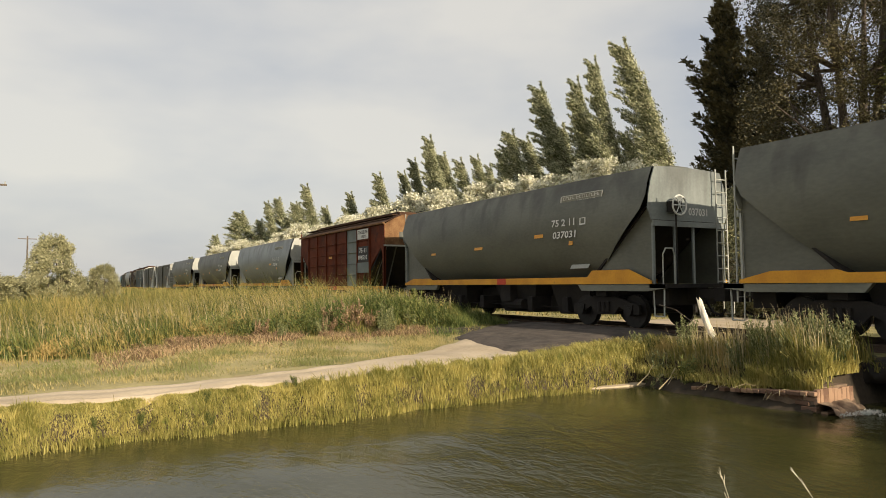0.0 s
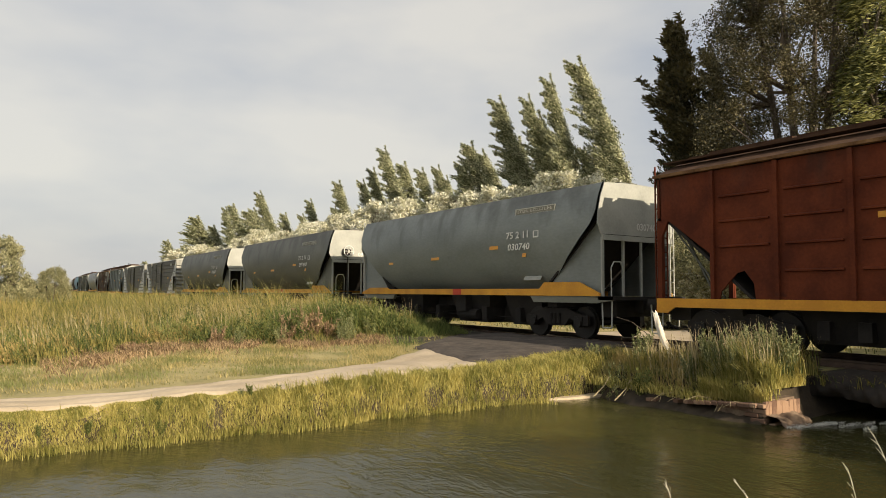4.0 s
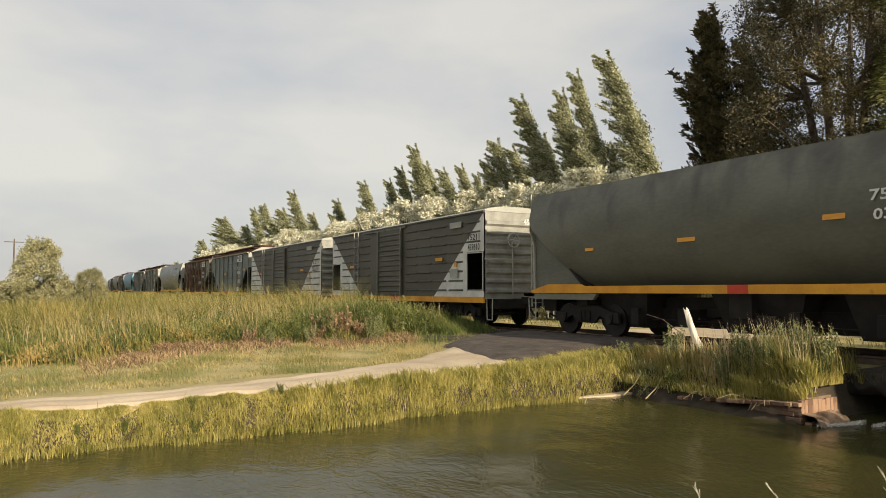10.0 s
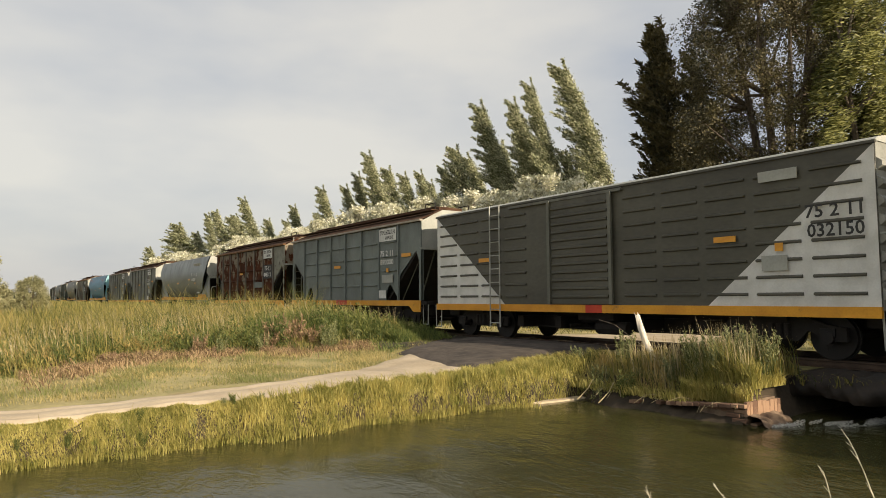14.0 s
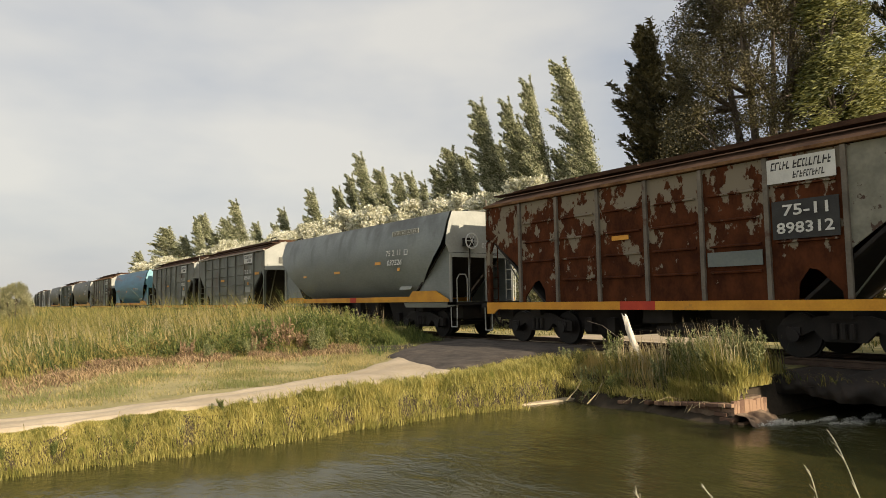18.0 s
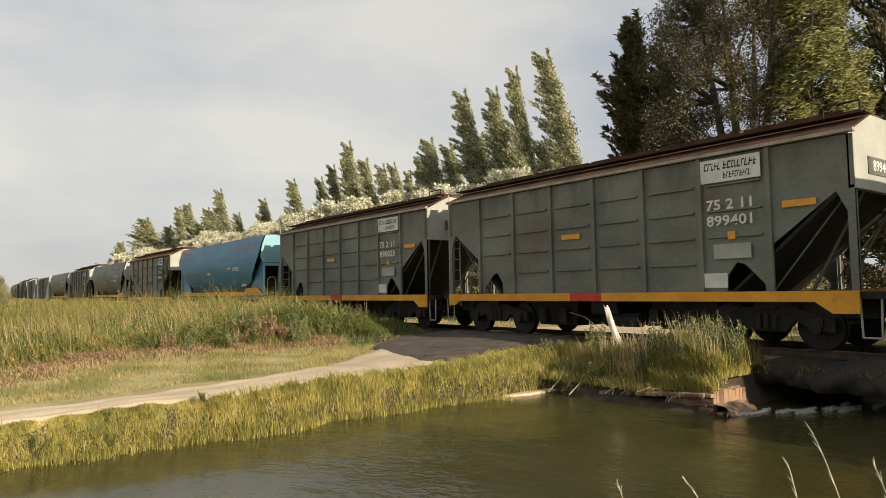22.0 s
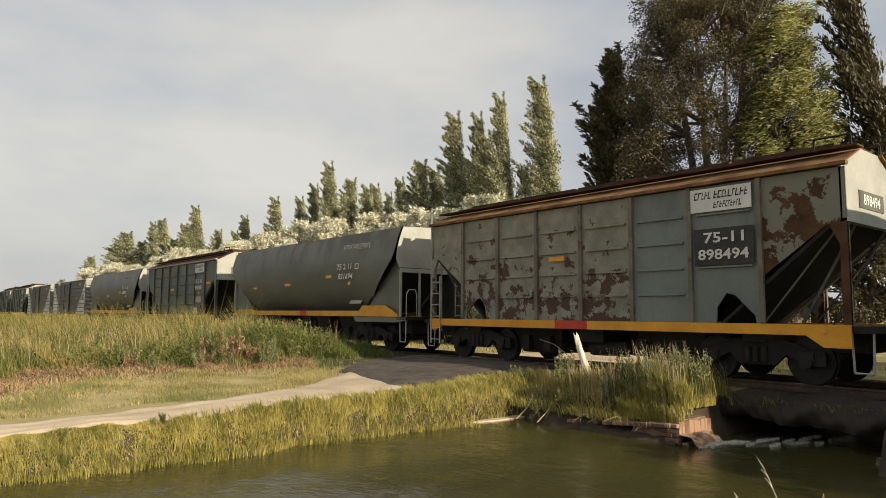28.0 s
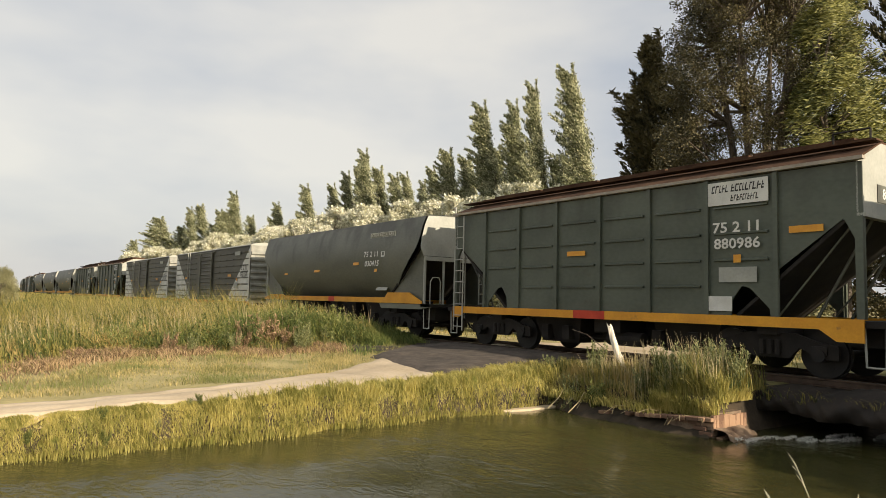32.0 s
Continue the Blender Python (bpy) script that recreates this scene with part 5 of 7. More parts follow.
def broad_parts(seed, H, R, base, mat, leaf=0.24, clumps=170, per=70, droop=0.0, trunks=3, fine=0.17, holes=(), top=0.95, low_at=0.14, long=1.6):
    """Trunk, limbs and an uneven crown made of leafy clumps with gaps between them."""
    rng = np.random.default_rng(seed)
    segs, pts, aims = [], [], []
    tops = []
    for i in range(trunks):
        a = 2 * math.pi * (i + rng.uniform(-0.2, 0.2)) / trunks
        f = np.array([0.10 * R * math.cos(a), 0.10 * R * math.sin(a), -0.3])
        m = f + [0.10 * R * math.cos(a), 0.10 * R * math.sin(a), base + 0.18 * (H - base)]
        t = m + [0.25 * R * math.cos(a), 0.25 * R * math.sin(a), 0.45 * (H - base)]
        r = 0.012 * H + 0.03
        segs += [(f, m, r, r * 0.7), (m, t, r * 0.7, r * 0.3)]
        tops += [m, t, (m + t) / 2]
    made = 0
    while made < clumps:
        f = rng.uniform(0, 1)
        a = rng.uniform(0, 2 * math.pi)
        prof = (math.sin(math.pi * (low_at + (0.94 - low_at) * f * top)) ** 0.7) * (1 + 0.14 * math.sin(3 * a + seed) * math.cos(5 * f + seed))
        rr = R * prof * math.sqrt(rng.uniform(0.15, 1.0))
        c = np.array([rr * math.cos(a), rr * math.sin(a), base + (H - base) * f])
        if any(np.linalg.norm((c - np.array(h[:3])) * [0.35, 1, 1]) < h[3] for h in holes):
            made += 0.2
            continue
        made += 1
        o = min(tops, key=lambda q: np.linalg.norm(q - c) + (2 if q[2] > c[2] else 0))
        if rng.uniform() < 0.55:
            k = (o + c) / 2 + rng.normal(size=3) * 0.06 * R
            segs += [(o, k, 0.0045 * H, 0.003 * H), (k, c, 0.003 * H, 0.008)]
        s = rng.uniform(0.5, 1.05) * R * fine
        q = rng.normal(size=(per, 3))
        q = unit(q) * (rng.uniform(0.25, 1.0, per) ** 0.6)[:, None] * s * 1.5 * [1, 1, 0.72]
        if droop:
            q[:, 2] -= np.abs(rng.normal(size=per)) * droop * s
            q += WIND * (np.abs(q[:, 2]) * 0.55)[:, None]
        pts.append(c + q)
        aims.append(np.tile(unit(np.array([rr * math.cos(a), rr * math.sin(a), 0.3])) * 0.4 + WIND * (0.4 + 1.2 * droop) - np.array([0, 0, 0.35 * droop]), (per, 1)))
    return {"trunk": limb_mesh("trunk", segs, M["bark"]), "crown": leaf_mesh("crown", np.concatenate(pts), leaf, M[mat], rng, np.concatenate(aims), long)}


SWAY = []
TIPS = []


def plant(kind, parts, x, y, h, own, label, category, group="", turn=0.0, sway=0.0, wide=None, z=-0.36):
    """A tree or bush thing out of a trunk mesh and a crown mesh, scaled from its own height to h."""
    t = new(kind)
    for nm in ("trunk", "crown"):
        new(nm, parts[nm]).parent = t
    if "crown_tip" in parts:
        o = new("crown_tip", parts["crown_tip"])
        o.parent, o.location = t, parts["root"]
        new("leader", parts["leader"]).parent = o
        TIPS.append((o, parts["root"], x + y, 0.28 if "dark" in label else 1.0))
    k = h / own
    t.scale = ((wide or k), (wide or k), k)
    t.location, t.rotation_euler = (x, y, z), (0, 0, radians(turn))
    tagged(t, label, category, group)
    if sway:
        SWAY.append((t, Vector((x, y, z)), sway, turn))
    return t


def build_trees():
    pop = [poplar_parts(1, 3, blown=1.3), poplar_parts(2, 5, blown=1.4), poplar_parts(3, 4, blown=1.4), poplar_parts(4, 6, broad=0.8, blown=1.2)]
    # feet along the row behind the line, heights and widths of the trees
    near = [(64.7, 16.2, 1.8), (61.2, 17.1, 2.6), (61.4, 15.7, 3.2), (55.8, 14.0, 2.4), (57.0, 14.6, 2.0), (53.5, 13.1, 1.8), (50.4, 14.1, 2.1), (46.0, 14.7, 2.8), (46.8, 14.7, 2.6),
            (42.2, 18.2, 2.9), (42.6, 14.8, 3.0), (40.1, 17.9, 2.2), (38.4, 15.9, 2.7), (35.9, 18.1, 2.1), (34.0, 19.4, 2.8), (31.8, 15.5, 2.4), (36.2, 12.9, 1.7)]
    far = [(215.9, 10.8, 3.4), (185.1, 11.5, 2.8), (184.7, 15.5, 4.3), (166.5, 13.0, 2.6), (166.2, 18.2, 4.0), (149.3, 18.4, 6.3), (137.4, 15.5, 4.0), (128.3, 18.2, 3.0), (129.3, 19.2, 4.8), (118.0, 14.3, 3.0),
           (119.4, 17.3, 3.1), (110.1, 19.2, 3.2), (110.9, 16.0, 4.3), (96.7, 13.9, 2.7), (95.3, 13.8, 2.2), (88.9, 15.2, 2.6), (86.6, 13.9, 1.8), (81.1, 16.9, 2.9), (73.3, 15.9, 2.1), (67.8, 16.4, 2.2)]
    rng = random.Random(3)
    for row in (near, far):
        for i, (y, h, wd) in enumerate(row):
            shape = 3 if wd / h > 0.185 else (0 if wd / h < 0.11 else 1 + i % 2)
            plant("poplar_tree", pop[shape], 36.0 + (0, -1.2, 1.0, -0.4, 1.5, 0.5)[i % 6], (0.96 if row is near else 0.92) * y, h if row is near else 0.93 * h, 18.0, "tall slender poplar bent by the wind behind the railway", "poplar tree",
                  "poplars behind the railway", rng.uniform(-14, 14), 1.0, wd / 2.25, z=-0.4)
    dark = [poplar_parts(11, 6, 0.066, "leaf_dark", branches=150, per=270, bend=0.0005, blown=0.7, broad=0.7), poplar_parts(12, 4, 0.09, "leaf_dark", branches=140, per=150, bend=0.007, blown=1.2), poplar_parts(13, 4, 0.066, "leaf_dark", branches=110, per=250, bend=0.0008, blown=0.9, broad=0.5)]
    for x, y, h, k, wd in ((29.3, 20.6, 16.0, 0, 3.0), (29.8, 22.2, 13.2, 2, 1.6), (29.6, 19.3, 14.0, 2, 1.8), (30.2, 8.6, 18.6, 1, 1.7)):
        plant("poplar_tree", dark[k], x, y, h, 18.0, "tall dark poplar standing close behind the railway", "poplar tree", "dark poplars", 0.0, 0.55, wd / 1.9)
    big = broad_parts(21, 20.5, 4.1, 3.4, "leaf_dark", 0.062, 520, 420, 0.0, 4, 0.18, ((0, 1.9, 10.2, 0.45), (0, 3.0, 8.0, 0.45), (0, -0.4, 8.6, 0.5), (0, -2.6, 8.0, 0.5), (0, 1.2, 7.6, 0.45), (0, 0.6, 9.3, 0.35)), low_at=0.3)
    plant("broadleaf_tree", big, 28.6, 15.2, 20.5, 20.5, "large dark broadleaf tree with several trunks", "tree", "", 0, 0.25)
    will = broad_parts(22, 14.4, 1.75, 4.6, "leaf_willow", 0.05, 95, 520, 1.6, 2, 0.24, long=4.0)
    plant("willow_tree", will, 27.6, 11.45, 14.4, 14.4, "bright green willow with drooping windblown branches", "tree", "", 0, 0.35)
    small = broad_parts(23, 9.5, 2.3, 1.5, "leaf_dark", 0.08, 120, 220, 0.0, 3, 0.17, low_at=0.3)
    for x, y, h in ((31.5, 12.6, 9.8), (29.5, 9.9, 8.6)):
        plant("understory_tree", small, x, y, h, 9.5, "small dark tree growing under the large ones", "tree", "understory trees", 40 * y, 0.0)
    silver = [broad_parts(31, 9.0, 2.6, 0.6, "leaf_silver", 0.13, 130, 150, 0.2, 3), broad_parts(32, 9.0, 2.3, 0.5, "leaf_silver", 0.13, 120, 150, 0.2, 3)]
    y = 29.0
    i = 0
    while y < 150:
        plant("silver_poplar", silver[i % 2], 31.0 + rng.uniform(-1.2, 1.2), y, rng.uniform(8.4, 10.3), 9.0, "bushy silver poplar with pale undersides of leaves", "tree", "silver poplars along the railway",
              rng.uniform(0, 360), 0.0)
        y += rng.uniform(2.8, 4.2)
        i += 1
    under = [broad_parts(41, 3.6, 2.2, 0.2, "leaf_bush", 0.10, 70, 110, 0.0, 3), broad_parts(42, 3.4, 2.0, 0.2, "leaf_silver", 0.10, 65, 110, 0.0, 3)]
    y = -4.0
    while y < 72:
        if 5.5 < y < 12.6:
            y += 2.4
            continue
        plant("roadside_bush", under[i % 2], 23.5 + rng.uniform(-1.5, 2.0) + (3.5 if 11 < y < 19 else 0), y, rng.uniform(2.6, 4.4), 3.6, "dusty grey-green bush behind the railway", "bush", "bushes behind the railway", rng.uniform(0, 360))
        y += rng.uniform(2.0, 3.4)
        i += 1
    lit = broad_parts(43, 3.6, 1.7, 0.2, "leaf_bush", 0.04, 130, 190, 0.3, 4, 0.2, long=2.4)
    for x, y, h in ((25.3, 13.4, 4.6), (25.9, 15.5, 5.3), (25.6, 17.7, 5.0), (26.0, 19.8, 5.6), (25.8, 22.0, 4.8)):
        plant("roadside_bush", lit, x, y, h, 3.6, "sunlit dusty bush behind the level crossing", "bush", "bushes behind the railway", x * 77)
    # Unseen bushes added on the right; they shade the culvert and far verge.
    for x, y, h in ((11.0, 1.5, 0.9), (10.9, -1.4, 2.3), (12.3, -1.8, 2.4), (11.6, -2.6, 2.7), (17.9, 0.5, 2.6), (18.4, -2.2, 3.0), (20.0, -2.5, 4.2), (22.0, -3.0, 4.6), (24.2, -3.5, 5.0), (19.2, 2.6, 1.6)):
        plant("canal_bush", under[0], x, y, h, 3.6, "unseen bush added to shade the culvert and the far verge", "bush", "bushes beside the canal", x * 40, 0, (0.5 if h < 1 else None) if x < 13 else None)
    tam = broad_parts(51, 4.6, 1.7, 0.4, "leaf_bush", 0.055, 150, 190, 0.5, 5, 0.2, long=3.2)
    for x, y, h, wd in ((0.2, 45.0, 4.5, 0.72), (2.75, 46.0, 2.9, 0.5), (1.4, 46.5, 2.2, 0.55), (-3.6, 40.0, 2.5, 1.0), (-1.9, 47.0, 2.2, 0.8), (-5.5, 47, 2.7, 1.1)):
        plant("tamarisk_bush", tam, x, y, h, 4.6, "feathery pale green bush standing in the field", "bush", "bushes in the field", x * 50, 0.0, wd)


build_trees()


def blades(name, x, y, z, h, w, lean, rng, mat, spread=0.25):
    """Tapered grass blades: three triangles each, bent over by the wind."""
    n = len(x)
    a = rng.uniform(0, 2 * math.pi, n)
    side = np.stack([np.cos(a), np.sin(a), 0 * a], -1) * (w * rng.uniform(0.6, 1.3, n))[:, None]
    base = np.stack([x, y, z], -1)
    b = rng.uniform(0, 2 * math.pi, n)
    away = np.stack([np.cos(b), np.sin(b), 0 * b], -1) * (spread * rng.uniform(0.1, 1, n))[:, None] + np.asarray(lean)
    up = np.array([0, 0, 1.0])
    hh = h[:, None]
    mid = base + hh * (0.55 * up + 0.22 * away)
    tip = base + hh * (up * 0.95 + 0.75 * away)
    co = np.stack([base - side, base + side, mid - side * 0.75, mid + side * 0.75, tip], 1).reshape(-1, 3)
    i = np.arange(n)[:, None] * 5
    faces = np.concatenate([i + [0, 1, 2], i + [1, 3, 2], i + [2, 3, 4]], 1).reshape(-1, 3)
    return new(name, quick_mesh(name, co, faces, mat))


def clump(rng, x, y, k, s):
    """k blades round each of the given feet."""
    return np.repeat(x, k) + rng.normal(size=len(x) * k) * s, np.repeat(y, k) + rng.normal(size=len(x) * k) * s


def weed_front(x):
    return np.interp(x, [-6, 1.2, 2.9, 6, 10, 11.5, 12.2], [17.0, 17.0, 19.6, 20.0, 19.6, 19.0, 19.0])


def patchy(x, y, s, seed=0.0):
    return 0.5 + 0.25 * (np.sin(s * x + 1.3 * seed) * np.cos(s * 1.3 * y + seed) + np.sin(s * 2.3 * x - s * 1.1 * y + 2 * seed))


def build_grass():
    r = RNG
    # bank between road and water
    n = 185000
    x = r.uniform(-2.5, 11.0, n)
    near, _ = road_edges(x)
    wob = 0.10 * np.sin(1.1 * x + 0.6) + 0.07 * np.sin(2.7 * x) + 0.04 * np.sin(6.1 * x + 1)
    ragged = 0.10 * np.sin(3.7 * x + 2) + 0.07 * np.sin(8.3 * x)
    lo = BANK_Y - 0.2 + wob + 0.5 * ragged
    y = lo + (near + 0.05 + 0.35 * ragged - lo) * r.uniform(0, 1, n) ** 0.9
    keep = (r.uniform(size=n) < 0.45 + 0.8 * patchy(x, y, 3.3, 1)) & ((x < 10.5) | (y > 10.1))
    x, y = x[keep], y[keep]
    h = r.uniform(0.03, 0.16, len(x)) * (0.3 + 1.2 * patchy(x, y, 5.1, 2)) * np.interp(near[keep] - y, [0.0, 0.12, 0.4, 0.8], [0.35, 0.65, 1.1, 1.1])
    tagged(blades("bank_grass", x, y, height(x, y) - 0.01, h, 0.005, (-0.28, 0.02, 0), r, M["grass"], 1.1), "yellow-green windblown grass on the canal bank", "grass", kind="stuff")
    n = 1500
    x, y = r.uniform(-2.5, 10.6, n), BANK_Y + 0.1 + 0.4 * r.normal(size=n)
    near, _ = road_edges(x)
    keep = (y < near - 0.2) & (y > BANK_Y - 0.15)
    x, y = clump(r, x[keep], y[keep], 14, 0.03)
    tagged(blades("grass_tufts", x, y, height(x, y) - 0.01, r.uniform(0.1, 0.28, len(x)), 0.006, (-0.3, 0, 0), r, M["grass"], 0.9), "taller tufts of bank grass", "grass", kind="stuff")
    # overhanging fringe at the water's edge
    n = 7000
    x = r.uniform(-2.5, 10.4, n)
    wob = 0.10 * np.sin(1.1 * x + 0.6) + 0.07 * np.sin(2.7 * x) + 0.04 * np.sin(6.1 * x + 1)
    y = BANK_Y - 0.12 + wob + r.normal(size=n) * 0.10
    keep = (r.uniform(size=n) < 0.25 + 0.9 * patchy(x, y, 3.1, 4)) & (x < 8.9)
    x, y = x[keep], y[keep]
    tagged(blades("fringe_grass", x, y, np.maximum(height(x, y) - 0.03, WATER_Z - 0.05), r.uniform(0.1, 0.3, len(x)), 0.006, (-0.2, -0.45, -0.2), r, M["grass"], 0.5), "grass hanging over the water's edge", "grass", kind="stuff")
    # short grass of the verge between road and weeds
    n = 85000
    x, y = r.uniform(-4, 13, n), r.uniform(12, 21, n)
    _, far = road_edges(x)
    p = patchy(x, y, 1.1, 3)
    keep = (y > far - 0.08) & (y < weed_front(x) + 0.8) & (r.uniform(size=n) < 1.1 * p + 0.2)
    x, y, p = x[keep], y[keep], p[keep]
    tagged(blades("verge_grass", x, y, height(x, y) - 0.01, r.uniform(0.03, 0.11, len(x)) * (0.5 + p), 0.006, (-0.3, 0.1, 0), r, M["verge_grass"], 0.9), "short dry grass beside the dirt road", "grass", kind="stuff")
    # tall weeds in front of the line
    n = 62000
    x = r.uniform(-7, 12.3, n)
    y = weed_front(x) - 1.1 * patchy(x, 0 * x, 2.3, 8) + 0.5 * np.sin(1.1 * x + 2) + 0.45 * r.normal(size=n) + r.uniform(0, 1, n) ** 1.4 * 17
    keep = (r.uniform(size=n) < 0.15 + 1.1 * patchy(x, y, 1.2, 5)) & (x > -0.2 * y)
    x, y = x[keep], y[keep]
    tall = (0.72 + 0.55 * patchy(x, y, 0.9, 11)) * np.interp(x, [-6, 0, 3, 6, 9, 11, 12.3], [0.85, 0.9, 1.0, 1.1, 1.3, 1.25, 0.8]) * np.interp(y - weed_front(x), [-0.6, 0.3, 2, 5, 17], [0.3, 0.75, 1.0, 1.35, 1.5])
    h = tall * r.uniform(0.4, 1.1, len(x)) * (0.55 + 0.75 * patchy(x, y, 1.5, 6))
    tagged(blades("tall_weeds", x, y, height(x, y) - 0.02, h, 0.010, (-0.2, 0.05, 0), r, M["weed"], 0.75), "tall green and straw-coloured weeds before the railway", "weeds", kind="stuff")
    n = 3600
    x = r.uniform(-7, 11.8, n)
    y = weed_front(x) + 0.5 + r.uniform(0, 1, n) ** 1.3 * 15
    h = np.interp(x, [-6, 0, 3, 6, 9, 12], [0.9, 1.0, 1.2, 1.35, 1.55, 1.3]) * r.uniform(0.6, 1.12, n)
    tagged(blades("seed_stalks", x, y, height(x, y), h, 0.007, (-0.14, 0.05, 0), r, M["straw"], 0.25), "pale seed stalks among the weeds", "weeds", kind="stuff")
    # lush green grass in mounds through the belt, and over the shaded shoulder of the line
    n = 46000
    x = np.concatenate([r.uniform(-6, 10.5, n // 3), 9.3 + 1.3 * r.normal(size=n // 3), r.uniform(10.0, 12.9, n - 2 * (n // 3))])
    y = weed_front(x) - 0.2 + np.abs(r.normal(size=n)) * np.where(x > 10, 2.6, 1.9) + np.where(x > 11, -1.0, 0)
    keep = (r.uniform(size=n) < 0.1 + 1.25 * patchy(x, y, 1.7, 12)) & (x < 12.95) & (y > road_edges(x)[1] + 0.5)
    x, y = x[keep], y[keep]
    h = np.interp(x, [-6, 1, 5, 8.5, 10, 11.2, 12.2, 13], [0.85, 0.8, 0.9, 1.25, 1.3, 1.0, 0.85, 0.7]) * np.interp(y - weed_front(x), [-1.2, -0.2, 0.8], [0.35, 0.6, 1.0]) * r.uniform(0.35, 1.05, len(x))
    tagged(blades("lush_grass", x, y, height(x, y) - 0.02, h, 0.010, (-0.24, 0.05, 0), r, M["weed_green"], 0.75), "lush green grass leaning in the wind before the railway", "weeds", kind="stuff")
    # leafy weeds in the front of the belt
    pts = []
    for k in range(95):
        px = r.choice([4.8, 6.6, 7.6, 8.8, 9.9, 10.6, 11.3]) + r.normal() * 0.5 if k % 8 else r.uniform(-3, 11.9)
        py = float(weed_front(px)) + abs(r.normal()) * 1.9 - 0.5
        hh = float(np.interp(px, [-3, 3, 6, 9, 11, 12], [0.6, 0.75, 0.9, 1.2, 1.2, 0.7])) * r.uniform(0.4, 1.15)
        t = r.uniform(0.1, 1, 120)
        pts.append(np.stack([px + r.normal(size=120) * 0.19 * (1.25 - t) - 0.1 * t, py + r.normal(size=120) * 0.19 * (1.25 - t), -0.33 + hh * t], -1))
    me = leaf_mesh("leafy_weeds", np.concatenate(pts), 0.03, M["weed_leaf"], r, np.array([-0.3, 0, 0.8]), 3.6)
    tagged(new("leafy_weeds", me), "leafy green weeds at the front of the belt", "weeds", kind="stuff")
    # small leaves and seed heads that fill the belt between the blades
    n = 30000
    x = r.uniform(-6, 12.0, n)
    y = weed_front(x) - 0.3 + r.uniform(0, 1, n) ** 1.7 * 9
    keep = r.uniform(size=n) < 1.35 * patchy(x, y, 1.6, 15) - 0.1
    x, y = x[keep], y[keep]
    z = np.interp(x, [-6, 0, 4, 7, 9, 11, 12], [0.75, 0.8, 0.85, 1.0, 1.2, 1.1, 0.7]) * np.interp(y - weed_front(x), [-0.3, 0.5, 2, 9], [0.3, 0.75, 1.0, 1.2]) * (0.55 + 0.6 * patchy(x, y, 1.5, 6)) * r.uniform(0.25, 1.0, len(x))
    me = leaf_mesh("belt_herbs", np.stack([x - 0.15 * z, y, height(x, y) + z], -1), 0.034, M["weed"], r, np.array([-0.25, 0, 0.9]), 3.0)
    tagged(new("belt_herbs", me), "olive and straw-coloured herbs among the tall weeds", "weeds", kind="stuff")
    # reddish thatch lying at the edge of the weeds
    n = 26000
    x = r.uniform(0.8, 10.2, n)
    y = weed_front(x) - 0.6 + 0.95 * r.normal(size=n)
    keep = r.uniform(size=n) < 1.5 * patchy(x, y, 1.3, 9) - 0.2
    x, y = x[keep], y[keep]
    tagged(blades("dry_thatch", x, y, height(x, y), r.uniform(0.06, 0.26, len(x)), 0.009, (-0.3, 0, -0.2), r, M["thatch"], 1.9), "reddish dry thatch of dead weeds", "weeds", kind="stuff")
    # field beyond
    n = 26000
    y = 36 + r.uniform(0, 1, n) ** 1.5 * 150
    x = np.minimum(11.5 + np.maximum(0, (y - 105)) ** 2 / (2 * CURVE_R), 60) - r.uniform(0, 1, n) * (0.28 * y + 14)
    h = r.uniform(0.6, 1.35, n)
    tagged(blades("field_grass", x, y, height(x, y) - 0.05, h, 0.03 + 0.0008 * y, (-0.2, 0.05, 0), r, M["weed"], 0.35), "rough grass of the field in the distance", "grass", kind="stuff")
    # tall weeds along the shoulder of the line, as high as the wagons' sills
    n = 17000
    y = 23 + r.uniform(0, 1, n) ** 1.5 * 150
    x = TRACK_X + np.maximum(0, y - CURVE_Y) ** 2 / (2 * CURVE_R) - 2.0 - 2.6 * r.uniform(0, 1, n)
    h = r.uniform(0.65, 1.5, n) * (0.82 + 0.3 * patchy(x, y, 0.8, 14))
    tagged(blades("line_weeds", x, y, height(x, y) - 0.03, h, 0.016 + 0.0006 * y, (-0.18, 0.05, 0), r, M["weed"], 0.4), "tall weeds along the shoulder of the line", "weeds", kind="stuff")
    # far side of the line
    n = 9000
    x, y = r.uniform(17.5, 24, n), r.uniform(2, 60, n)
    keep = ((y > 7) & (y < 11)) | (y > 18.5)
    x, y = x[keep], y[keep]
    tagged(blades("far_verge_grass", x, y, height(x, y) - 0.02, r.uniform(0.05, 0.22, len(x)), 0.012, (-0.2, 0.1, 0), r, M["weed"], 0.5), "low grass on the far side of the railway", "grass", kind="stuff")
    # grass over the headwall and on the shoulder of the line
    n = 11000
    x, y = 10.5 + 1.6 * r.uniform(0, 1, n) ** 1.2, GATE_HI + 0.04 + (11.9 - GATE_HI) * r.uniform(0, 1, n)
    keep = ((y < 10.6) | (r.uniform(size=n) < 0.35)) & (r.uniform(size=n) < 0.35 + 0.9 * patchy(x, y, 4.0, 3))
    x, y = x[keep], y[keep]
    h = np.interp(y, [6.2, 6.6, 7.4, 8.2, 9.5, 11, 12], [0.58, 0.8, 0.76, 0.52, 0.4, 0.3, 0.15]) * r.uniform(0.2, 1.05, len(x)) * (0.6 + 0.6 * patchy(x, y, 3.0, 7))
    tagged(blades("headwall_grass", x, y, height(x, y) - 0.04, h, 0.008, (-0.2, 0.1, 0), r, M["weed"], 0.6), "tall grass growing over the culvert headwall", "grass", kind="stuff")
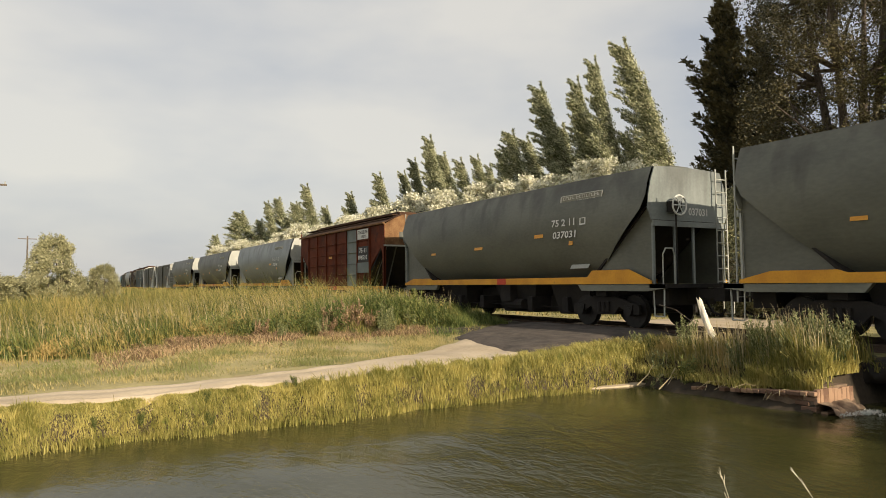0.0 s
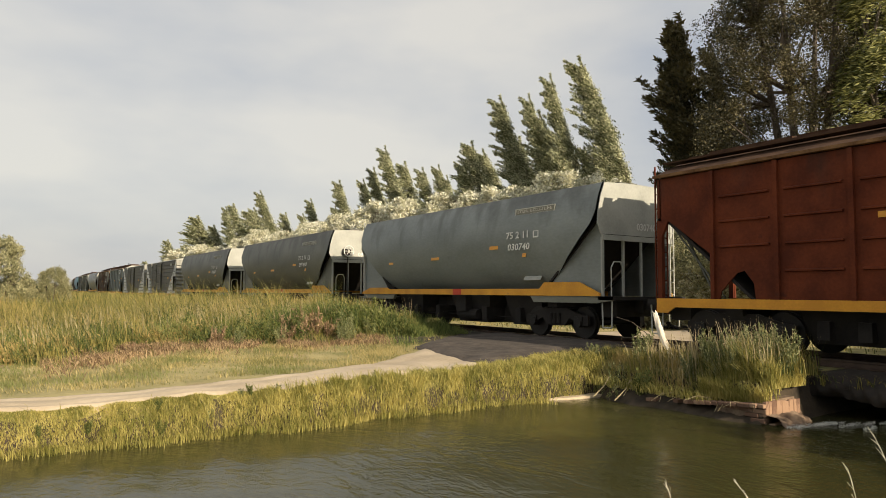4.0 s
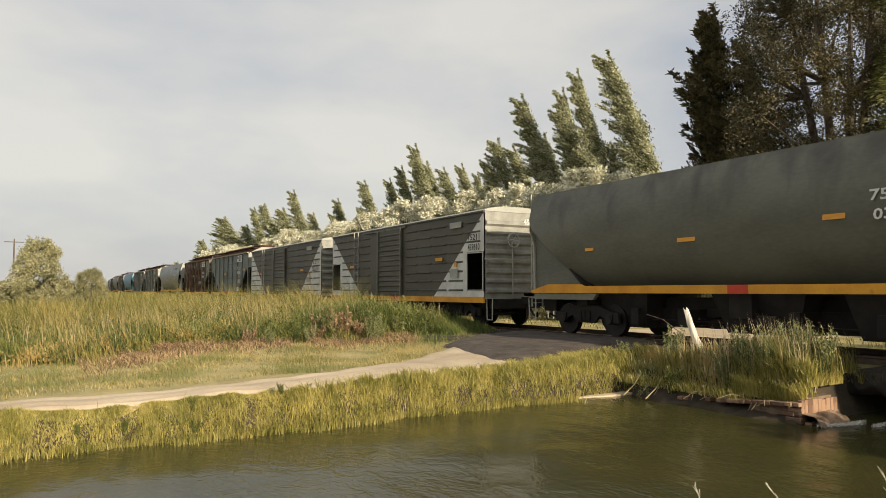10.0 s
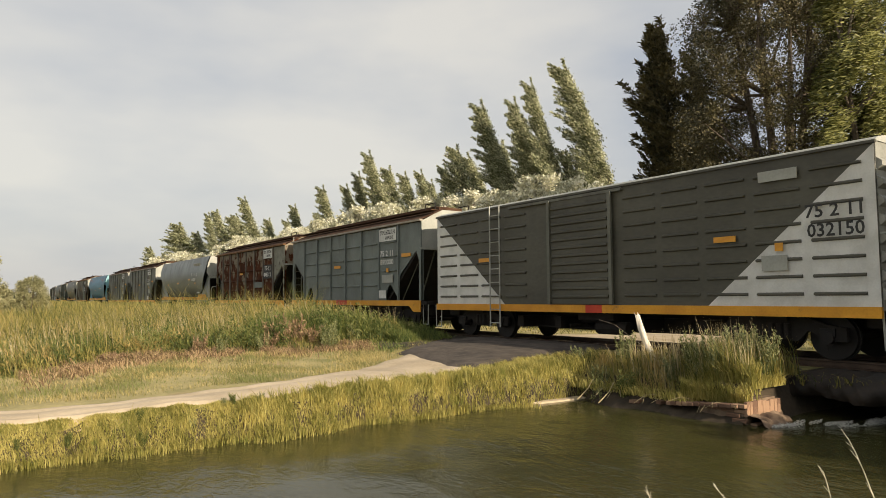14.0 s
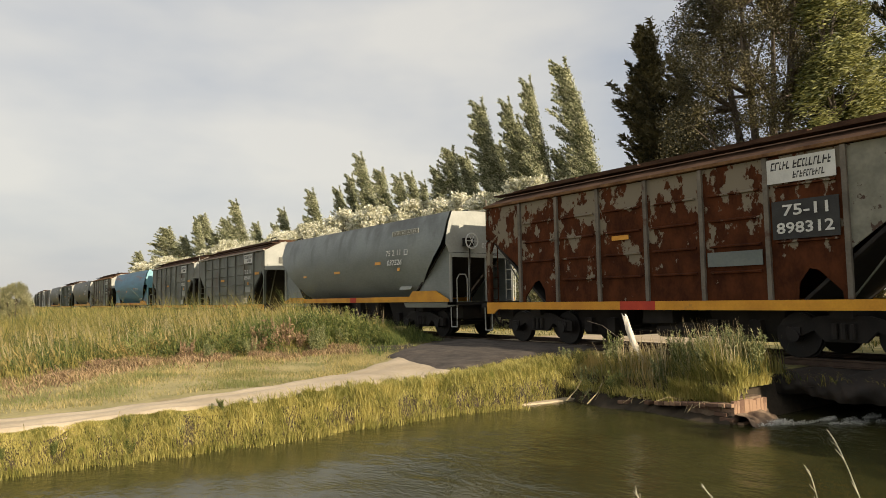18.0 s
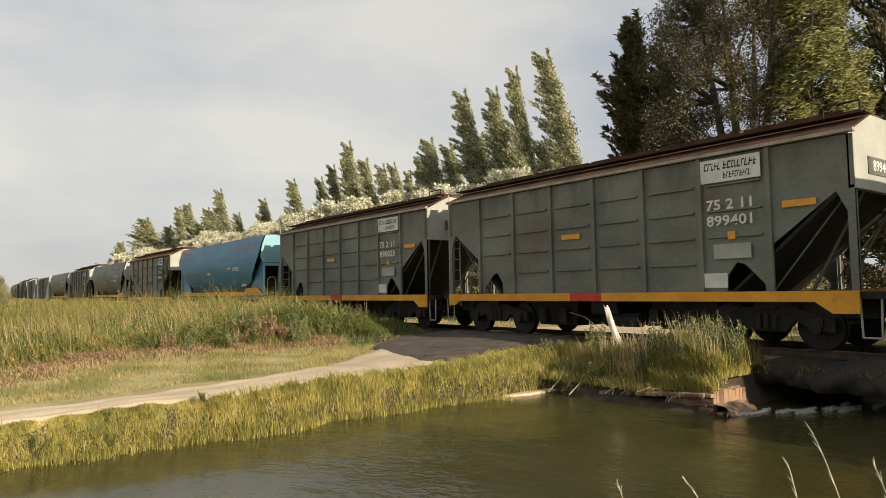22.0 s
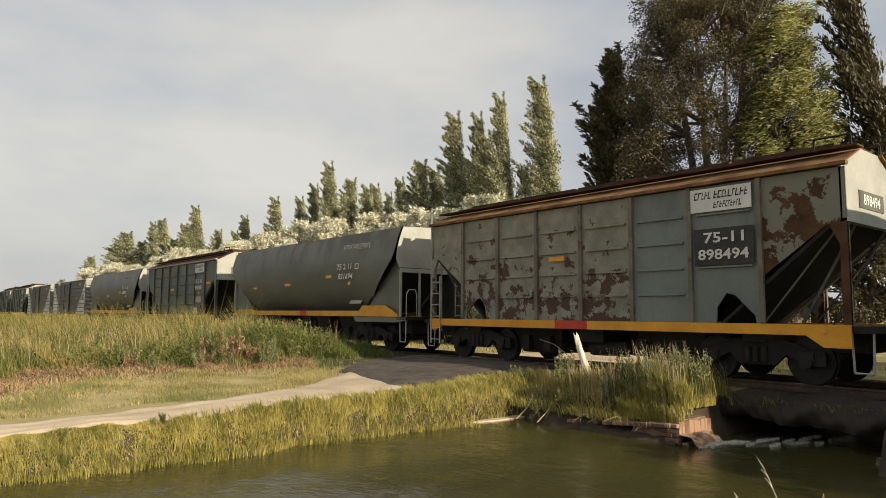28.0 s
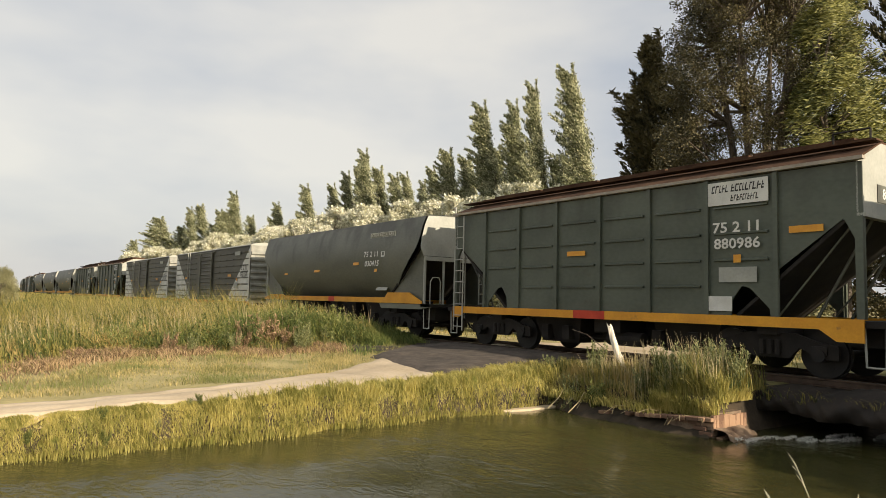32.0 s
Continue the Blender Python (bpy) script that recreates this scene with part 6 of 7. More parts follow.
    n = 3600
    x, y = 10.40 + 0.4 * r.uniform(0, 1, n), GATE_HI + 0.02 + 1.3 * r.uniform(0, 1, n)
    tagged(blades("corner_grass", x, y, np.maximum(height(x, y) - 0.03, -0.55), r.uniform(0.12, 0.42, n), 0.007, (-0.35, -0.1, 0), r, M["grass"], 0.8), "yellowish grass over the brick corner", "grass", kind="stuff")
    n = 420
    x, y = 10.5 + 1.2 * r.uniform(0, 1, n), GATE_HI + 0.1 + 3.2 * r.uniform(0, 1, n)
    tagged(blades("headwall_stalks", x, y, height(x, y) - 0.04, r.uniform(0.6, 1.15, n) * np.interp(y, [6.2, 7.5, 9.4], [1, 0.95, 0.6]), 0.006, (-0.12, 0.05, 0), r, M["straw"], 0.3), "pale seed stalks over the headwall", "grass", kind="stuff")
    n = 1300
    y = GATE_HI + 4.0 * r.uniform(0, 1, n) ** 0.8
    x = np.where(y > 7.2, 10.15 + 0.55 * r.uniform(0, 1, n), 10.40 + 0.2 * r.uniform(0, 1, n))
    tagged(blades("overhang_grass", x, y, np.maximum(height(x, y), -0.62), r.uniform(0.1, 0.36, n), 0.007, (-0.5, 0.1, -0.3), r, M["grass"], 0.8), "grass hanging over the brick headwall", "grass", kind="stuff")
    n = 2600
    x, y = r.uniform(9.6, 13.2, n), r.uniform(1.2, 3.2, n)
    tagged(blades("culvert_weeds", x, y, height(x, y) - 0.03, r.uniform(0.2, 0.75, n), 0.012, (-0.15, 0.1, 0), r, M["weed"], 0.4), "weeds on the bank beside the culvert", "weeds", kind="stuff")
    n = 800
    x, y = r.uniform(10.5, 11.5, n), GATE_HI + r.uniform(0.0, 0.25, n)
    tagged(blades("gate_grass", x, y, np.full(n, -0.30), r.uniform(0.1, 0.34, n), 0.008, (-0.2, -0.4, -0.2), r, M["grass"], 0.7), "grass hanging over the culvert's mouth", "grass", kind="stuff")
    n = 7000
    x, y = r.uniform(9.3, 13.25, n), r.uniform(13.0, 24, n)
    _, far = road_edges(x)
    keep = (y > far + 0.25 + 0.4 * patchy(x, 0 * x, 3.0, 5)) & (r.uniform(size=n) < 1.4 * patchy(x, y, 2.0, 6))
    x, y = x[keep], y[keep]
    tagged(blades("shoulder_grass", x, y, height(x, y) - 0.02, r.uniform(0.06, 0.28, len(x)), 0.008, (-0.3, 0.1, 0), r, M["weed_green"], 0.8), "green grass on the shoulder by the crossing", "grass", kind="stuff")
    n = 1100
    x, y = 11.95 + 0.7 * r.uniform(0, 1, n), r.uniform(2.6, 7.6, n)
    tagged(blades("embankment_grass", x, y, np.full(n, -0.34), r.uniform(0.08, 0.42, n), 0.009, (-0.5, 0.1, -0.5), r, M["weed"], 0.7), "sparse weeds on the embankment's edge", "grass", kind="stuff")
    # dry stems on the near bank
    rng = random.Random(9)
    bm = bmesh.new()
    for b, dip, d, sway in ((66.2, 10.4, 2.6, 6), (64.6, 12.9, 2.5, 2), (57.0, 14.6, 2.7, 9), (52.0, 15.2, 2.5, 3), (70.0, 12.4, 2.7, 4)):
        a, a0 = radians(b), radians(b + sway)
        foot = Vector(((d - 0.25) * math.sin(a0), (d - 0.25) * math.cos(a0), -0.35))
        top = Vector((d * math.sin(a), d * math.cos(a), 1.255 - d * math.tan(radians(dip))))
        m = foot + (top - foot) * 0.5 + Vector((0.03, -0.02, 0.06))
        line = [foot + (m - foot) * k / 4 for k in range(5)]
        for k in range(1, 7):
            u = k / 6
            line.append(m * (1 - u) ** 2 + (foot + (top - foot) * 0.85 + Vector((0.02, -0.01, 0.07))) * 2 * u * (1 - u) + top * u * u)
        for k in range(len(line) - 1):
            rod(bm, line[k], line[k + 1], 0.0021 - 0.00015 * k, 4, 0.0021 - 0.00015 * (k + 1))
        for k in range(4, len(line) - 1):
            for _ in range(2 if k > 7 else 1):
                q = line[k] + (line[k + 1] - line[k]) * rng.uniform(0, 0.9)
                along = (line[k + 1] - line[k]).normalized()
                tip = along * rng.uniform(0.03, 0.06) + Vector((rng.uniform(-0.02, 0.014), rng.uniform(-0.012, 0.02), rng.uniform(-0.01, 0.012)))
                rod(bm, q, q + tip * (1.3 - 0.07 * k), 0.0009, 3, 0.0005)
    tagged(mesh_ob("dry_stems", bm, M["wood"]), "thin dry branching stems on the near bank", "grass", kind="stuff")
    # far hedges at the end of the field
    n = 9000
    t = r.uniform(0, 1, n)
    x = -160 + 330 * t
    y = 420 + 40 * np.sin(9 * t) + r.normal(size=n) * 5
    z = r.uniform(0, 1, n) * (3.0 + 2.2 * np.sin(40 * t) + 1.6 * np.sin(93 * t)).clip(1.2)
    me = leaf_mesh("far_hedge", np.stack([x, y, z], -1), 1.3, M["far"], r)
    tagged(new("far_hedge", me), "distant line of hedges and trees", "hedge", kind="stuff")


build_grass()


def build_herbs():
    """Leafy herbs that stand out singly from the grass."""
    rng = np.random.default_rng(17)

    def herb(stems, h, mat, leaf):
        pts, segs = [], []
        for _ in range(stems):
            a, s = rng.uniform(0, 2 * math.pi), rng.uniform(0.04, 0.34)
            p0 = np.array([0.08 * math.cos(a), 0.08 * math.sin(a), 0])
            p1 = np.array([s * math.cos(a) - 0.08, s * math.sin(a) + 0.05, h * rng.uniform(0.65, 1.05)])
            segs.append((p0, p1, 0.006, 0.003))
            t = rng.uniform(0.15, 1, 60)
            pts.append(p0 + (p1 - p0) * t[:, None] + rng.normal(size=(60, 3)) * 0.026 * (1.25 - t)[:, None])
        return limb_mesh("stem", segs, M["weed"]), leaf_mesh("leaf", np.concatenate(pts), leaf, M[mat], rng, np.array([0, 0, 0.9]), 3.0)
    kinds = [herb(22, 0.9, "weed_grey", 0.021), herb(18, 0.8, "weed_grey", 0.019), herb(16, 0.5, "dock", 0.02), herb(20, 0.8, "weed_leaf", 0.026)]
    spots = [(6.9, 18.9, 0.75, 1), (5.6, 18.6, 0.6, 0), (8.7, 18.5, 0.9, 0), (9.0, 18.8, 0.8, 1), (10.35, 9.2, 0.95, 0), (10.2, 8.7, 0.75, 1), (10.5, 8.8, 0.9, 3), (11.0, 9.3, 0.8, 0), (11.2, 6.8, 0.95, 0), (11.0, 7.0, 1.0, 1), (10.9, 7.6, 0.85, 0), (11.6, 7.0, 0.9, 0), (9.1, 19.4, 1.0, 0), (8.4, 19.9, 0.8, 1), (10.0, 19.3, 0.8, 0), (7.0, 20.0, 0.75, 1), (5.3, 19.9, 0.7, 0), (10.5, 9.5, 0.85, 0), (10.45, 9.75, 0.7, 1), (10.7, 7.9, 0.55, 0), (11.3, 7.8, 0.7, 1), (10.7, 7.3, 0.6, 0),
             (11.3, 6.4, 0.85, 0), (10.7, 10.3, 0.5, 1), (10.6, 6.9, 0.7, 1), (11.9, 7.2, 0.8, 1), (10.8, 3.0, 0.5, 0), (11.4, 2.7, 0.6, 1)]
    hr = random.Random(6)
    for _ in range(26):
        bx = hr.uniform(0.2, 9.4)
        spots.append((bx, float(road_edges(bx)[0]) - hr.uniform(0.1, 0.35), hr.uniform(0.12, 0.26), hr.choice((0, 1, 3, 3))))
    for i, (x, y, s, k) in enumerate(spots):
        t = new("herb")
        for nm, me in zip(("stem", "leaf"), kinds[k]):
            o = new(nm, me)
            o.parent, o["kind"] = t, "stuff"
        t.scale = (s, s, s)
        t.location, t.rotation_euler = (x, y, float(height(x, y)) - 0.03), (0, 0, i * 1.3)
        tagged(t, "grey-green leafy herb among the grass", "herb", "herbs by the railway")
    r = random.Random(4)
    for x, y, sc in ((8.0, 19.7, 1.5), (8.3, 20.1, 1.7), (7.7, 20.2, 1.4), (8.6, 19.5, 1.2), (7.3, 19.6, 1.0), (5.2, 19.4, 0.9)):
        t = new("dry_weed")
        for nm, me in zip(("stem", "leaf"), kinds[2]):
            o = new(nm, me)
            o.parent, o["kind"] = t, "stuff"
        t.scale = (sc, sc, sc * 1.25)
        t.location, t.rotation_euler = (x, y, float(height(x, y)) - 0.02), (0, 0, 9 * x)
        tagged(t, "tall reddish-brown dead weed among the green ones", "weed", "dead weeds in the belt")
    for i in range(34):
        x = r.uniform(1.5, 9.8)
        y = float(weed_front(x)) + r.choice((0.5, 0.0, -0.6, -1.2)) + r.uniform(-0.9, 0.8)
        t = new("dry_weed")
        for nm, me in zip(("stem", "leaf"), kinds[2]):
            o = new(nm, me)
            o.parent, o["kind"] = t, "stuff"
        s = r.uniform(0.35, 0.75)
        t.scale = (s * 1.4, s * 1.4, s * 0.75)
        t.location, t.rotation_euler = (x, y, float(height(x, y)) - 0.02), (0, 0, r.uniform(0, 6))
        tagged(t, "dry reddish-brown weed at the field's edge", "weed", "dry weeds beside the road")


build_herbs()

# ---- fence post, poles, culvert ----


def build_post():
    bm = bmesh.new()
    rng = random.Random(2)
    a, b = Vector((11.6, 8.86, -0.35)), Vector((11.6, 9.42, 0.86))
    rings, k = [], 9
    d = (b - a).normalized()
    u = d.orthogonal().normalized()
    w = d.cross(u)
    for i in range(k):
        t = i / (k - 1)
        c = a + (b - a) * t + Vector((0, 0.05 * math.sin(3 * t), 0))
        rad = 0.078 * (1 - 0.28 * t - 0.35 * max(0, t - 0.8))
        rings.append([bm.verts.new(c + rad * rng.uniform(0.75, 1.15) * (math.cos(q) * u + math.sin(q) * w) + d * (rng.uniform(-0.09, 0.06) if i == k - 1 else 0)) for q in (2 * math.pi * j / 9 for j in range(9))])
    for p, q in zip(rings, rings[1:]):
        for j in range(9):
            bm.faces.new((p[j], p[(j + 1) % 9], q[(j + 1) % 9], q[j]))
    bm.faces.new(rings[-1])
    tagged(mesh_ob("wooden_post", bm, M["wood"], smooth=False), "bleached leaning wooden post with a splintered top", "post")
    bm = bmesh.new()
    pipe(bm, [(11.55, 8.9, -0.3), (11.5, 9.3, 0.25), (11.45, 9.9, 0.62), (11.4, 10.3, 0.72)], 0.008, 4)
    pipe(bm, [(11.5, 9.3, 0.25), (11.48, 9.75, 0.3), (11.4, 10.2, 0.27)], 0.006, 4)
    tagged(mesh_ob("dry_twig", bm, M["bark"]), "bare dry twig beside the wooden post", "twig")


build_post()


def build_poles():
    for x, y, h in ((-3.9, 54.0, 9.0), (-3.0, 113.0, 9.0), (-2.2, 172.0, 9.0)):
        p = new("utility_pole")
        p.location = (x, y, -0.4)
        bm = bmesh.new()
        rod(bm, (0, 0, 0), (0, 0, h), 0.13, 8, 0.09)
        part("pole", bm, M["bark"], p)
        bm = bmesh.new()
        box(bm, -1.2, 1.2, -0.05, 0.05, h - 0.5, h - 0.38)
        part("crossarm", bm, M["bark"], p)
        for d in (-1.1, 0.0, 1.1):
            bm = bmesh.new()
            rod(bm, (d, 0, h - 0.38), (d, 0, h - 0.22), 0.04, 6)
            part("insulator", bm, M["grey_light"], p)
        tagged(p, "wooden utility pole with a crossarm in the field", "utility pole", "utility poles")

    bm = bmesh.new()
    rod(bm, (-1.15, 25.0, -0.4), (-1.75, 25.2, 2.0), 0.016, 6)
    tagged(mesh_ob("leaning_stake", bm, M["straw"]), "pale leaning stake in the tall weeds", "stake")
    s = new("field_sign")
    s.location = (-0.95, 52.0, -0.4)
    bm = bmesh.new()
    rod(bm, (0, 0, 0), (0, 0, 1.6), 0.04, 6)
    part("sign_post", bm, M["wood"], s)
    bm = bmesh.new()
    box(bm, -0.25, 0.25, -0.05, -0.02, 1.3, 1.75)
    part("sign_board", bm, M["white"], s, "small white board")
    tagged(s, "small white sign board on a post in the field", "sign")


build_poles()


def build_culvert():
    """Brick headwall along the line with an opening under the track."""
    wall = new("culvert_headwall")
    tagged(wall, "weathered brick headwall of the culvert", "headwall", kind="structure")
    # far_side_core takes the near-black colour that stands in for shade.
    for nm, b, mt in (("core", (WALL_X - 0.14, WALL_X + 0.22, GATE_HI + 0.03, 7.1, -1.5, -0.62), "mortar"), ("lit_end_core", (WALL_X + 0.02, WALL_X + 0.72, GATE_HI + 0.03, GATE_HI + 0.25, -1.5, -0.46), "mortar"),
                      ("far_side_core", (WALL_X + 0.1, 16.6, GATE_LO - 0.25, GATE_LO - 0.03, -1.5, -0.43), "shaded_earth")):
        bm = bmesh.new()
        box(bm, *b)
        part(nm, bm, M[mt], wall)
    xs, vs = np.linspace(WALL_X - 0.16, WALL_X + 0.85, 36), np.linspace(0, 1, 14)
    X, V = np.meshgrid(xs, vs, indexing="ij")
    lump = 0.04 * np.sin(11 * X + 3 * V) + 0.025 * np.sin(23 * X - 8 * V) + 0.02 * np.sin(41 * X + 15 * V)
    Y = GATE_HI + 0.05 - (0.5 + lump - 0.25 * step(WALL_X + 0.35, WALL_X + 0.85, X)) * V
    Z = -0.68 - 0.25 * V ** 1.6 + 0.5 * lump * np.sin(math.pi * V)
    k = (np.arange(len(xs) - 1)[:, None] * len(vs) + np.arange(len(vs) - 1)[None]).ravel()
    o = new("footing", quick_mesh("footing", np.stack([X, Y, Z], -1).reshape(-1, 3), np.stack([k, k + 1, k + len(vs) + 1, k + len(vs)], -1), M["mortar"], True))
    o.parent, o["label"] = wall, "worn lumpy footing of the corner"
    rng = random.Random(8)
    L, H, D = 0.235, 0.062, 0.11
    bm = bmesh.new()
    box(bm, -D / 2, D / 2, -L / 2, L / 2, -H / 2, H / 2)
    bmesh.ops.bevel(bm, geom=bm.edges[:], offset=0.007, segments=1, affect="EDGES")
    me = bpy.data.meshes.new("brick")
    bm.to_mesh(me)
    bm.free()
    me.materials.append(M["brick"])

    def brick(x, y, z, turn=0.0):
        o = new("brick", me)
        o.parent = wall
        o.matrix_basis = pose(x + rng.uniform(-0.008, 0.008), y + rng.uniform(-0.006, 0.006), z, rng.uniform(-1, 1), rng.uniform(-1, 1), turn + rng.uniform(-2, 2))
    # a broken coping of headers along the bank, lowest where it runs into the earth
    y = GATE_HI + 0.06
    while y < 8.5:
        z = float(np.interp(y, [6.2, 6.6, 7.6, 8.5], [-0.545, -0.575, -0.66, -0.74]))
        if rng.random() < np.interp(y, [6.2, 7.2, 8.5], [1.0, 0.85, 0.45]):
            brick(WALL_X - 0.13 + rng.uniform(-0.03, 0.03), y, z, 90 + rng.uniform(-4, 4))
        y += 0.116
    for j in range(3):
        y = GATE_HI + 0.12 + 0.12 * (j % 2)
        while y < 6.95 - 0.2 * j:
            if rng.random() < 0.8:
                brick(WALL_X - 0.10 - 0.03 * j, y, -0.64 - j * 0.073)
            y += 0.247
    # bricks standing on end in the corner's sunny face, lying ones below
    x = WALL_X - 0.1
    while x < WALL_X + 0.8:
        o = new("brick", me)
        o.parent = wall
        o.matrix_basis = pose(x, GATE_HI + 0.02 + rng.uniform(-0.012, 0.012), -0.60 - 0.03 * (x - WALL_X) + rng.uniform(-0.015, 0.01), 90 + rng.uniform(-2, 2), 0, 90 + rng.uniform(-3, 3)) @ Matrix.Rotation(radians(90), 4, "Y")
        x += 0.073
    for j in range(2):
        x = WALL_X + 0.02 + (0.12 if j % 2 else 0.0)
        while x < WALL_X + 0.9:
            if rng.random() < 0.8:
                brick(x, GATE_HI - 0.06 + 0.03 * j, -0.85 + j * 0.075, 90)
            x += 0.247
    bm = bmesh.new()
    prism(bm, 2, -0.95, -0.815, [(8.9, 9.9), (9.6, 9.76), (10.42, 9.74), (10.42, 10.2), (9.0, 10.25)])
    tagged(mesh_ob("concrete_ledge", bm, M["dirt"]), "pale concrete ledge at the water's edge", "ledge", kind="structure")


build_culvert()


def build_bank_toe():
    """Lumpy dark earth that slopes from the coping down into the water."""
    ys, vs = np.linspace(6.25, 10.0, 90), np.linspace(0, 1, 12)
    Y, V = np.meshgrid(ys, vs, indexing="ij")
    lump = 0.05 * np.sin(4.3 * Y + 2 * V) + 0.03 * np.sin(9.7 * Y + 7 * V) + 0.02 * np.sin(21 * Y - 9 * V)
    X = WALL_X + 0.12 - (0.62 + lump) * V ** 0.8 * np.interp(Y, [6.25, 6.6, 9.3, 10.0], [0.72, 1, 1, 0.35])
    Z = np.interp(Y, [6.25, 7.6, 8.6, 10], [-0.63, -0.70, -0.62, -0.62]) - 0.36 * V ** 1.5 + 0.4 * lump * (1 - V)
    n = len(vs)
    i = (np.arange(len(ys) - 1)[:, None] * n + np.arange(n - 1)[None]).ravel()
    me = quick_mesh("bank_toe", np.stack([X, Y, Z], -1).reshape(-1, 3), np.stack([i, i + n, i + n + 1, i + 1], -1), M["bank_face"], True)
    tagged(new("bank_toe", me), "dark eroded earth bank at the waterline", "bank", kind="structure")
    bm = bmesh.new()
    rng = random.Random(21)
    for k in range(16):
        y = rng.uniform(6.5, 9.6)
        p = Vector((WALL_X - 0.1, y, -0.55 - 0.05 * rng.random()))
        q = p + Vector((rng.uniform(-0.35, -0.12), rng.uniform(-0.25, 0.3), rng.uniform(-0.2, 0.02)))
        m = (p + q) / 2 + Vector((0, 0, 0.06))
        rod(bm, p, m, 0.007, 4)
        rod(bm, m, q, 0.006, 4, 0.003)
    for y in (9.05, 9.6):
        pipe(bm, [(WALL_X - 0.05, y, -0.45), (WALL_X - 0.3, y - 0.1, -0.6), (WALL_X - 0.55, y - 0.05, -0.8)], 0.011, 5)
    tagged(mesh_ob("dead_stalks", bm, M["straw"]), "dead stalks and roots hanging from the bank", "roots", kind="stuff")


build_bank_toe()


def build_embankment():
    """Uneven earth shoulder that hides the slab's edge over the culvert."""
    ys, vs = np.linspace(2.4, 7.6, 70), np.linspace(0, 1, 14)
    Y, V = np.meshgrid(ys, vs, indexing="ij")
    a = -0.35 + 2.1 * V
    lump = 0.03 * np.sin(5.1 * Y + 3 * V) + 0.015 * np.sin(11.3 * Y + 9 * V) + 0.012 * np.sin(23 * Y - 14 * V)
    rad = 0.40 + 1.3 * lump + 0.05 * np.sin(1.7 * Y)
    X = 12.75 - 1.35 * rad * np.cos(a) * 1.6
    Z = -0.42 + 0.8 * rad * np.sin(a)
    n = len(vs)
    i = (np.arange(len(ys) - 1)[:, None] * n + np.arange(n - 1)[None]).ravel()
    # Near-black colour carries the shade that lies on this shoulder.
    me = quick_mesh("embankment", np.stack([X, Y, Z], -1).reshape(-1, 3), np.stack([i, i + n, i + n + 1, i + 1], -1), M["shaded_earth"], True)
    tagged(new("embankment", me), "lumpy earth shoulder of the railway, shade put into its colour", "embankment", kind="structure")


build_embankment()



def build_stones():
    rng = random.Random(12)
    for k in range(10):
        bm = bmesh.new()
        bmesh.ops.create_icosphere(bm, subdivisions=2, radius=rng.uniform(0.07, 0.17))
        for v in bm.verts:
            v.co *= rng.uniform(0.8, 1.15)
            v.co.z *= 0.65
        o = mesh_ob("stone", bm, M["concrete"] if k % 3 else M["mud"])
        o.location = (rng.uniform(10.5, 11.6), rng.uniform(3.15, 3.42), -0.84 + 0.05 * (k % 4))
        o.rotation_euler = (0, 0, rng.uniform(0, 6))
        tagged(o, "rough stone at the mouth of the culvert", "stone", "stones at the culvert")


build_stones()


def build_foam():
    rng = np.random.default_rng(5)
    made = []
    for k in range(20):
        cx, cy = 10.55 + 0.13 * k, 5.75 - 0.05 * k + rng.uniform(-0.28, 0.22)
        n = 170
        a = rng.uniform(0, 2 * math.pi, n)
        rr = np.sqrt(rng.uniform(0, 1, n))
        at = np.stack([0.26 * rr * np.cos(a), 0.06 * rr * np.sin(a), rng.uniform(-0.005, 0.03, n)], -1)
        me = leaf_mesh("foam_patch", at, 0.012, M["white"], rng, np.array([1.6, 0, 0.0]), 2.2)
        o = new("foam_patch", me)
        o.location = (cx, cy, WATER_Z + 0.01)
        tagged(o, "patch of white foam where water enters the culvert", "foam", "foam at the culvert", "stuff")
        made.append(o)
    return made


FOAM = build_foam()


# ---- motion ----


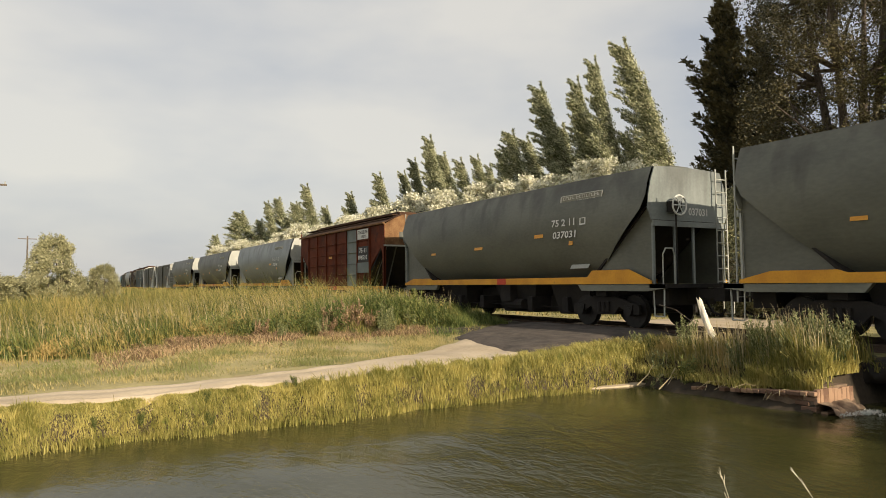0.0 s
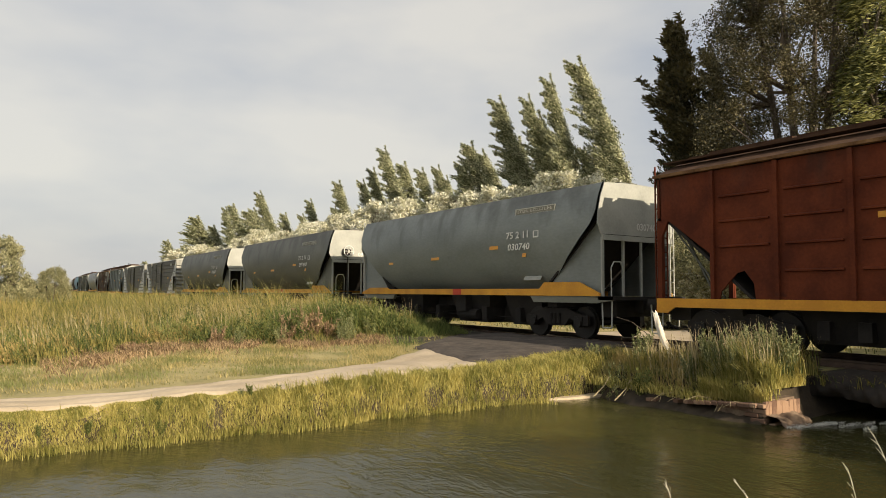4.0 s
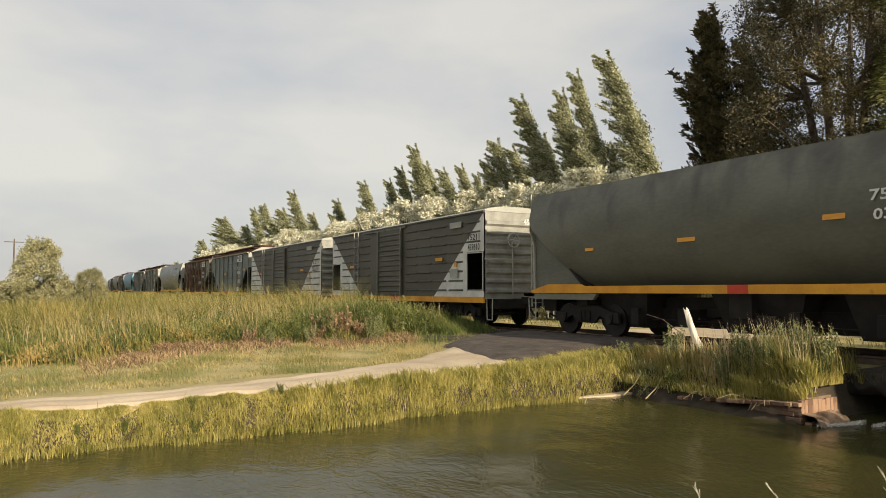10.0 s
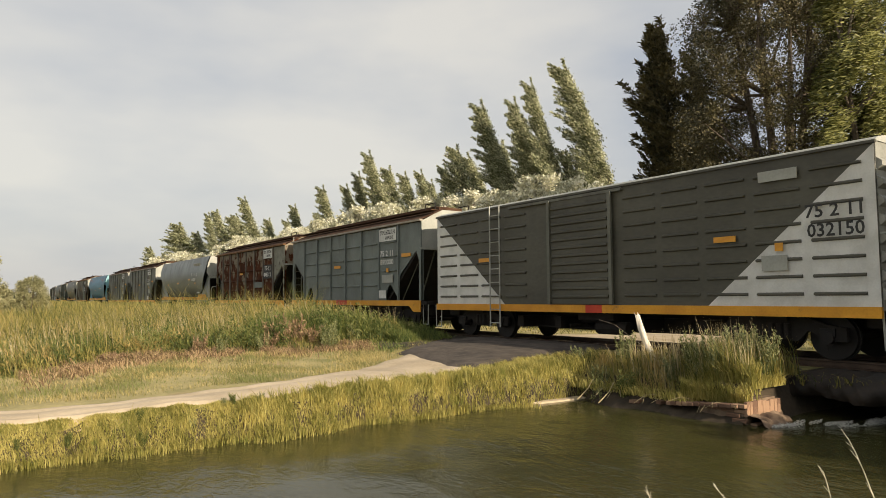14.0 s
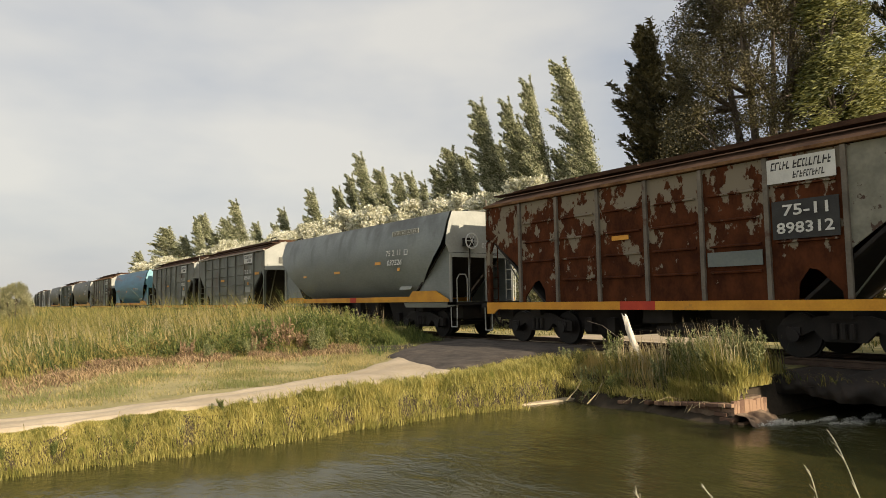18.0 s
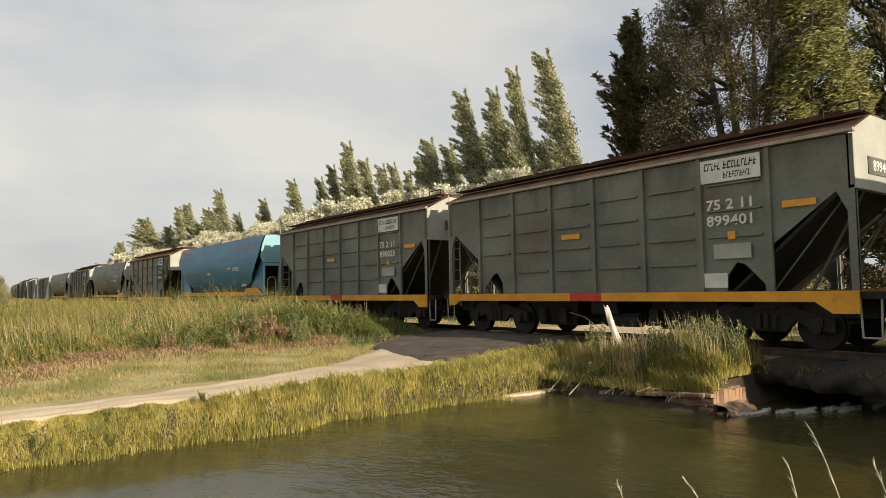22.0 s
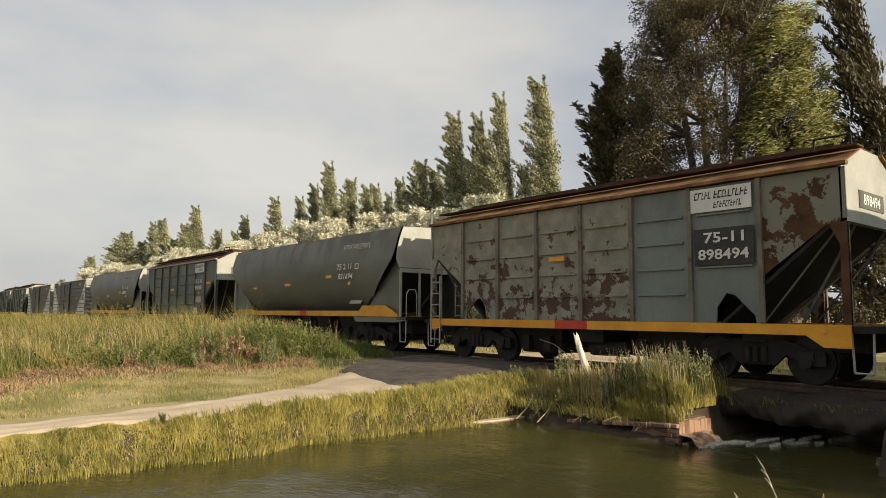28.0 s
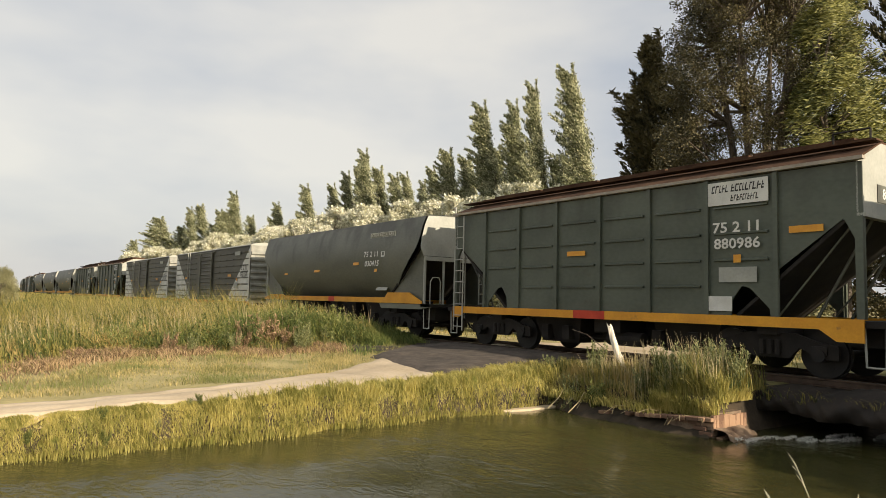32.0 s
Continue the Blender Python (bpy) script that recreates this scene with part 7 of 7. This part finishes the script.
def motions():
    for w, mid in WAGONS:
        rows = []
        for i in range(33):
            x, y, h = on_line(mid - SPEED * i)
            rows.append((float(i), pose(x, y, 0, 0, 0, h)))
        walk(w, rows)
        # wheels roll while the wagon is near
        t0, t1 = max(0.0, (mid - 45) / SPEED), min(32.0, (mid + 8) / SPEED)
        if t1 <= 0.3 or t0 >= 31.7:
            continue
        n = max(1, int((t1 - t0) * 12))
        for c in w.children:
            if not c.name.startswith("wheelset"):
                continue
            at, rows = c.location.copy(), []
            for k in range(n + 1):
                t = t0 + (t1 - t0) * k / n
                rows.append((t, Matrix.Translation(at) @ Matrix.Rotation(SPEED * (t - t0) / WHEEL_R, 4, "X")))
            if t0 > 0:
                rows.insert(0, (0.0, rows[0][1]))
            if t1 < 32:
                rows.append((32.0, rows[-1][1]))
            walk(c, rows)
    walk(WATER, [(0.0, pose(0, 0, WATER_Z)), (16.0, pose(-5, 0, WATER_Z)), (32.0, pose(-10, 0, WATER_Z))])
    for k, o in enumerate(FOAM):
        at = o.location.copy()
        walk(o, [(i * 0.5, pose(at.x + 0.09 * math.sin(2.1 * i + k), at.y + 0.05 * math.sin(1.3 * i + 2 * k), at.z + 0.012 * math.sin(1.9 * i + k), 0, 0, 12 * math.sin(0.8 * i + k))) for i in range(65)])
    for tree, at, size, turn in SWAY:
        rows = []
        for i in range(65):
            t = i * 0.5
            lean = float(np.interp(t, [0, 4, 9, 13, 17, 20, 23, 28, 30, 32], [0.5, 0.8, 0.7, 0.8, 0.4, 0.4, 0.3, 0, 0.1, 0.2]))
            lean = size * (lean + 0.4 * math.sin(1.7 * t + at[1]) + 0.25 * math.sin(3.1 * t + 2 * at[0]))
            m = Matrix.Translation(at) @ Matrix.Rotation(radians(lean), 4, Vector((-0.8, -0.6, 0))) @ Matrix.Rotation(radians(turn), 4, "Z")
            rows.append((t, m))
        walk(tree, rows)
    for tip, at, k, size in TIPS:
        rows = []
        for i in range(65):
            t = i * 0.5
            lean = float(np.interp(t, [0, 4, 9, 13, 17, 20, 23, 28, 30, 32], [8, 11, 12, 11, 7, 6, 6, 1, 3.5, 4]))
            lean += 1.2 * math.sin(1.9 * t + k) + 0.9 * math.sin(3.7 * t + 2 * k)
            rows.append((t, Matrix.Translation(at) @ Matrix.Rotation(radians(size * lean), 4, Vector((-0.8, -0.6, 0)))))
        walk(tip, rows)


motions()
